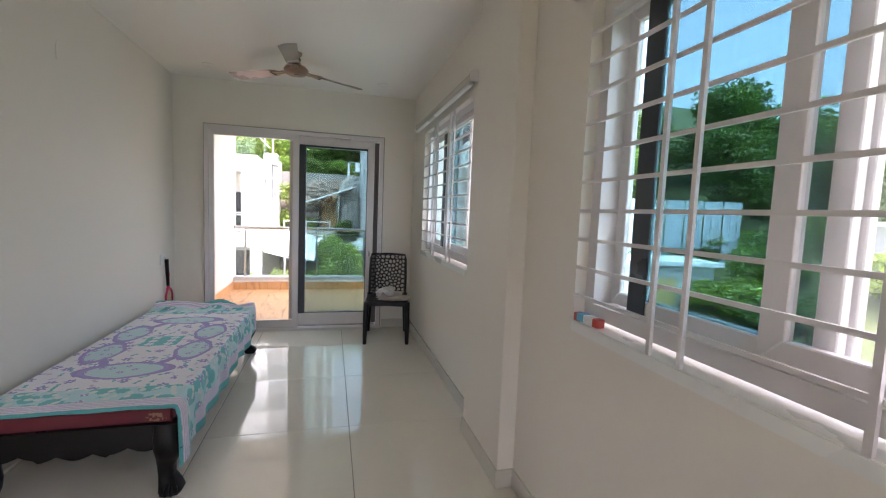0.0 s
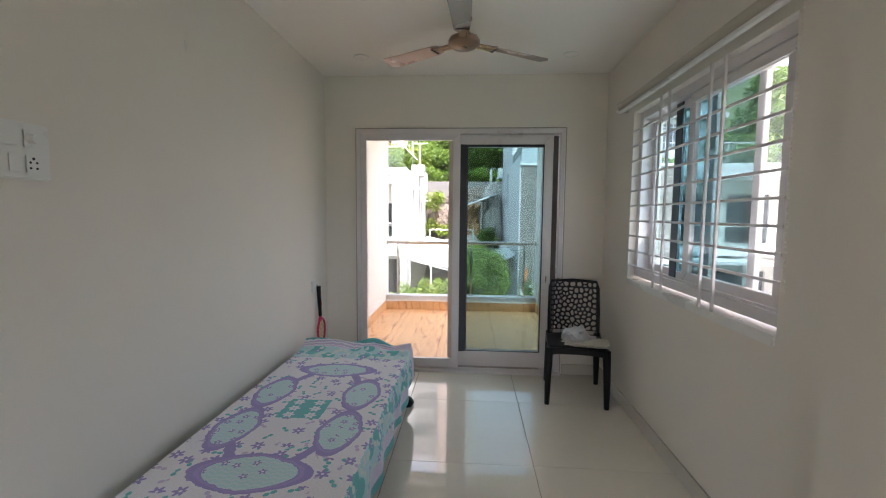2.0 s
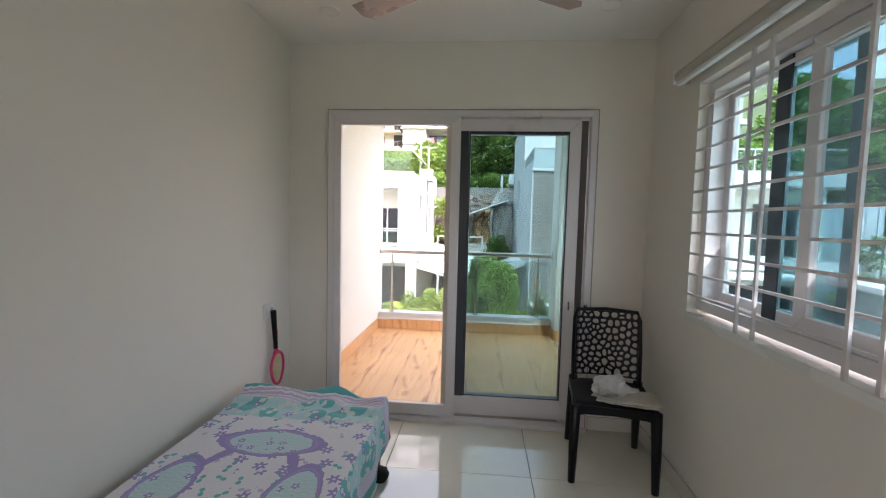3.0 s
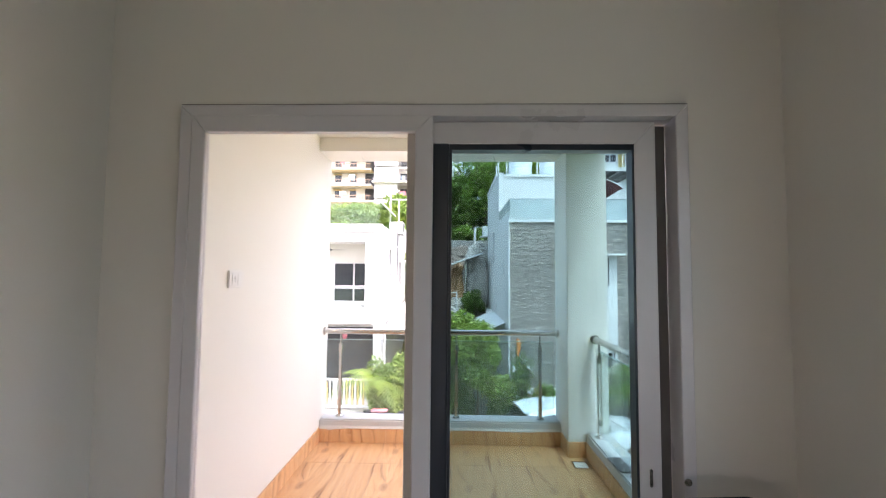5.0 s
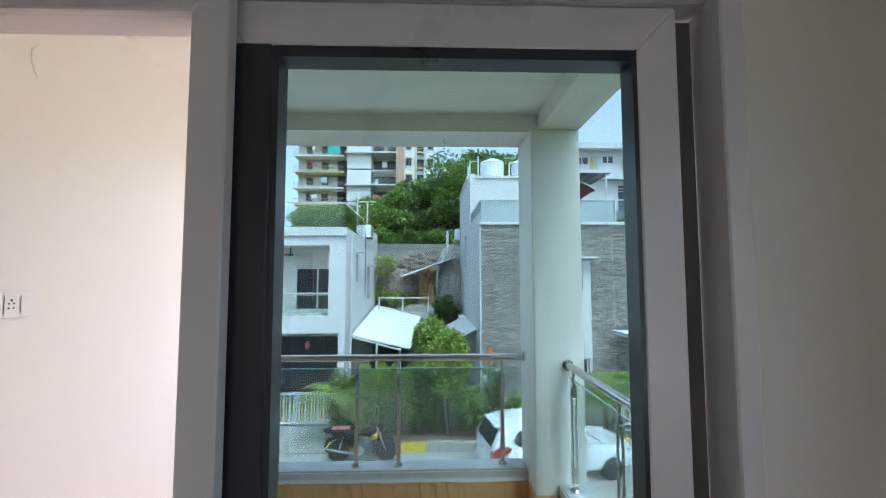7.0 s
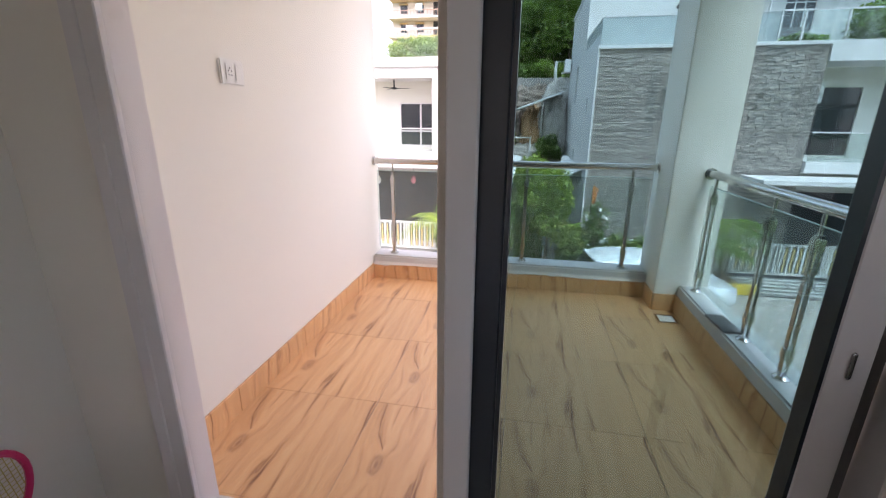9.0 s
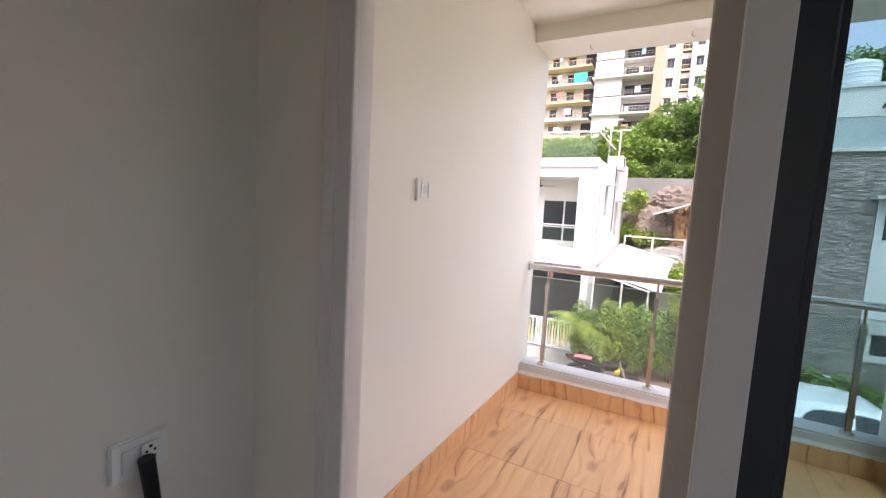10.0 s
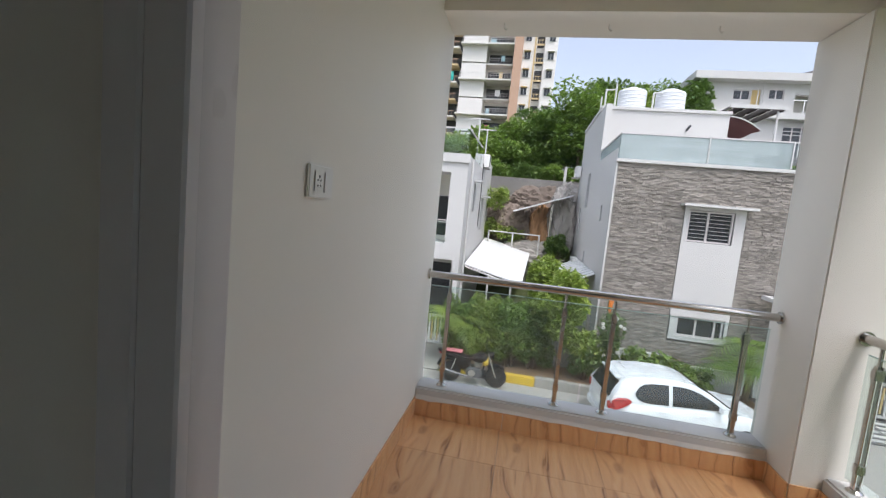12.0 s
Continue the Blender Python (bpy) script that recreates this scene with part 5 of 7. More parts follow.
    gy = math_node("SUBTRACT", math_node("FRACT", math_node("MULTIPLY_ADD", sep.outputs[1], 1 / 0.0667, -0.345)), 0.5)
    gy = math_node("MULTIPLY", gy, 0.64)
    gd = math_node("SQRT", math_node("ADD", math_node("MULTIPLY", gx, gx), math_node("MULTIPLY", gy, gy)))
    ge = math_node("MULTIPLY_ADD", math_node("COSINE", math_node("MULTIPLY", math_node("ARCTAN2", gy, gx), 6)), 0.06, 0.23)
    square = over(TEAL, WHITE, below(gd, ge))
    square = over(square, MINT, below(gd, 0.07))
    col = over(col, square, centre)
    # zigzag stripes inside the medallions
    tri = math_node("ABSOLUTE", math_node("SUBTRACT", math_node("FRACT", math_node("MULTIPLY", sep.outputs[0], 24.0)), 0.5))
    zig = math_node("FRACT", math_node("ADD", math_node("MULTIPLY", sep.outputs[1], 44.0), tri))
    inner = over(MINT, (0.60, 0.70, 0.70, 1), math_node("GREATER_THAN", zig, 0.62))
    small, small_d, small_c = bloom(17.0, 0.018, 5, 0.26, 7.1)
    inner = over(inner, over(PURPLE, WHITE, below(small_d, 0.005)), math_node("MULTIPLY", small, math_node("GREATER_THAN", small_c.outputs[0], 0.62)))
    ring_d = math_node("ABSOLUTE", math_node("SUBTRACT", ell(0, 0.99, 0.235, 0.52), 1.0))
    col = over(col, PURPLE, below(ring_d, 0.065))

    def ogee(cx, cy, rx, ry, along_x):
        dx = math_node("ABSOLUTE", math_node("MULTIPLY", math_node("SUBTRACT", X, cx), 1 / rx))
        dy = math_node("ABSOLUTE", math_node("MULTIPLY", math_node("SUBTRACT", Y, cy), 1 / ry))
        return math_node("ADD", math_node("POWER", dx, 1.35 if along_x else 2.0), math_node("POWER", dy, 2.0 if along_x else 1.35))
    for cx, cy, rx, ry in ((0, 0.47, 0.185, 0.105), (0, 1.51, 0.185, 0.095), (-0.235, 0.79, 0.085, 0.155), (0.235, 0.79, 0.085, 0.155), (-0.235, 1.18, 0.085, 0.155), (0.235, 1.18, 0.085, 0.155)):
        e = ogee(cx, cy, rx, ry, cx == 0)
        col = over(col, PURPLE, below(e, 1.42))
        col = over(col, (0.38, 0.31, 0.60, 1), band(e, 1.02, 1.16))
        col = over(col, inner, below(e, 0.95))
    petals = n.new("ShaderNodeTexNoise")
    petals.inputs["Scale"].default_value = 90
    l.new(co.outputs["UV"], petals.inputs["Vector"])
    # border: teal with white leaves, lilac stripes outside it
    vor3 = n.new("ShaderNodeTexVoronoi")
    vor3.inputs["Scale"].default_value = 11
    l.new(co.outputs["UV"], vor3.inputs["Vector"])
    drop, drop_d, drop_c = bloom(11.0, 0.036, 2, 0.52, 1.7)
    leafy = over(TEAL, MINT, math_node("GREATER_THAN", math_node("ADD", vor3.outputs["Distance"], math_node("MULTIPLY_ADD", petals.outputs["Fac"], 0.2, -0.1)), 0.50))
    leafy = over(leafy, (0.66, 0.72, 0.68, 1), drop)
    bud, bud_d, bud_c = bloom(9.0, 0.024, 5, 0.3, 5.2)
    leafy = over(leafy, over(PURPLE, WHITE, below(bud_d, 0.006)), math_node("MULTIPLY", bud, math_node("GREATER_THAN", bud_c.outputs[0], 0.45)))
    for edge, sgn in ((X, 1), (X, -1), (Y, 1), (Y, -1)):
        lim = 0.385 if edge is X else (1.72 if sgn > 0 else -0.235)
        q = math_node("MULTIPLY", edge, sgn)
        col = over(col, leafy, math_node("GREATER_THAN", q, lim))
        stripe = math_node("GREATER_THAN", math_node("SINE", math_node("MULTIPLY", q, 420)), -0.2)
        col = over(col, over(WHITE, LILAC, stripe), math_node("GREATER_THAN", q, lim + 0.15))
        col = over(col, (0.10, 0.40, 0.42, 1), math_node("GREATER_THAN", q, lim + 0.225))
    fade = n.new("ShaderNodeTexNoise")
    fade.inputs["Scale"].default_value = 140
    l.new(co.outputs["UV"], fade.inputs["Vector"])
    mr = n.new("ShaderNodeMapRange")
    mr.inputs["To Min"].default_value, mr.inputs["To Max"].default_value = 0.82, 1.12
    l.new(fade.outputs["Fac"], mr.inputs["Value"])
    sc = n.new("ShaderNodeVectorMath")
    sc.operation = "SCALE"
    l.new(col, sc.inputs[0]), l.new(mr.outputs[0], sc.inputs["Scale"]), l.new(sc.outputs[0], b.inputs["Base Color"])
    b.inputs["Roughness"].default_value = 0.85
    b.inputs["Sheen Weight"].default_value = 0.15
    bp = n.new("ShaderNodeBump")
    bp.inputs["Strength"].default_value, bp.inputs["Distance"].default_value = 0.12, 0.002
    l.new(fade.outputs["Fac"], bp.inputs["Height"]), l.new(bp.outputs[0], b.inputs["Normal"])
    return m


def mattress_material():
    m, n, l, b = nodes_of("maroon_brocade")
    co, v = n.new("ShaderNodeTexCoord"), n.new("ShaderNodeTexVoronoi")
    v.inputs["Scale"].default_value = 8
    nz = n.new("ShaderNodeTexNoise")
    nz.inputs["Scale"].default_value = 70
    l.new(co.outputs["Object"], v.inputs["Vector"]), l.new(co.outputs["Object"], nz.inputs["Vector"])
    ad, lt, mx = n.new("ShaderNodeMath"), n.new("ShaderNodeMath"), n.new("ShaderNodeMix")
    ad.operation, lt.operation, mx.data_type = "ADD", "LESS_THAN", "RGBA"
    l.new(v.outputs["Distance"], ad.inputs[0]), l.new(nz.outputs["Fac"], ad.inputs[1]), l.new(ad.outputs[0], lt.inputs[0])
    lt.inputs[1].default_value = 0.72
    mx.inputs["A"].default_value, mx.inputs["B"].default_value = (0.115, 0.008, 0.016, 1), (0.28, 0.16, 0.09, 1)
    l.new(lt.outputs[0], mx.inputs["Factor"]), l.new(mx.outputs["Result"], b.inputs["Base Color"])
    b.inputs["Roughness"].default_value = 0.55
    return m


BED_X, BED_Y0, BED_Y1 = -0.645, 2.11, 4.12
M_SHEET, M_BROCADE = sheet_material(), mattress_material()


def bed():
    t = thing("diwan_bed", "black lacquered wooden diwan bed with carved cabriole legs and maroon mattress", "bed", at=(BED_X, BED_Y0, 0))
    hw, L = 0.388, BED_Y1 - BED_Y0
    for y0 in (0.0, L - 0.05):
        bm = bm_prism(bmesh.new(), scallop(-hw + 0.06, hw - 0.06, 0.335, 0.238, 5, 0.022), 0.045, Matrix.Translation((0, y0 + 0.003, 0)))
        part("apron", bm, M_BLACKWOOD, t)
    for s in (-1, 1):
        bm = bm_prism(bmesh.new(), scallop(0.06, L - 0.06, 0.335, 0.245, 11, 0.018), 0.045, Matrix.Translation((0, 0, 0)))
        bm.transform(Matrix.Translation((s * hw - (0.045 if s > 0 else 0), 0, 0)) @ Matrix(((0, 1, 0, 0), (1, 0, 0, 0), (0, 0, 1, 0), (0, 0, 0, 1))))
        part("side_rail", bm, M_BLACKWOOD, t)
    part("platform", boxes((-hw + 0.045, hw - 0.045, 0.05, L - 0.05, 0.30, 0.332)), M_BLACKWOOD, t)
    for sx in (-1, 1):
        for sy in (-1, 1):
            bm = bmesh.new()
            prof = ((0.335, 0.0, 0.052), (0.27, 0.004, 0.056), (0.22, 0.010, 0.058), (0.17, 0.002, 0.046), (0.12, -0.012, 0.034), (0.075, -0.010, 0.032), (0.045, 0.008, 0.042), (0.018, 0.016, 0.048), (0.0, 0.014, 0.040))
            rings = []
            for z, out, r in prof:
                c = Vector((sx * (hw - 0.048 + out), (L - 0.048 if sy > 0 else 0.048) + sy * out, z))
                rings.append([bm.verts.new(c + Vector((r * 1.05 * abs(math.cos(a)) ** 0.6 * math.copysign(1, math.cos(a)), r * 1.05 * abs(math.sin(a)) ** 0.6 * math.copysign(1, math.sin(a)), 0))) for a in (2 * math.pi * (k + 0.5) / 16 for k in range(16))])
            for a, b in zip(rings, rings[1:]):
                for k in range(16):
                    bm.faces.new((a[k], a[(k + 1) % 16], b[(k + 1) % 16], b[k]))
            bm.faces.new(rings[0]), bm.faces.new(rings[-1][::-1])
            leg = part("leg", bm, M_BLACKWOOD, t, smooth=True)
            bm = bmesh.new()
            for k in range(4):
                a = (k - 1.5) * 0.42 + (math.pi / 2 if sy > 0 else -math.pi / 2)
                c = Vector((sx * (hw - 0.034), (L - 0.034 if sy > 0 else 0.034), 0.022))
                bm_path(bm, [c + Vector((0.028 * math.cos(a), 0.028 * math.sin(a), 0.03)), c + Vector((0.048 * math.cos(a), 0.048 * math.sin(a), 0.012)), c + Vector((0.052 * math.cos(a), 0.052 * math.sin(a), -0.016))], [0.006, 0.009, 0.006], 6)
            part("claw", bm, M_BLACKWOOD, leg, smooth=True)
    part("mattress", bevelled(boxes((-hw + 0.015, hw - 0.012, 0.01, L - 0.01, 0.336, 0.418)), 0.016, 3), M_BROCADE, t, "maroon brocade mattress with gold motifs", True)
    return t


bed()


def bedsheet():
    """The sheet lies on the mattress, hangs over its open side and is bunched up at the far end."""
    bm = bmesh.new()
    uv = bm.loops.layers.uv.new("UVMap")
    hw, L = 0.376, BED_Y1 - BED_Y0
    nu, nv = 70, 120
    u0, u1, v0, v1 = -0.455, 0.66, -0.012, L - 0.015
    grid, coords = [], {}
    for j in range(nv + 1):
        v = v0 + (v1 - v0) * j / nv
        row = []
        for i in range(nu + 1):
            u = u0 + (u1 - u0) * i / nu
            wr = noise.noise(Vector((u * 3, v * 2.2, 0.3))) * 0.004 + noise.noise(Vector((u * 1.5, v * 11, 4))) * 0.0025
            far = max(0.0, (v - (L - 0.30)) / 0.28)
            bunch = far * (0.016 + 0.036 * (0.5 + 0.5 * math.sin(v * 62 + 2.4 * noise.noise(Vector((u * 4, v * 3, 1))))) + 0.020 * noise.noise(Vector((u * 5, v * 9, 7))) + 0.016 * math.sin(u * 15 + 3.0 * noise.noise(Vector((v * 6, u * 2, 3)))))
            x, z = u, 0.4215 + wr * 0.6 + max(0, bunch) + 0.002
            if u > hw:
                d = u - hw
                d *= 0.90 + 0.16 * noise.noise(Vector((v * 2.0, 0, 5))) + (0.12 if v < 0.15 else 0) - 0.25 * max(0, far)
                fold = 0.010 * math.sin(v * 24 + 3 * noise.noise(Vector((v * 3, 2, 2)))) * min(1, d / 0.1)
                x = hw + 0.010 + 0.035 * d + fold + 0.012 * min(1, d / 0.05)
                z = 0.4215 - max(0, d - 0.008) + max(0, bunch) * max(0, 1 - d * 9)
            elif u < -hw:
                d = -hw - u
                x, z = -hw - 0.012 - 0.012 * math.sin(v * 14), 0.4215 - d
            y = v
            if j == 0:
                z -= 0.006
            row.append(bm.verts.new((x, y + 0.008 * noise.noise(Vector((u * 7, v * 2, 9))) * (1 if j in (0, nv) else 0.3), z)))
            coords[row[-1]] = (u, v)
        grid.append(row)
    for j in range(nv):
        for i in range(nu):
            f = bm.faces.new((grid[j][i], grid[j][i + 1], grid[j + 1][i + 1], grid[j + 1][i]))
            for lp in f.loops:
                lp[uv].uv = coords[lp.vert]
    ob = solid("bedsheet", bm, M_SHEET, "white cotton bedsheet printed in teal and purple, hanging over the bed", "bedsheet", smooth=True)
    ob.location = (BED_X, BED_Y0, 0)
    sm = ob.modifiers.new("cloth_thickness", "SOLIDIFY")
    sm.thickness = 0.002
    return ob


bedsheet()


# ---- the chair ----
def clip(poly, p, nrm):
    out = []
    for a, b in zip(poly, poly[1:] + poly[:1]):
        da, db = (a - p).dot(nrm), (b - p).dot(nrm)
        if da <= 0:
            out.append(a)
        if da * db < 0:
            out.append(a + (b - a) * (da / (da - db)))
    return out


def lattice(bm, x0, x1, z0, z1, count, thick, web, bend):
    """A plate pierced by uneven rounded cells."""
    rng = random.Random(11)
    seeds = []
    while len(seeds) < count:
        best = max((Vector((rng.uniform(x0, x1), rng.uniform(z0, z1))) for _ in range(12)), key=lambda c: min([(c - s).length for s in seeds] or [1]))
        seeds.append(best)
    for _ in range(6):                             # even the cells out
        moved = []
        for s in seeds:
            poly = [Vector(c) for c in ((x0, z0), (x1, z0), (x1, z1), (x0, z1))]
            for o in seeds:
                if o is not s:
                    poly = clip(poly, (s + o) / 2, (o - s))
            moved.append(sum(poly, Vector((0, 0))) / len(poly))
        seeds = moved
    for s in seeds:
        poly = [Vector(c) for c in ((x0, z0), (x1, z0), (x1, z1), (x0, z1))]
        for o in seeds:
            if o is not s:
                poly = clip(poly, (s + o) / 2, (o - s))
        c = sum(poly, Vector((0, 0))) / len(poly)
        dense = []
        for a, b in zip(poly, poly[1:] + poly[:1]):
            dense += [a, a.lerp(b, 0.5)]
        hole = []
        for p in dense:
            d = (p - c).length
            hole.append(c + (p - c) * max(0.15, (d - web) / max(d, 1e-5)))
        k = len(hole)
        hole = [(hole[i - 1] + hole[i] * 2 + hole[(i + 1) % k]) / 4 for i in range(k)]
        layers = []
        for y in (0, thick):
            layers.append([[bm.verts.new((p.x, y + bend(p.x, p.y), p.y)) for p in ring] for ring in (dense, hole)])
        for i in range(k):
            j = (i + 1) % k
            (o0, h0), (o1, h1) = layers
            bm.faces.new((o0[i], o0[j], h0[j], h0[i])), bm.faces.new((o1[j], o1[i], h1[i], h1[j]))
            bm.faces.new((h0[i], h0[j], h1[j], h1[i])), bm.faces.new((o0[j], o0[i], o1[i], o1[j]))
    return bm


def chair():
    """A moulded plastic chair: local y points to its back."""
    t = thing("plastic_chair", "black moulded plastic chair with a pierced lattice back", "chair", at=(0.965, 4.375, 0), rz=-8)
    seat = bmesh.new()
    n = 10
    rows = []
    for j in range(n + 1):
        row = []
        for i in range(n + 1):
            a, b = i / n * 2 - 1, j / n
            w = 0.215 - 0.02 * b
            x, y = a * w, -0.215 + 0.41 * b
            z = 0.43 - 0.014 * math.cos(a * math.pi / 2) * math.sin(math.pi * min(1, b + 0.1)) - 0.02 * max(0, 0.12 - b) / 0.12 + 0.004 * math.cos(a * 3)
            row.append(seat.verts.new((x, y, z)))
        rows.append(row)
    top = [seat.faces.new((rows[j][i], rows[j][i + 1], rows[j + 1][i + 1], rows[j + 1][i])) for j in range(n) for i in range(n)]
    ext = bmesh.ops.extrude_face_region(seat, geom=top)
    for v in ext["geom"]:
        if isinstance(v, bmesh.types.BMVert):
            v.co.z -= 0.012
    part("seat", seat, M_BLACK, t, smooth=True)
    ap = bmesh.new()
    bm_prism(ap, [(-0.205, 0.425), (0.205, 0.425), (0.20, 0.365), (0.15, 0.378), (0.0, 0.384), (-0.15, 0.378), (-0.20, 0.365)], 0.012, Matrix.Translation((0, -0.214, 0)))
    part("seat_apron", ap, M_BLACK, t)
    for s in (-1, 1):
        bm = bm_prism(bmesh.new(), [(-0.20, 0.425), (0.18, 0.425), (0.18, 0.37), (0.0, 0.385), (-0.20, 0.365)], 0.012)
        bm.transform(Matrix.Translation((s * 0.203 - 0.006, 0, 0)) @ Matrix(((0, 1, 0, 0), (1, 0, 0, 0), (0, 0, 1, 0), (0, 0, 0, 1))))
        part("side_apron", bm, M_BLACK, t)
        part("leg", bevelled(bm_path(bmesh.new(), [(s * 0.198, -0.196, 0.42), (s * 0.204, -0.208, 0.2), (s * 0.207, -0.215, 0.0)], [0.029, 0.025, 0.019], 8), 0.001, 1), M_BLACK, t, smooth=True)
        part("leg", bevelled(bm_path(bmesh.new(), [(s * 0.186, 0.19, 0.44), (s * 0.193, 0.225, 0.2), (s * 0.20, 0.255, 0.0)], [0.027, 0.024, 0.019], 8), 0.001, 1), M_BLACK, t, smooth=True)

    def bend(x, z):
        return 0.185 + (z - 0.42) * 0.16 - 0.03 * (x / 0.2) ** 2
    back = lattice(bmesh.new(), -0.18, 0.18, 0.46, 0.80, 86, 0.010, 0.0062, bend)
    part("backrest", back, M_BLACK, t, "lattice back with uneven holes")
    rail = bmesh.new()
    lattice(rail, -0.18, 0.18, 0.80, 0.845, 11, 0.012, 0.006, bend)
    part("top_rail", rail, M_BLACK, t)
    fr = bmesh.new()
    pts = [(-0.19, 0.42), (-0.192, 0.62), (-0.188, 0.80), (-0.176, 0.848), (0.0, 0.856), (0.176, 0.848), (0.188, 0.80), (0.192, 0.62), (0.19, 0.42)]
    bm_path(fr, [(x, bend(x, z) + 0.006, z) for x, z in pts], 0.011, 8)
    part("back_frame", fr, M_BLACK, t, smooth=True)
    return t


chair()

M_PAPER = mat("newsprint", (0.58, 0.54, 0.47), 0.9, var=0.12, scale=30, fine=200, bump=0.1)
M_CLOTH = mat("crumpled_white_plastic", (0.55, 0.53, 0.52), 0.5, var=0.2, scale=22, fine=60, bump=0.3)


def newspapers():
    t = thing("newspaper_stack", "folded newspapers lying on the chair seat", "newspaper", at=(1.01, 4.30, 0.432), rz=-6)
    for i, (dx, dy, r, w, d) in enumerate(((0.02, -0.02, -14, 0.30, 0.20), (0.03, -0.01, -6, 0.29, 0.19), (-0.01, 0.0, -20, 0.27, 0.19))):
        bm = bmesh.new()
        m = pose(dx, dy, 0.006 * i, 0, 0, r)
        n = 8
        rows = [[bm.verts.new(m @ Vector((w * (a / n - 0.5), d * (b / n - 0.5), 0.004 * noise.noise(Vector((a * 0.7, b * 0.6, i * 3))) + 0.010 * (a / n) ** 3))) for a in range(n + 1)] for b in range(n + 1)]
        top = [bm.faces.new((rows[b][a], rows[b][a + 1], rows[b + 1][a + 1], rows[b + 1][a])) for a in range(n) for b in range(n)]
        ext = bmesh.ops.extrude_face_region(bm, geom=top)
        for v in ext["geom"]:
            if isinstance(v, bmesh.types.BMVert):
                v.co.z += 0.0045
        part("newspaper", bm, M_PAPER, t, smooth=True)


def plastic_bag():
    bm = bmesh.new()
    bmesh.ops.create_icosphere(bm, subdivisions=4, radius=1)
    for v in bm.verts:
        p = v.co.copy()
        k = 1 + 0.30 * noise.noise(p * 1.7) + 0.20 * abs(noise.noise(p * 4.1)) + 0.06 * noise.noise(p * 11)
        v.co = Vector((p.x * 0.095 * k, p.y * 0.075 * k, max(-0.03, p.z * 0.062 * k)))
    bm_path(bm, [(0.05, -0.02, 0.0), (0.10, -0.035, -0.02), (0.155, -0.03, -0.024)], [0.03, 0.02, 0.01], 7)
    ob = solid("plastic_bag", bm, M_CLOTH, "crumpled whitish carrier bag on the newspapers", "bag", smooth=True)
    ob.matrix_world = pose(0.955, 4.33, 0.482, 0, 0, 20)


newspapers()
plastic_bag()


# ---- ceiling fan, downlights ----
M_BRONZE = mat("brushed_bronze", (0.30, 0.21, 0.155), 0.33, 0.85, var=0.08, scale=20, bump=0.01)
M_GOLD = mat("gold_trim", (0.75, 0.50, 0.18), 0.25, 1.0, var=0.05, bump=0)
M_BLADE = mat("brown_blade_paint", (0.42, 0.33, 0.29), 0.28, 0.25, var=0.05, bump=0.005)


def fan():
    t = thing("ceiling_fan", "bronze three-blade ceiling fan with gold trim, standing still", "fan", at=(0.10, 3.78, CEIL))
    part("canopy", bm_lathe(bmesh.new(), [(0.048, 0.0), (0.046, -0.012), (0.026, -0.035)], sides=20), M_BRONZE, t, smooth=True)
    part("collar", bm_lathe(bmesh.new(), [(0.022, -0.033), (0.034, -0.045), (0.034, -0.062), (0.028, -0.066)], sides=20), M_BLACK, t, smooth=True)
    body = part("motor_housing", bm_lathe(bmesh.new(), [(0.028, -0.064), (0.034, -0.085), (0.05, -0.102), (0.084, -0.114), (0.096, -0.132), (0.094, -0.150), (0.074, -0.168), (0.04, -0.178), (0.0005, -0.180)], sides=28), M_BRONZE, t, "domed bronze motor housing", True)
    for k in range(6):
        a = math.radians(60 * k + 30)
        pts = [(r * math.cos(a), r * math.sin(a), z) for r, z in ((0.033, -0.070), (0.037, -0.086), (0.053, -0.100), (0.087, -0.114))]
        part("trim_line", bm_path(bmesh.new(), pts, 0.0025, 6), M_GOLD, body)
    for k in range(3):
        m = Matrix.Rotation(math.radians(-91 + 120 * k), 4, "Z")
        bm = bmesh.new()
        outline = [(0.17, -0.036), (0.21, -0.050), (0.45, -0.058), (0.58, -0.064), (0.615, -0.02), (0.605, 0.060), (0.45, 0.055), (0.21, 0.044), (0.17, 0.034)]
        lo = [bm.verts.new((x, y, -0.142 - 0.02 * (x - 0.16) + y * 0.20)) for x, y in outline]
        hi = [bm.verts.new(v.co + Vector((0, 0, 0.003))) for v in lo]
        bm.faces.new(lo[::-1]), bm.faces.new(hi)
        for i in range(len(lo)):
            bm.faces.new((lo[i], lo[(i + 1) % len(lo)], hi[(i + 1) % len(lo)], hi[i]))
        bm.transform(m)
        blade = part("blade", bm, M_BLADE, t)
        bm = bmesh.new()
        bm_prism(bm, [(0.085, -0.028), (0.14, -0.027), (0.215, -0.040), (0.215, 0.038), (0.14, 0.027), (0.085, 0.028)], 0.005)
        bm.transform(m @ Matrix.Translation((0, 0, -0.144)) @ Matrix.Rotation(math.pi / 2, 4, "X"))
        part("blade_bracket", bm, M_BRONZE, blade)
        bm = boxes((0.208, 0.222, -0.041, 0.039, -0.1515, -0.1485))
        bm.transform(m)
        part("bracket_cap", bm, M_BLACK, blade, "black end band")
        for y in (-1, 1):
            bm = bm_path(bmesh.new(), [(0.095, y * 0.020, -0.150), (0.145, y * 0.018, -0.1505), (0.206, y * 0.029, -0.1505)], 0.0022, 6)
            bm.transform(m)
            part("bracket_trim", bm, M_GOLD, blade)
    return t


fan()


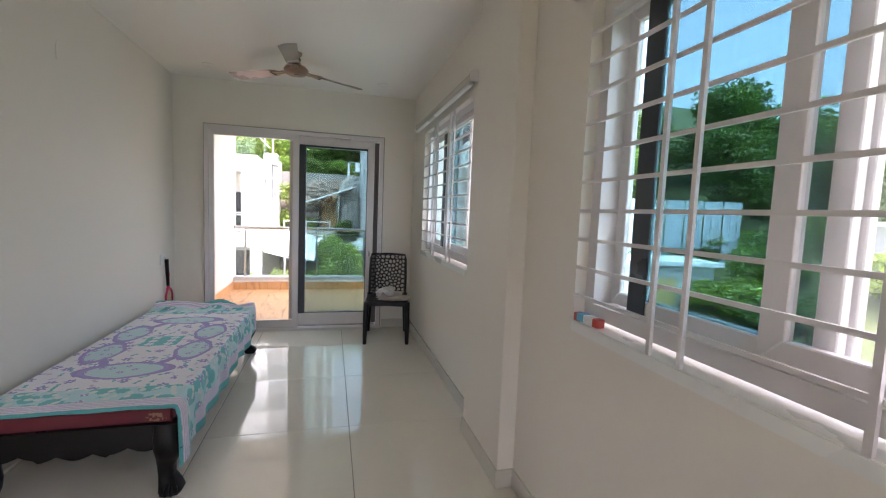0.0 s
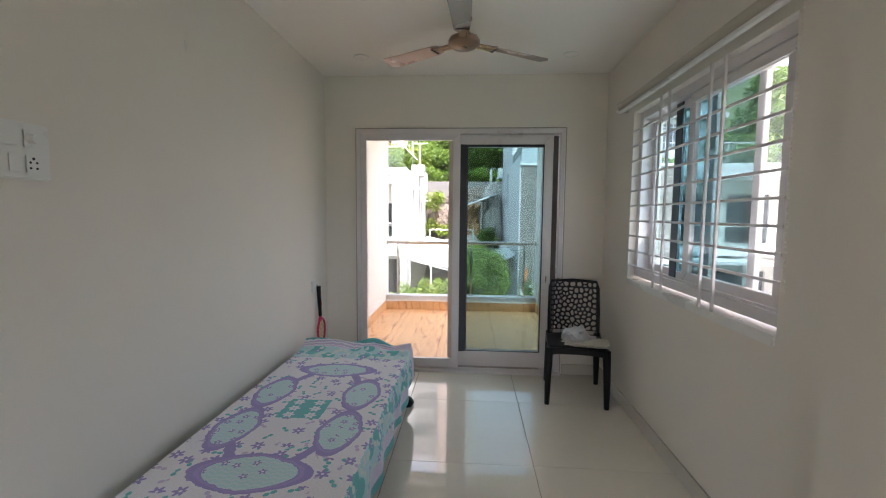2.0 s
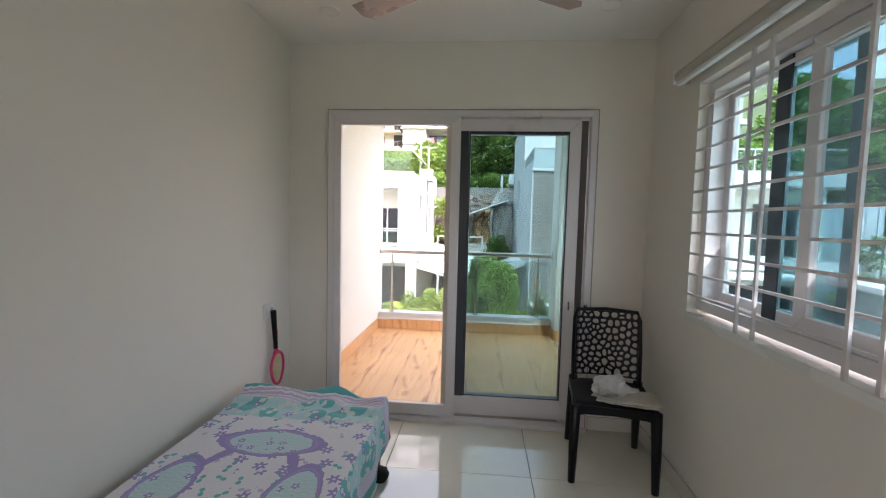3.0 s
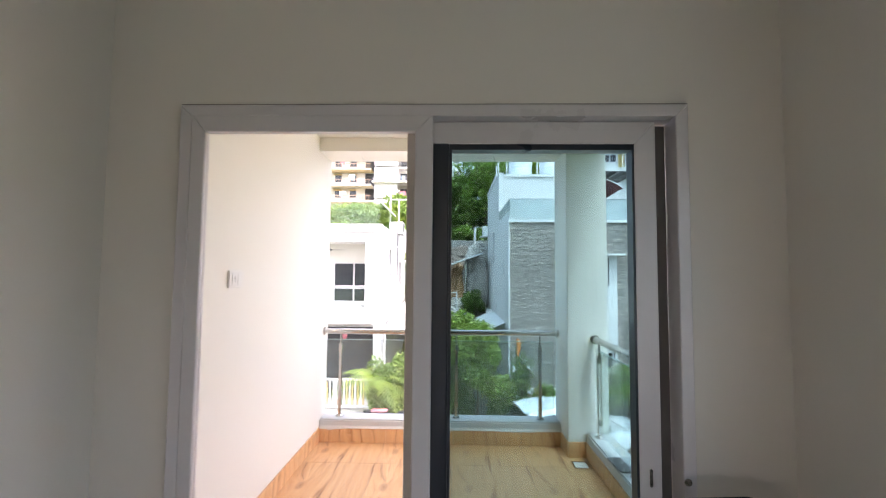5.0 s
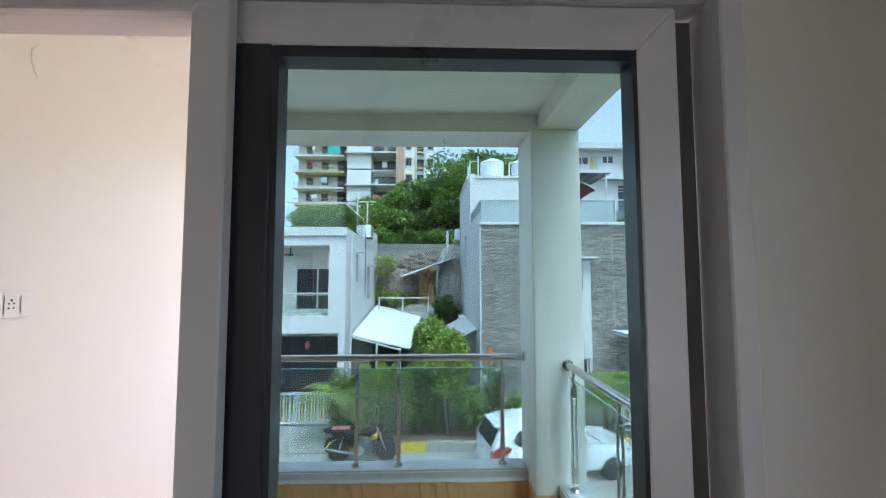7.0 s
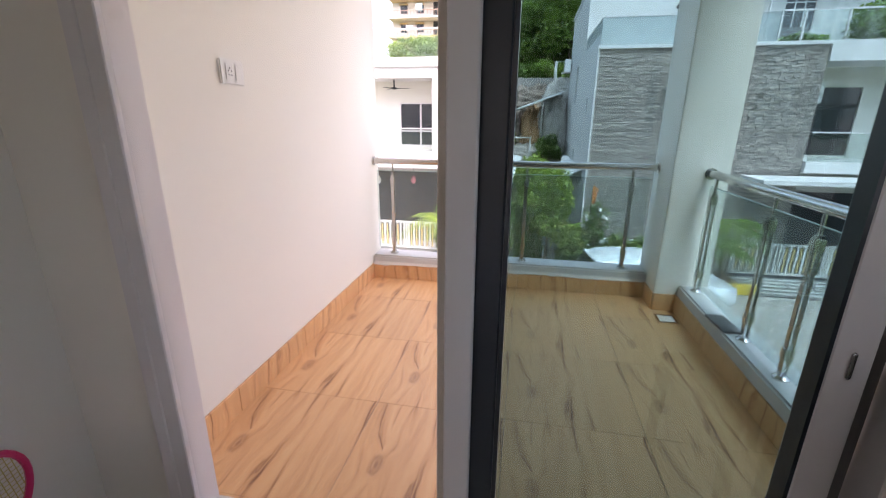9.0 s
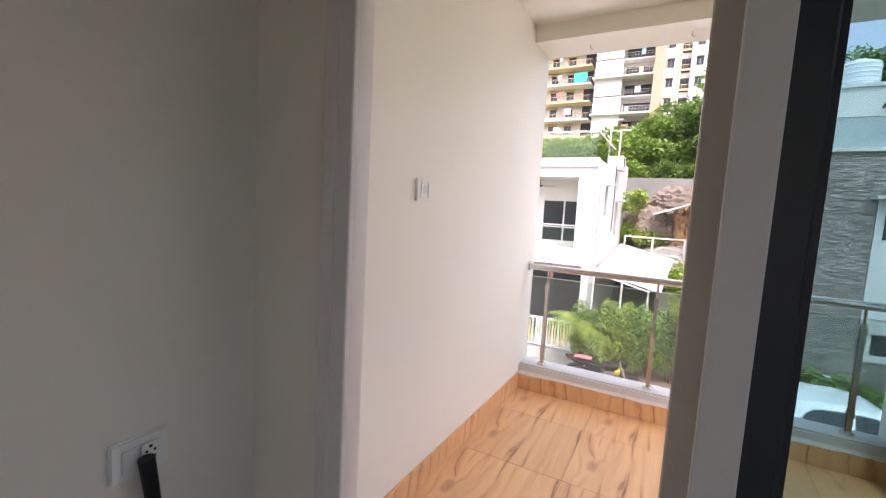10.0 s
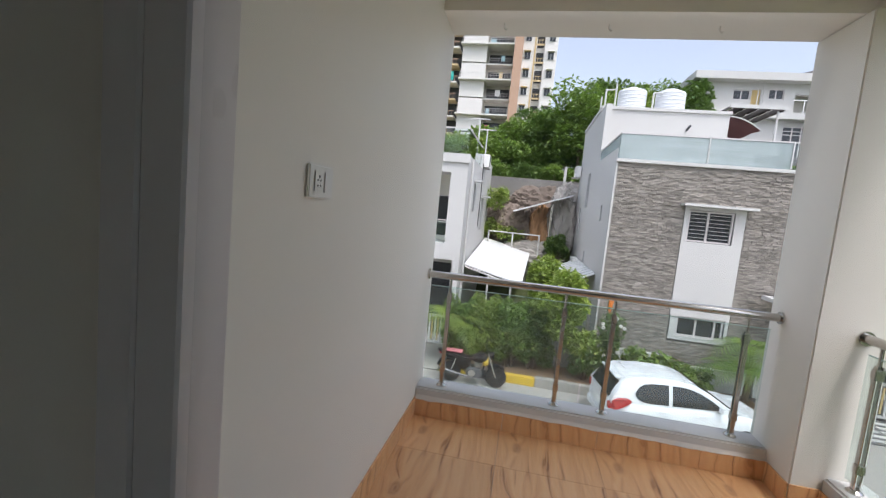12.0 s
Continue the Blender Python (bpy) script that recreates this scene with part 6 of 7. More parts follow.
def downlight(x, y):
    t = thing("downlight", "round white flush downlight in the ceiling, off", "ceiling light", "ceiling downlights", at=(x, y, CEIL))
    part("rim", bm_lathe(bmesh.new(), [(0.058, 0.0), (0.060, -0.004), (0.052, -0.007), (0.048, -0.004)], sides=28), M_WHITE, t, smooth=True)
    part("diffuser", bm_lathe(bmesh.new(), [(0.0475, -0.001), (0.0475, -0.005), (0.001, -0.0055)], sides=28), M_CEIL, t, smooth=True)
    return t


downlight(-0.68, 4.37)
downlight(0.87, 4.37)


# ---- roller blinds over the windows ----
M_BLIND = mat("beige_blind_cloth", (0.52, 0.48, 0.41), 0.8, var=0.03, fine=300, bump=0.05)


def roller_blind(y0, y1):
    t = thing("roller_blind", "rolled-up beige roller blind on a white rail over the window", "blind", "roller blinds", at=(0, 0, 0))
    part("roll", bm_tube(bmesh.new(), (1.222, y0 + 0.02, 2.155), (1.222, y1 - 0.02, 2.155), 0.030, sides=20), M_BLIND, t, smooth=True)
    part("bottom_bar", bevelled(boxes((1.196, 1.226, y0 + 0.03, y1 - 0.03, 2.105, 2.123)), 0.004), M_WHITE, t)
    for y in (y0, y1 - 0.014):
        part("bracket", bevelled(boxes((1.192, 1.275, y, y + 0.014, 2.12, 2.195)), 0.003), M_WHITE, t)
    bm = bmesh.new()
    y = y0 + 0.05
    for i in range(60):
        bmesh.ops.create_icosphere(bm, subdivisions=1, radius=0.0032, matrix=Matrix.Translation((1.215 + 0.002 * math.sin(i), y + 0.012 * math.sin(i / 60 * math.pi), 2.10 - 0.0165 * i)))
    part("bead_chain", bm, M_WHITE, t, "white bead pull chain")
    return t


roller_blind(2.58, 4.34)
roller_blind(-0.14, 1.54)


# ---- switches, sockets ----
def plate(name, label, at, rz, w, h, rows):
    """A white switch plate with its modules; local x runs along the wall, -y faces the room."""
    t = thing(name, label, "switchboard", at=at, rz=rz)
    part("cover_plate", bevelled(boxes((-w / 2, w / 2, -0.012, 0, -h / 2, h / 2)), 0.005, 3), M_WHITE, t)
    for kind, x, z, a, b in rows:
        p = part("module" if kind != "knob" else "regulator", bevelled(boxes((x - a / 2, x + a / 2, -0.0155, -0.0122, z - b / 2, z + b / 2)), 0.002), M_WHITE, t)
        if kind == "socket":
            # dark discs on the face carry the shade of the pin holes
            bm = bmesh.new()
            for dx, dz, r in ((0, 0.015, 0.0042), (-0.009, 0.004, 0.0034), (0.009, 0.004, 0.0034), (-0.009, -0.012, 0.0034), (0.009, -0.012, 0.0034)):
                bm_tube(bm, (x + dx, -0.0167, z + dz), (x + dx, -0.0150, z + dz), r, sides=8)
            part("pin_hole_discs", bm, M_DARK, p)
        if kind == "knob":
            part("knob", bm_tube(bmesh.new(), (x, -0.034, z), (x, -0.0156, z), 0.013, 0.016, 16), M_WHITE, p, smooth=True)
    return t


plate("switchboard", "white switch plate with fan regulator and two sockets", (XL, 2.24, 1.545), 90, 0.215, 0.16,
      [("switch", -0.035, 0.035, 0.085, 0.05), ("knob", 0.050, 0.035, 0.045, 0.05), ("socket", -0.055, -0.035, 0.042, 0.05), ("switch", 0.0, -0.035, 0.03, 0.05), ("socket", 0.052, -0.035, 0.042, 0.05)])
plate("wall_socket", "white socket plate low on the wall with a bat plugged in", (XL, 4.49, 0.785), 90, 0.125, 0.095, [("switch", -0.022, 0, 0.035, 0.052), ("socket", 0.02, 0, 0.042, 0.052)])
plate("balcony_socket", "white socket and switch plate on the balcony wall", (-1.07, 5.63, 1.472), 90, 0.15, 0.10, [("socket", -0.022, 0, 0.05, 0.06), ("switch", 0.032, 0, 0.038, 0.06)])

M_PINK = mat("pink_plastic", (0.62, 0.03, 0.13), 0.35, var=0.04, bump=0.0)
M_BATNET = mat("yellow_wire_net", (0.55, 0.45, 0.12), 0.5, var=0.1)


def mosquito_bat():
    t = thing("mosquito_bat", "pink mosquito bat with black handle hanging at the socket", "mosquito bat", at=(XL + 0.036, 4.55, 0.30))
    t.matrix_world = pose(XL + 0.036, 4.55, 0.30, 7)
    part("handle", bevelled(bm_path(bmesh.new(), [(0, 0, 0.235), (0, 0, 0.36), (0, 0, 0.49)], [0.014, 0.016, 0.018], 10), 0.001, 1), M_BLACK, t, "black plastic handle", True)
    ring, net = bmesh.new(), bmesh.new()

    def oval(a, k):
        return (0.003 * k, 0.080 * k * math.sin(a) * (1 - 0.18 * math.cos(a)), 0.10 + 0.105 * k * -math.cos(a))
    for i in range(28):
        bm_tube(ring, oval(2 * math.pi * i / 28, 1), oval(2 * math.pi * (i + 1) / 28, 1), 0.009, sides=7)
    part("rim", ring, M_PINK, t, "bright pink oval rim", True)
    part("neck", bm_path(bmesh.new(), [(0, -0.03, 0.20), (0, 0, 0.235), (0, 0.03, 0.20)], 0.010, 7), M_PINK, t, smooth=True)
    for k in range(-5, 6):
        y = k * 0.0125
        h = 0.10 * math.sqrt(max(0, 1 - (y / 0.078) ** 2))
        bm_tube(net, (0, y, 0.10 - h), (0, y, 0.10 + h), 0.0011, sides=4)
    for k in range(-7, 8):
        z = k * 0.0125
        w = 0.075 * math.sqrt(max(0, 1 - (z / 0.10) ** 2))
        bm_tube(net, (0.002, -w, 0.10 + z), (0.002, w, 0.10 + z), 0.0011, sides=4)
    part("net", net, M_BATNET, t, "yellowish wire net")
    part("push_button", bevelled(boxes((0.0125, 0.018, -0.006, 0.006, 0.33, 0.36)), 0.002), M_RED, t)
    return t


mosquito_bat()

M_BOXRED = mat("red_card", (0.50, 0.05, 0.03), 0.5, var=0.08)
M_BOXBLUE = mat("blue_card", (0.10, 0.35, 0.55), 0.5, var=0.08)


def sill_box():
    t = thing("small_carton", "small red and blue card carton lying on the window sill", "carton", at=(1.290, 1.375, WZ0 + 0.0125), rz=95)
    part("body", bevelled(boxes((-0.075, 0.055, -0.016, 0.016, 0, 0.030)), 0.002), M_BOXRED, t, "red carton body")
    part("band", bevelled(boxes((-0.05, 0.02, -0.0167, 0.0167, -0.0002, 0.0307)), 0.002), M_WHITE, t, "pale printed band")
    part("stripe", boxes((0.0, 0.035, -0.0172, 0.0172, 0.004, 0.0312)), M_BOXBLUE, t, "blue printed stripe")
    part("flap", boxes((0.0555, 0.08, -0.013, 0.014, 0.004, 0.006)), M_WHITE, t, "torn white flap")
    return t


sill_box()
solid("wall_wire", bm_path(bmesh.new(), [(XL + 0.002, 3.02, 2.20), (XL + 0.006, 2.99, 2.17), (XL + 0.008, 2.985, 2.13), (XL + 0.003, 3.00, 2.09)], 0.0025, 6), M_WHITE, "short white wire end sticking out of the wall", "wire", smooth=True)
solid("balcony_wire", bm_path(bmesh.new(), [(-1.068, 5.66, 2.43), (-1.062, 5.63, 2.40), (-1.060, 5.63, 2.35), (-1.066, 5.66, 2.31)], 0.0025, 6), M_WHITE, "short white wire end on the balcony wall", "wire", smooth=True)


# ---- balcony things ----
def railing(name, label, along, fixed, span, posts, panels, turn):
    """Steel posts on the kerb, glass panes between them and a round handrail."""
    t = thing(name, label, "railing", "balcony railings")

    def P(a, off, z):
        return (a, fixed + off, z) if along == "x" else (fixed + off, a, z)
    part("handrail", bm_tube(bmesh.new(), P(span[0], 0, 0.972), P(span[1], 0, 0.972), 0.025, sides=20), M_STEEL, t, "round brushed steel handrail", True)
    for e in turn:
        part("end_flange", bm_tube(bmesh.new(), P(e[0], 0, 0.972), P(e[1], 0, 0.972), 0.038, sides=20), M_STEEL, t, smooth=True)
    for a in posts:
        bm = bmesh.new()
        for off in (-0.013, 0.013):
            lo, hi = P(a - 0.013, off - 0.003, 0.20), P(a + 0.013, off + 0.003, 0.86)
            bm_box(bm, lo[0], hi[0], lo[1], hi[1], lo[2], hi[2])
        p = part("post", bevelled(bm, 0.002, 1), M_STEEL, t)
        part("pin", bm_tube(bmesh.new(), P(a, 0, 0.84), P(a, 0, 0.955), 0.009, sides=10), M_STEEL, p, smooth=True)
        part("base_flange", bm_lathe(bmesh.new(), [(0.036, 0.0), (0.036, 0.006), (0.022, 0.018)], P(a, 0, 0.20), 16), M_STEEL, p, smooth=True)
        lo, hi = P(a - 0.017, -0.021, 0.80), P(a + 0.017, 0.021, 0.845)
        part("clamp", bevelled(boxes((lo[0], hi[0], lo[1], hi[1], 0.79, 0.845)), 0.003), M_STEEL, p)
        part("clamp", bevelled(boxes((lo[0], hi[0], lo[1], hi[1], 0.30, 0.35)), 0.003), M_STEEL, p)
    for a0, a1 in panels:
        lo, hi = P(a0, -0.005, 0), P(a1, 0.005, 0)
        g = part("pane", boxes((lo[0], hi[0], lo[1], hi[1], 0.235, 0.895)), M_RAILGLASS, t, "clear greenish glass pane")
        g.visible_shadow = False
        part("pane_edge", boxes((lo[0], hi[0], lo[1] - 0.0004, hi[1] + 0.0004, 0.8945, 0.8985)), M_GLASSEDGE, g, "pale green glass edge")
    return t


railing("balcony_railing", "steel and glass railing along the front of the balcony", "x", 7.28, (-1.07, 1.10), (-0.907, -0.14, 0.166, 0.93), ((-1.04, 0.005), (0.02, 1.05)), ((-1.07, -1.06), (1.09, 1.10)))
railing("balcony_railing", "steel and glass railing along the side of the balcony", "y", 1.325, (4.955, 6.97), (6.86, 6.19, 5.84, 5.15), ((6.02, 6.93), (5.0, 6.005)), ((6.96, 6.97), (4.955, 4.965)))


def drain():
    t = thing("floor_drain", "square steel floor drain with a white plastic tray at the column", "floor drain", at=(1.155, 6.81, 0.0))
    part("rim", frame_ring(-0.065, 0.065, -0.065, 0.065, 0.014, 0, 0.006), M_STEEL, t).matrix_basis = pose(0, 0, 0.008, -90)
    part("grate", bevelled(boxes((-0.05, 0.05, -0.05, 0.05, 0.002, 0.006)), 0.002), M_WHITE, t, "pale plastic grate")
    return t


drain()
solid("loose_tile", bevelled(boxes((-0.05, 0.05, -0.11, 0.11, 0, 0.012)), 0.002), M_STONE_BED, "dark loose tile lying on the side kerb", "tile").matrix_world = pose(1.295, 6.36, 0.2, 0, 0, 4)


def beam_hook(x):
    solid("beam_hook", bm_path(bmesh.new(), [(x, 7.20, 2.60), (x, 7.20, 2.575), (x + 0.012, 7.20, 2.562), (x + 0.02, 7.20, 2.572)], 0.004, 6), M_WHITE, "small white hook under the balcony beam", "hook", group="hooks under the beam", smooth=True)


for x in (-0.72, -0.1, 0.5):
    beam_hook(x)


# ---- car ----
def loft(bm, stations, sym=True):
    """Skins closed half-sections (y, z) placed at x, mirrored across y = 0."""
    rings = []
    for x, half in stations:
        pts = [(y, z) for y, z in half] + [(-y, z) for y, z in half[::-1] if y > 1e-4]
        rings.append([bm.verts.new((x, y, z)) for y, z in pts])
    for a, b in zip(rings, rings[1:]):
        k = len(a)
        for i in range(k):
            bm.faces.new((a[i], a[(i + 1) % k], b[(i + 1) % k], b[i]))
    bm.faces.new(rings[0][::-1]), bm.faces.new(rings[-1])
    return bm


M_CARGLASS = mat("dark_car_glass", (0.02, 0.025, 0.028), 0.05, var=0.05, bump=0)
M_RIM = mat("alloy_rim", (0.55, 0.55, 0.56), 0.3, 0.9, var=0.04)


def car(at, rz):
    """A hatchback: local x runs from its tail to its nose."""
    t = thing("hatchback_car", "white parked hatchback car with red tail lamps and dark windows", "car", at=at, rz=rz)
    L = 3.85

    def body(x):
        u = x / L
        w = 0.83 - 0.14 * max(0, (0.10 - u) / 0.10) ** 1.6 - 0.22 * max(0, (u - 0.86) / 0.14) ** 1.8
        top = 0.93 if u < 0.66 else 0.93 - 0.19 * ((u - 0.66) / 0.34) ** 1.3
        low = 0.24 + 0.06 * max(0, (0.08 - u) / 0.08) + 0.03 * max(0, (u - 0.92) / 0.08)
        return [(w * 0.86, low), (w * 0.98, low + 0.08), (w, 0.48), (w * 0.99, 0.66), (w * 0.955, top - 0.06), (w * 0.88, top)]
    xs = [0.0, 0.05, 0.15, 0.35, 0.7, 1.1, 1.5, 1.9, 2.3, 2.6, 2.9, 3.2, 3.45, 3.65, 3.78, 3.85]
    b = part("body", loft(bmesh.new(), [(x, body(x)) for x in xs]), M_CARPAINT, t, smooth=True)

    def roof_z(x):
        key = ((0.02, 0.95), (0.12, 1.16), (0.28, 1.38), (0.5, 1.475), (1.0, 1.515), (1.6, 1.50), (2.0, 1.43), (2.3, 1.29), (2.65, 1.08), (2.95, 0.90))
        for (x0, z0), (x1, z1) in zip(key, key[1:]):
            if x <= x1:
                return z0 + (z1 - z0) * (x - x0) / (x1 - x0)
        return 0.9

    def cabin(x):
        z = roof_z(x)
        h = (z - 0.90) / 0.6
        w = 0.77 - 0.16 * h
        return [(0.765, 0.88), (0.765 - 0.05 * h, 0.9 + (z - 0.9) * 0.35), (w + 0.02, 0.9 + (z - 0.9) * 0.80), (w - 0.05, z - 0.012), (w * 0.5, z)]
    part("cabin", loft(bmesh.new(), [(x, cabin(x)) for x in (0.02, 0.07, 0.12, 0.2, 0.28, 0.38, 0.5, 0.75, 1.0, 1.3, 1.6, 1.8, 2.0, 2.15, 2.3, 2.5, 2.65, 2.8, 2.95)]), M_CARPAINT, t, smooth=True)

    def skin(x, zz):
        z = roof_z(x)
        h = (z - 0.90) / 0.6
        q = (zz - 0.9) / max(0.05, z - 0.9)
        w0, w1, w2 = 0.765, 0.765 - 0.05 * h, 0.77 - 0.16 * h + 0.02
        return w0 + (w1 - w0) * q / 0.35 if q < 0.35 else w1 + (w2 - w1) * (q - 0.35) / 0.45

    def side_pane(name, columns, s):
        """Dark glass laid on the cabin's side: columns of (x, low, high)."""
        bm = bmesh.new()
        layers = []
        for off in (0.012, -0.02):
            layers.append([[bm.verts.new((x, s * (skin(x, lo + (hi - lo) * k / 5) + off), lo + (hi - lo) * k / 5)) for k in range(6)] for x, lo, hi in columns])
        n = len(columns)
        for g in layers:
            for i in range(n - 1):
                for k in range(5):
                    bm.faces.new((g[i][k], g[i + 1][k], g[i + 1][k + 1], g[i][k + 1]))
        o, i_ = layers
        rim_o = [c[0] for c in o] + o[-1][1:] + [c[5] for c in o[::-1]][1:] + o[0][4:0:-1]
        rim_i = [c[0] for c in i_] + i_[-1][1:] + [c[5] for c in i_[::-1]][1:] + i_[0][4:0:-1]
        k = len(rim_o)
        for j in range(k):
            bm.faces.new((rim_o[j], rim_o[(j + 1) % k], rim_i[(j + 1) % k], rim_i[j]))
        return part(name, bm, M_CARGLASS, t, "dark side window", True)
    for s in (-1, 1):
        side_pane("side_window", [(0.58, 1.08, 1.16), (0.66, 1.01, 1.28), (0.78, 0.965, 1.35), (0.95, 0.955, 1.38), (1.15, 0.955, 1.385), (1.34, 0.955, 1.38)], s)
        side_pane("side_window", [(1.43, 0.955, 1.38), (1.65, 0.955, 1.375), (1.85, 0.955, 1.345), (2.05, 0.955, 1.285), (2.25, 0.955, 1.19), (2.42, 0.955, 1.09), (2.55, 0.955, 1.00)], s)
        mir = bevelled(boxes((2.42, 2.56, s * 0.80 - 0.0, s * 0.80 + s * 0.15, 0.95, 1.07)) if s > 0 else boxes((2.42, 2.56, -0.95, -0.80, 0.95, 1.07)), 0.03)
        part("wing_mirror", mir, M_CARPAINT, t, smooth=True)
        bm = bmesh.new()
        loftpts = [(-0.012, 0.74), (-0.012, 0.86), (0.05, 0.95), (0.20, 1.01), (0.40, 1.02), (0.47, 0.99), (0.40, 0.91), (0.26, 0.82), (0.12, 0.76)]
        a = [bm.verts.new((x, s * 0.845 - s * 0.13 * max(0, (0.12 - x) / 0.13), z)) for x, z in loftpts]
        c = [bm.verts.new((v.co.x, v.co.y - s * 0.10, v.co.z)) for v in a]
        bm.faces.new(a), bm.faces.new(c[::-1])
        for i in range(len(a)):
            bm.faces.new((a[i], c[i], c[(i + 1) % len(a)], a[(i + 1) % len(a)]))
        part("tail_lamp", bm, M_RED, t, "red tail lamp")
        for x in (1.12, 2.02):
            part("door_handle", bevelled(boxes((x, x + 0.18, min(s * 0.82, s * 0.855), max(s * 0.82, s * 0.855), 0.80, 0.83)), 0.006), M_CARPAINT, t)
        part("headlamp", bevelled(boxes((3.45, 3.74, min(s * 0.50, s * 0.76), max(s * 0.50, s * 0.76), 0.66, 0.80)), 0.04), M_CLEARLAMP, t, "clear headlamp", True)
        for x in (0.62, 3.12):
            w = part("wheel", bm_lathe(bmesh.new(), [(0.19, -0.09), (0.27, -0.095), (0.295, -0.06), (0.298, 0.0), (0.295, 0.06), (0.27, 0.095), (0.19, 0.09)], (x, s * 0.76, 0.298), 28, "Y"), M_RUBBER, t, "black tyre", True)
            part("rim", bm_lathe(bmesh.new(), [(0.19, -0.088), (0.17, -0.05), (0.03, -0.07), (0.03, 0.07), (0.17, 0.05), (0.19, 0.088)], (x, s * 0.76, 0.298), 24, "Y"), M_RIM, w, "silver alloy rim")
    bm = bmesh.new()
    pr = [(0.045, 0.97), (0.115, 1.12), (0.20, 1.26), (0.262, 1.345)]
    rows = []
    for x, z in pr:
        wd = 0.60 - 0.16 * (z - 0.95)
        rows.append([bm.verts.new((x - 0.040, wd * k, z + 0.008)) for k in (-1, -0.5, 0, 0.5, 1)] )
    for a, c in zip(rows, rows[1:]):
        for k in range(4):
            bm.faces.new((a[k], a[k + 1], c[k + 1], c[k]))
    g = part("rear_window", bm, M_CARGLASS, t, "dark rear window")
    g.modifiers.new("thickness", "SOLIDIFY").thickness = 0.02
    part("roof_spoiler", bevelled(boxes((0.16, 0.42, -0.52, 0.52, 1.385, 1.425)), 0.015), M_CARPAINT, t)
    bm = bmesh.new()
    rows = []
    for x in (2.06, 2.3, 2.62, 2.86):
        z = roof_z(x)
        wd = 0.60 + 0.10 * (x - 2.06)
        rows.append([bm.verts.new((x + 0.012, wd * k, z + 0.012)) for k in (-1, -0.5, 0, 0.5, 1)])
    for a, c in zip(rows, rows[1:]):
        for k in range(4):
            bm.faces.new((a[k], c[k], c[k + 1], a[k + 1]))
    g = part("windscreen", bm, M_CARGLASS, t, "dark windscreen")
    g.modifiers.new("thickness", "SOLIDIFY").thickness = 0.02
    part("rear_bumper", bevelled(boxes((-0.05, 0.12, -0.70, 0.70, 0.30, 0.52)), 0.04, 3), M_CARPAINT, t, smooth=True)
    part("number_plate", boxes((-0.028, -0.014, -0.25, 0.25, 0.62, 0.73)), M_WHITE, t)
    part("aerial", bm_tube(bmesh.new(), (0.55, 0, 1.47), (0.38, 0, 1.62), 0.006, sides=6), M_DARK, t)
    return t


M_ENGINE = mat("cast_engine", (0.16, 0.16, 0.165), 0.45, var=0.1, metal=0.5)
M_CLEARLAMP = mat("lamp_glass", (0.6, 0.62, 0.64), 0.1, var=0.03, bump=0)
car((1.78, 15.25, G - 0.04), 9)


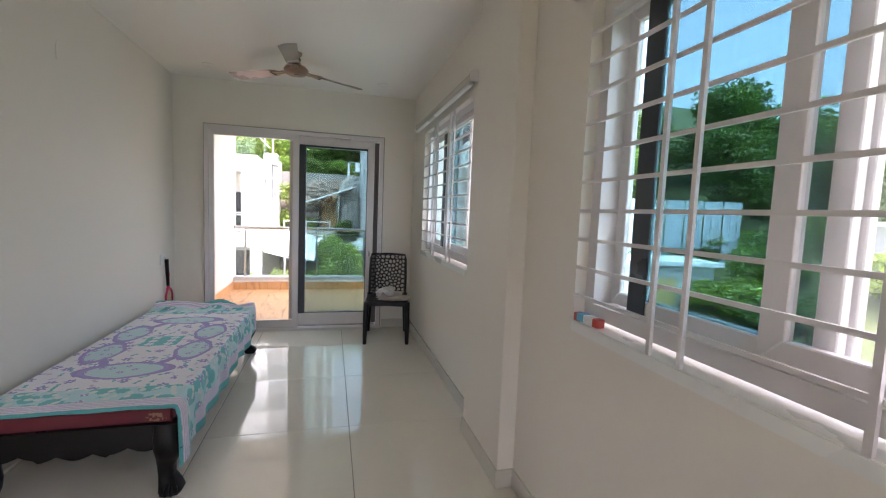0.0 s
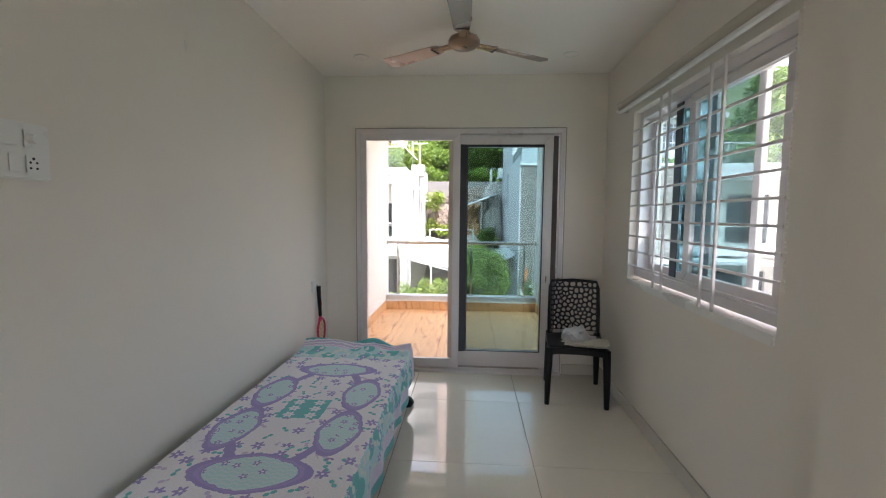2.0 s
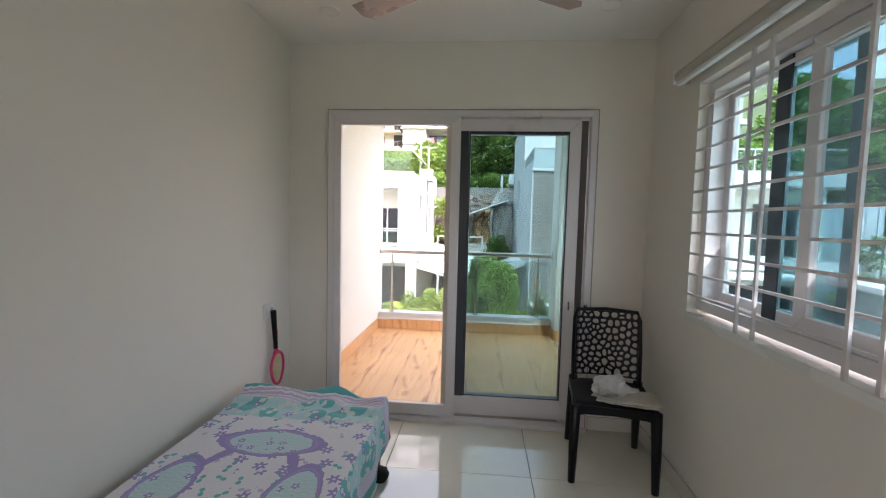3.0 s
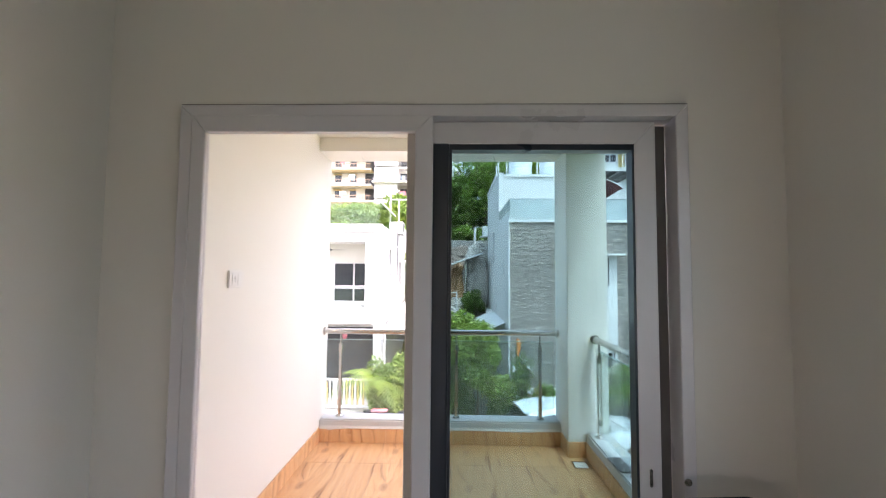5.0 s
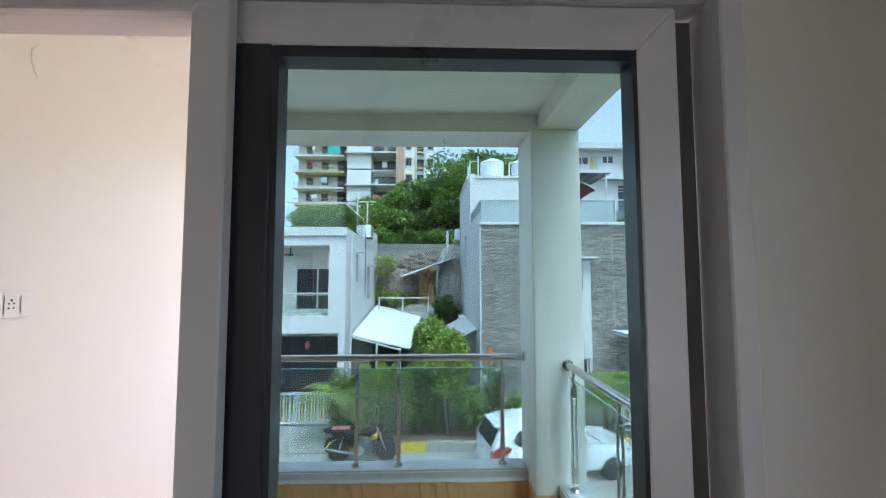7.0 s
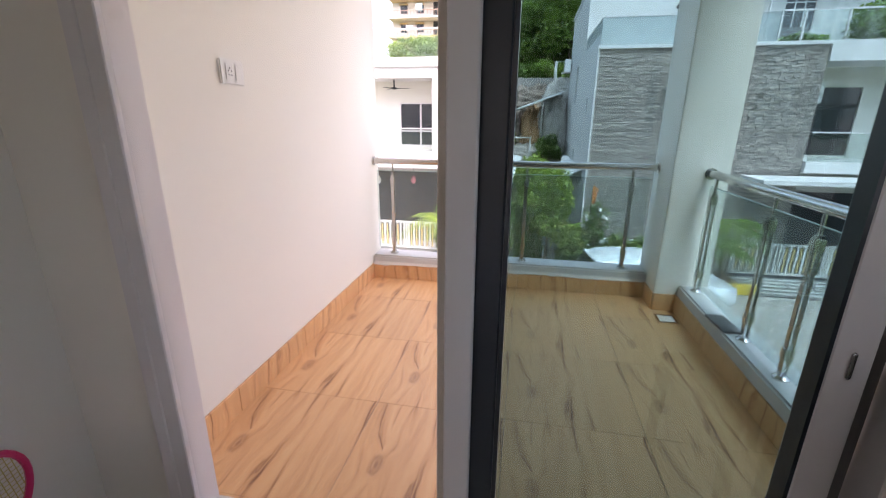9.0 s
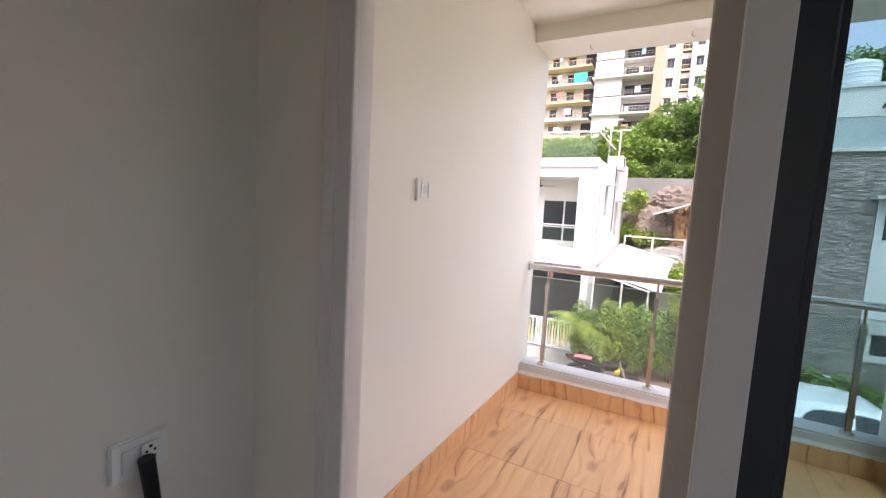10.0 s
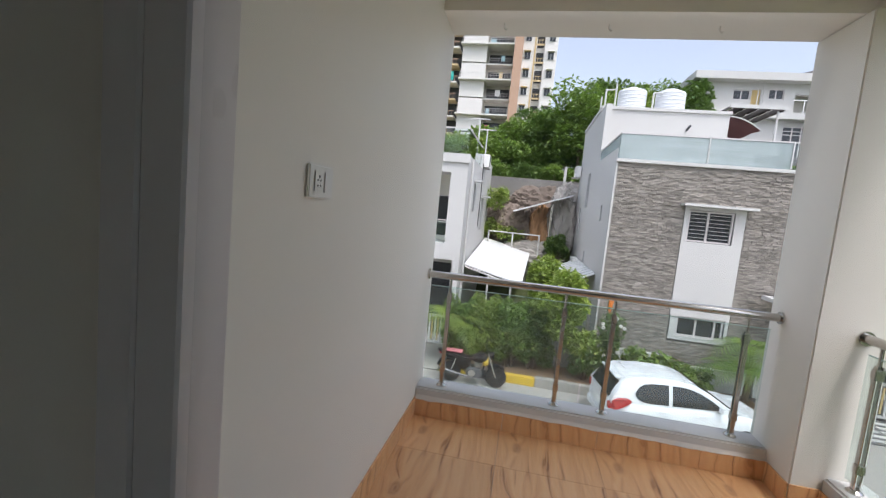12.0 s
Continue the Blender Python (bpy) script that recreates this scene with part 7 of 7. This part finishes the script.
def motorcycle(at, rz):
    t = thing("motorcycle", "black parked motorcycle with a pinkish seat pad", "motorcycle", at=at, rz=rz)
    for x in (0.0, 1.30):
        bm = bmesh.new()
        bm_lathe(bm, [(0.235, -0.04), (0.285, -0.045), (0.305, 0.0), (0.285, 0.045), (0.235, 0.04)], (x, 0, 0.305), 28, "Y")
        w = part("wheel", bm, M_RUBBER, t, "black tyre", True)
        bm = bmesh.new()
        for k in range(5):
            a = 2 * math.pi * k / 5
            bm_tube(bm, (x, 0, 0.305), (x + 0.24 * math.cos(a), 0, 0.305 + 0.24 * math.sin(a)), 0.022, sides=6)
        bm_lathe(bm, [(0.05, -0.05), (0.05, 0.05)], (x, 0, 0.305), 12, "Y")
        part("rim", bm, M_DARK, w)
    part("tank", bevelled(loft(bmesh.new(), [(0.60, [(0.10, 0.72), (0.12, 0.80), (0.06, 0.86)]), (0.75, [(0.14, 0.72), (0.17, 0.83), (0.08, 0.93)]), (0.92, [(0.15, 0.73), (0.18, 0.85), (0.08, 0.96)]), (1.02, [(0.10, 0.78), (0.12, 0.85), (0.05, 0.92)])]), 0.01, 2), M_BLACK, t, smooth=True)
    part("seat", bevelled(loft(bmesh.new(), [(-0.28, [(0.07, 0.86), (0.09, 0.90), (0.05, 0.93)]), (0.1, [(0.12, 0.80), (0.15, 0.85), (0.09, 0.90)]), (0.35, [(0.11, 0.74), (0.14, 0.79), (0.09, 0.82)]), (0.6, [(0.08, 0.72), (0.10, 0.78), (0.06, 0.81)])]), 0.008, 2), M_BLACK, t, smooth=True)
    part("seat_pad", bevelled(boxes((-0.18, 0.30, -0.14, 0.14, 0.90, 0.925)), 0.01), M_PINKLAMP, t, "faded pink pad on the seat")
    part("engine", bevelled(boxes((0.46, 0.90, -0.16, 0.16, 0.24, 0.54)), 0.04), M_ENGINE, t, "grey engine block", True)
    part("crank_cover", bm_lathe(bmesh.new(), [(0.0, -0.20), (0.10, -0.19), (0.12, -0.15)], (0.62, 0, 0.38), 18, "Y"), M_STEEL, t, smooth=True)
    part("side_panel", bevelled(loft(bmesh.new(), [(0.02, [(0.08, 0.58), (0.13, 0.66), (0.10, 0.80)]), (0.30, [(0.10, 0.46), (0.15, 0.60), (0.11, 0.77)]), (0.56, [(0.10, 0.48), (0.14, 0.60), (0.10, 0.76)])]), 0.008, 2), M_BLACK, t, smooth=True)
    part("tail_cowl", bevelled(loft(bmesh.new(), [(-0.42, [(0.03, 0.86), (0.05, 0.90), (0.03, 0.92)]), (-0.1, [(0.09, 0.72), (0.13, 0.80), (0.10, 0.88)]), (0.2, [(0.10, 0.66), (0.15, 0.76), (0.11, 0.84)])]), 0.008, 2), M_BLACK, t, smooth=True)
    part("front_cowl", bevelled(loft(bmesh.new(), [(0.92, [(0.08, 0.60), (0.16, 0.72), (0.12, 0.84)]), (1.06, [(0.05, 0.62), (0.11, 0.72), (0.08, 0.82)])]), 0.01, 2), M_YELLOW, t, "yellow side shroud", True)
    part("chain_guard", bevelled(boxes((0.0, 0.45, 0.09, 0.12, 0.34, 0.44)), 0.01), M_BLACK, t)
    bm = bmesh.new()
    for i in range(5):
        bm_box(bm, 0.68, 0.88, -0.11, 0.11, 0.53 + 0.035 * i, 0.548 + 0.035 * i)
    part("cylinder_fins", bm, M_STEEL, t)
    part("frame_tube", bm_path(bmesh.new(), [(1.0, 0, 0.86), (0.92, 0, 0.4), (0.5, 0, 0.28), (0.3, 0, 0.45), (0.1, 0, 0.78)], 0.025, 8), M_BLACK, t, smooth=True)
    part("exhaust", bm_path(bmesh.new(), [(0.80, -0.13, 0.34), (0.5, -0.17, 0.27), (0.1, -0.19, 0.33), (-0.32, -0.20, 0.42)], [0.02, 0.025, 0.045, 0.045], 10), M_ENGINE, t, smooth=True)
    for s in (-1, 1):
        part("fork", bm_tube(bmesh.new(), (1.30, s * 0.08, 0.305), (1.03, s * 0.08, 1.0), 0.025, sides=10), M_STEEL, t, smooth=True)
        part("shock", bm_tube(bmesh.new(), (0.02, s * 0.11, 0.35), (0.16, s * 0.10, 0.78), 0.03, sides=8), M_STEEL, t, smooth=True)
        part("mirror", bm_lathe(bmesh.new(), [(0.02, -0.01), (0.06, 0.0), (0.05, 0.012)], (0.95, s * 0.32, 1.28), 14, "X"), M_BLACK, t)
        part("mirror_stalk", bm_tube(bmesh.new(), (0.98, s * 0.28, 1.05), (0.955, s * 0.32, 1.26), 0.008, sides=6), M_BLACK, t)
    part("handlebar", bm_path(bmesh.new(), [(0.88, -0.36, 1.03), (0.98, -0.2, 1.06), (1.02, 0, 1.03), (0.98, 0.2, 1.06), (0.88, 0.36, 1.03)], 0.014, 8), M_BLACK, t, smooth=True)
    part("headlamp", bm_lathe(bmesh.new(), [(0.03, -0.1), (0.10, -0.05), (0.11, 0.05), (0.09, 0.07)], (1.14, 0, 0.92), 16, "X"), M_BLACK, t, smooth=True)
    part("front_mudguard", bm_path(bmesh.new(), [(1.05, 0, 0.55), (1.2, 0, 0.64), (1.38, 0, 0.635), (1.52, 0, 0.56)], [0.05, 0.06, 0.06, 0.04], 8), M_BLACK, t, smooth=True)
    part("rear_mudguard", bm_path(bmesh.new(), [(0.12, 0, 0.66), (-0.1, 0, 0.68), (-0.3, 0, 0.58), (-0.38, 0, 0.42)], [0.05, 0.06, 0.06, 0.04], 8), M_BLACK, t, smooth=True)
    part("tail_lamp", bevelled(boxes((-0.36, -0.29, -0.06, 0.06, 0.78, 0.85)), 0.01), M_RED, t)
    part("side_stand", bm_tube(bmesh.new(), (0.5, 0.10, 0.30), (0.45, 0.28, 0.0), 0.012, sides=6), M_STEEL, t)
    return t


motorcycle((-2.12, 16.2, G), 2)


# ---- tiles, last ----
tile = tile_mesh("tile", 0.797, 0.797, 0.012, M_TILE)
for i in range(-5, 2):
    for j in range(-7, 6):
        x, y = 0.5215 + 0.8 * (i - 1), 2.5985 + 0.8 * (j - 3)
        x1, y1 = min(x + 0.797, XR), min(y + 0.797, 4.785)
        x0, y0 = max(x, -3.4), max(y, YH)
        if x1 - x0 < 0.02 or y1 - y0 < 0.02:
            continue
        if x1 < XL + 0.01 and y0 > YB:
            continue
        me = tile if x1 - x0 > 0.79 and y1 - y0 > 0.79 else tile_mesh("tile", x1 - x0, y1 - y0, 0.012, M_TILE)
        piece("tile", me, floor, (x0, y0, -0.012))


def wood_tile_material():
    m, n, l, b = nodes_of("wood_look_tile")
    co, oi = n.new("ShaderNodeTexCoord"), n.new("ShaderNodeObjectInfo")
    sep = n.new("ShaderNodeSeparateXYZ")
    l.new(co.outputs["Object"], sep.inputs[0])

    def mn(op, a, c=None):
        k = n.new("ShaderNodeMath")
        k.operation = op
        for i, v in enumerate((a, c)):
            if v is None:
                continue
            if isinstance(v, (int, float)):
                k.inputs[i].default_value = v
            else:
                l.new(v, k.inputs[i])
        return k.outputs[0]
    nz = n.new("ShaderNodeTexNoise")
    nz.inputs["Scale"].default_value, nz.inputs["Detail"].default_value = 3.0, 3
    mp = n.new("ShaderNodeMapping")
    mp.inputs["Scale"].default_value = (2.2, 0.55, 1)
    l.new(co.outputs["Object"], mp.inputs["Vector"]), l.new(mp.outputs[0], nz.inputs["Vector"])
    dx, dy = mn("SUBTRACT", sep.outputs[0], 0.12), mn("MULTIPLY", mn("SUBTRACT", sep.outputs[1], 0.23), 0.42)
    dist = mn("SQRT", mn("ADD", mn("MULTIPLY", dx, dx), mn("MULTIPLY", dy, dy)))
    pull = mn("DIVIDE", 0.0011, mn("ADD", mn("MULTIPLY", mn("MULTIPLY", dist, dist), 6.0), 0.012))
    u = mn("ADD", mn("ADD", sep.outputs[0], mn("MULTIPLY", nz.outputs["Fac"], 0.16)), mn("MULTIPLY", pull, mn("SIGN", dx)))
    g = n.new("ShaderNodeTexNoise")
    g.noise_dimensions = "2D"
    g.inputs["Scale"].default_value, g.inputs["Detail"].default_value = 1.0, 5
    cb = n.new("ShaderNodeCombineXYZ")
    l.new(mn("MULTIPLY", u, 30.0), cb.inputs[0]), l.new(mn("MULTIPLY", sep.outputs[1], 1.1), cb.inputs[1])
    l.new(cb.outputs[0], g.inputs["Vector"])
    g2 = n.new("ShaderNodeTexNoise")
    g2.noise_dimensions = "2D"
    g2.inputs["Scale"].default_value, g2.inputs["Detail"].default_value = 1.0, 3
    cb2 = n.new("ShaderNodeCombineXYZ")
    l.new(mn("MULTIPLY", u, 120.0), cb2.inputs[0]), l.new(mn("MULTIPLY", sep.outputs[1], 4.0), cb2.inputs[1])
    l.new(cb2.outputs[0], g2.inputs["Vector"])
    ramp = n.new("ShaderNodeValToRGB")
    e = ramp.color_ramp.elements
    e[0].position, e[0].color = 0.26, (0.20, 0.085, 0.034, 1)
    e[1].position, e[1].color = 0.74, (0.66, 0.39, 0.19, 1)
    for p, c in ((0.33, (0.42, 0.21, 0.085, 1)), (0.38, (0.56, 0.30, 0.13, 1)), (0.55, (0.64, 0.36, 0.165, 1))):
        k = e.new(p)
        k.color = c
    l.new(mn("ADD", g.outputs["Fac"], mn("MULTIPLY", mn("SUBTRACT", g2.outputs["Fac"], 0.5), 0.14)), ramp.inputs[0])
    knot = n.new("ShaderNodeMapRange")
    knot.inputs["From Min"].default_value, knot.inputs["From Max"].default_value = 0.008, 0.032
    knot.inputs["To Min"].default_value, knot.inputs["To Max"].default_value = 0.75, 0.0
    rings = mn("ADD", mn("MULTIPLY", mn("SINE", mn("MULTIPLY", dist, 420.0)), 0.35), 0.65)
    l.new(mn("ADD", dist, mn("MULTIPLY", mn("SUBTRACT", nz.outputs["Fac"], 0.5), 0.03)), knot.inputs["Value"])
    mx = n.new("ShaderNodeMix")
    mx.data_type = "RGBA"
    mx.inputs["B"].default_value = (0.22, 0.10, 0.045, 1)
    l.new(mn("MULTIPLY", knot.outputs[0], rings), mx.inputs["Factor"]), l.new(ramp.outputs[0], mx.inputs["A"])
    sc = n.new("ShaderNodeVectorMath")
    sc.operation = "SCALE"
    l.new(mx.outputs["Result"], sc.inputs[0]), l.new(mn("ADD", mn("MULTIPLY", oi.outputs["Random"], 0.10), 1.1), sc.inputs["Scale"])
    l.new(sc.outputs[0], b.inputs["Base Color"])
    b.inputs["Roughness"].default_value = 0.42
    bp = n.new("ShaderNodeBump")
    bp.inputs["Strength"].default_value, bp.inputs["Distance"].default_value = 0.08, 0.004
    l.new(g2.outputs["Fac"], bp.inputs["Height"]), l.new(bp.outputs[0], b.inputs["Normal"])
    return m


M_WOODTILE = wood_tile_material()
wood = tile_mesh("tile", 0.598, 0.598, 0.012, M_WOODTILE, 0.001)
for i in range(5):
    for j in range(4):
        x, y = BX0 + 0.6 * i, 4.98 + 0.6 * j
        x1, y1 = min(x + 0.598, BX1), min(y + 0.598, BY1)
        if x1 - x < 0.02 or y1 - y < 0.02:
            continue
        me = wood if x1 - x > 0.59 and y1 - y > 0.59 else tile_mesh("tile", x1 - x, y1 - y, 0.012, M_WOODTILE, 0.001)
        piece("tile", me, bfloor, (x, y, -0.012))
for i in range(5):
    x = BX0 + 0.6 * i
    piece("tile", tile_mesh("tile", min(0.598, BX1 - x), 0.028, 0.012, M_WOODTILE, 0.001), bfloor, (x, 4.951, -0.012))

bskirt = tagged(new("balcony_baseboard"), "wood-look tile skirting round the balcony floor", "skirting", kind="structure")
strip = {}


def skirt_piece(length, hgt):
    key = (round(length, 3), hgt)
    if key not in strip:
        strip[key] = finish(bevelled(boxes((0, length, 0, 0.011, 0, hgt)), 0.0015, 1), "skirting_tile", M_WOODTILE)
    return strip[key]


for i in range(4):
    y = 7.19 - 0.6 * i
    ln = min(0.597, y - 4.96)
    piece("skirting_tile", skirt_piece(ln, 0.125), bskirt, (BX0, y, 0.0005), -90)
for i in range(4):
    x = BX0 + 0.012 + 0.6 * i
    piece("skirting_tile", skirt_piece(min(0.597, 1.098 - x), 0.125), bskirt, (x, BY1 - 0.0115, 0.0005))
for i in range(4):
    y = 4.96 + 0.6 * i
    piece("skirting_tile", skirt_piece(min(0.597, 6.96 - y), 0.125), bskirt, (BX1, y, 0.0005), 90)
piece("skirting_tile", skirt_piece(0.15, 0.125), bskirt, (1.10, 6.958, 0.0005))
piece("skirting_tile", skirt_piece(0.21, 0.125), bskirt, (1.0995, 6.97, 0.0005), 90)


# uneven white cement smeared over the top of the skirting
def cement_bead(x0, x1, y, seed):
    rng = random.Random(seed)
    bm = bmesh.new()
    n = int((x1 - x0) / 0.025)
    rows, edge = [], 0.118
    for i in range(n + 1):
        x = x0 + (x1 - x0) * i / n
        edge = min(0.124, max(0.098, edge + rng.uniform(-0.005, 0.005)))
        rows.append([bm.verts.new((x, y - d, z)) for d, z in ((0.0, 0.150), (0.0015 + rng.uniform(0, 0.001), 0.140), (0.0145, 0.1265), (0.0165, edge + 0.004), (0.0118, edge))])
    for a, c in zip(rows, rows[1:]):
        for k in range(4):
            bm.faces.new((a[k], c[k], c[k + 1], a[k + 1]))
    solid("cement_trim", bm, M_KERBPAINT, "uneven white cement line along the skirting top", "trim", "structure", smooth=True)


M_KERBPAINT = mat("smeared_cement", (0.70, 0.67, 0.62), 0.85, var=0.06, scale=5, fine=60, bump=0.15)
cement_bead(BX0 + 0.012, 1.098, BY1 + 0.0008, 3)
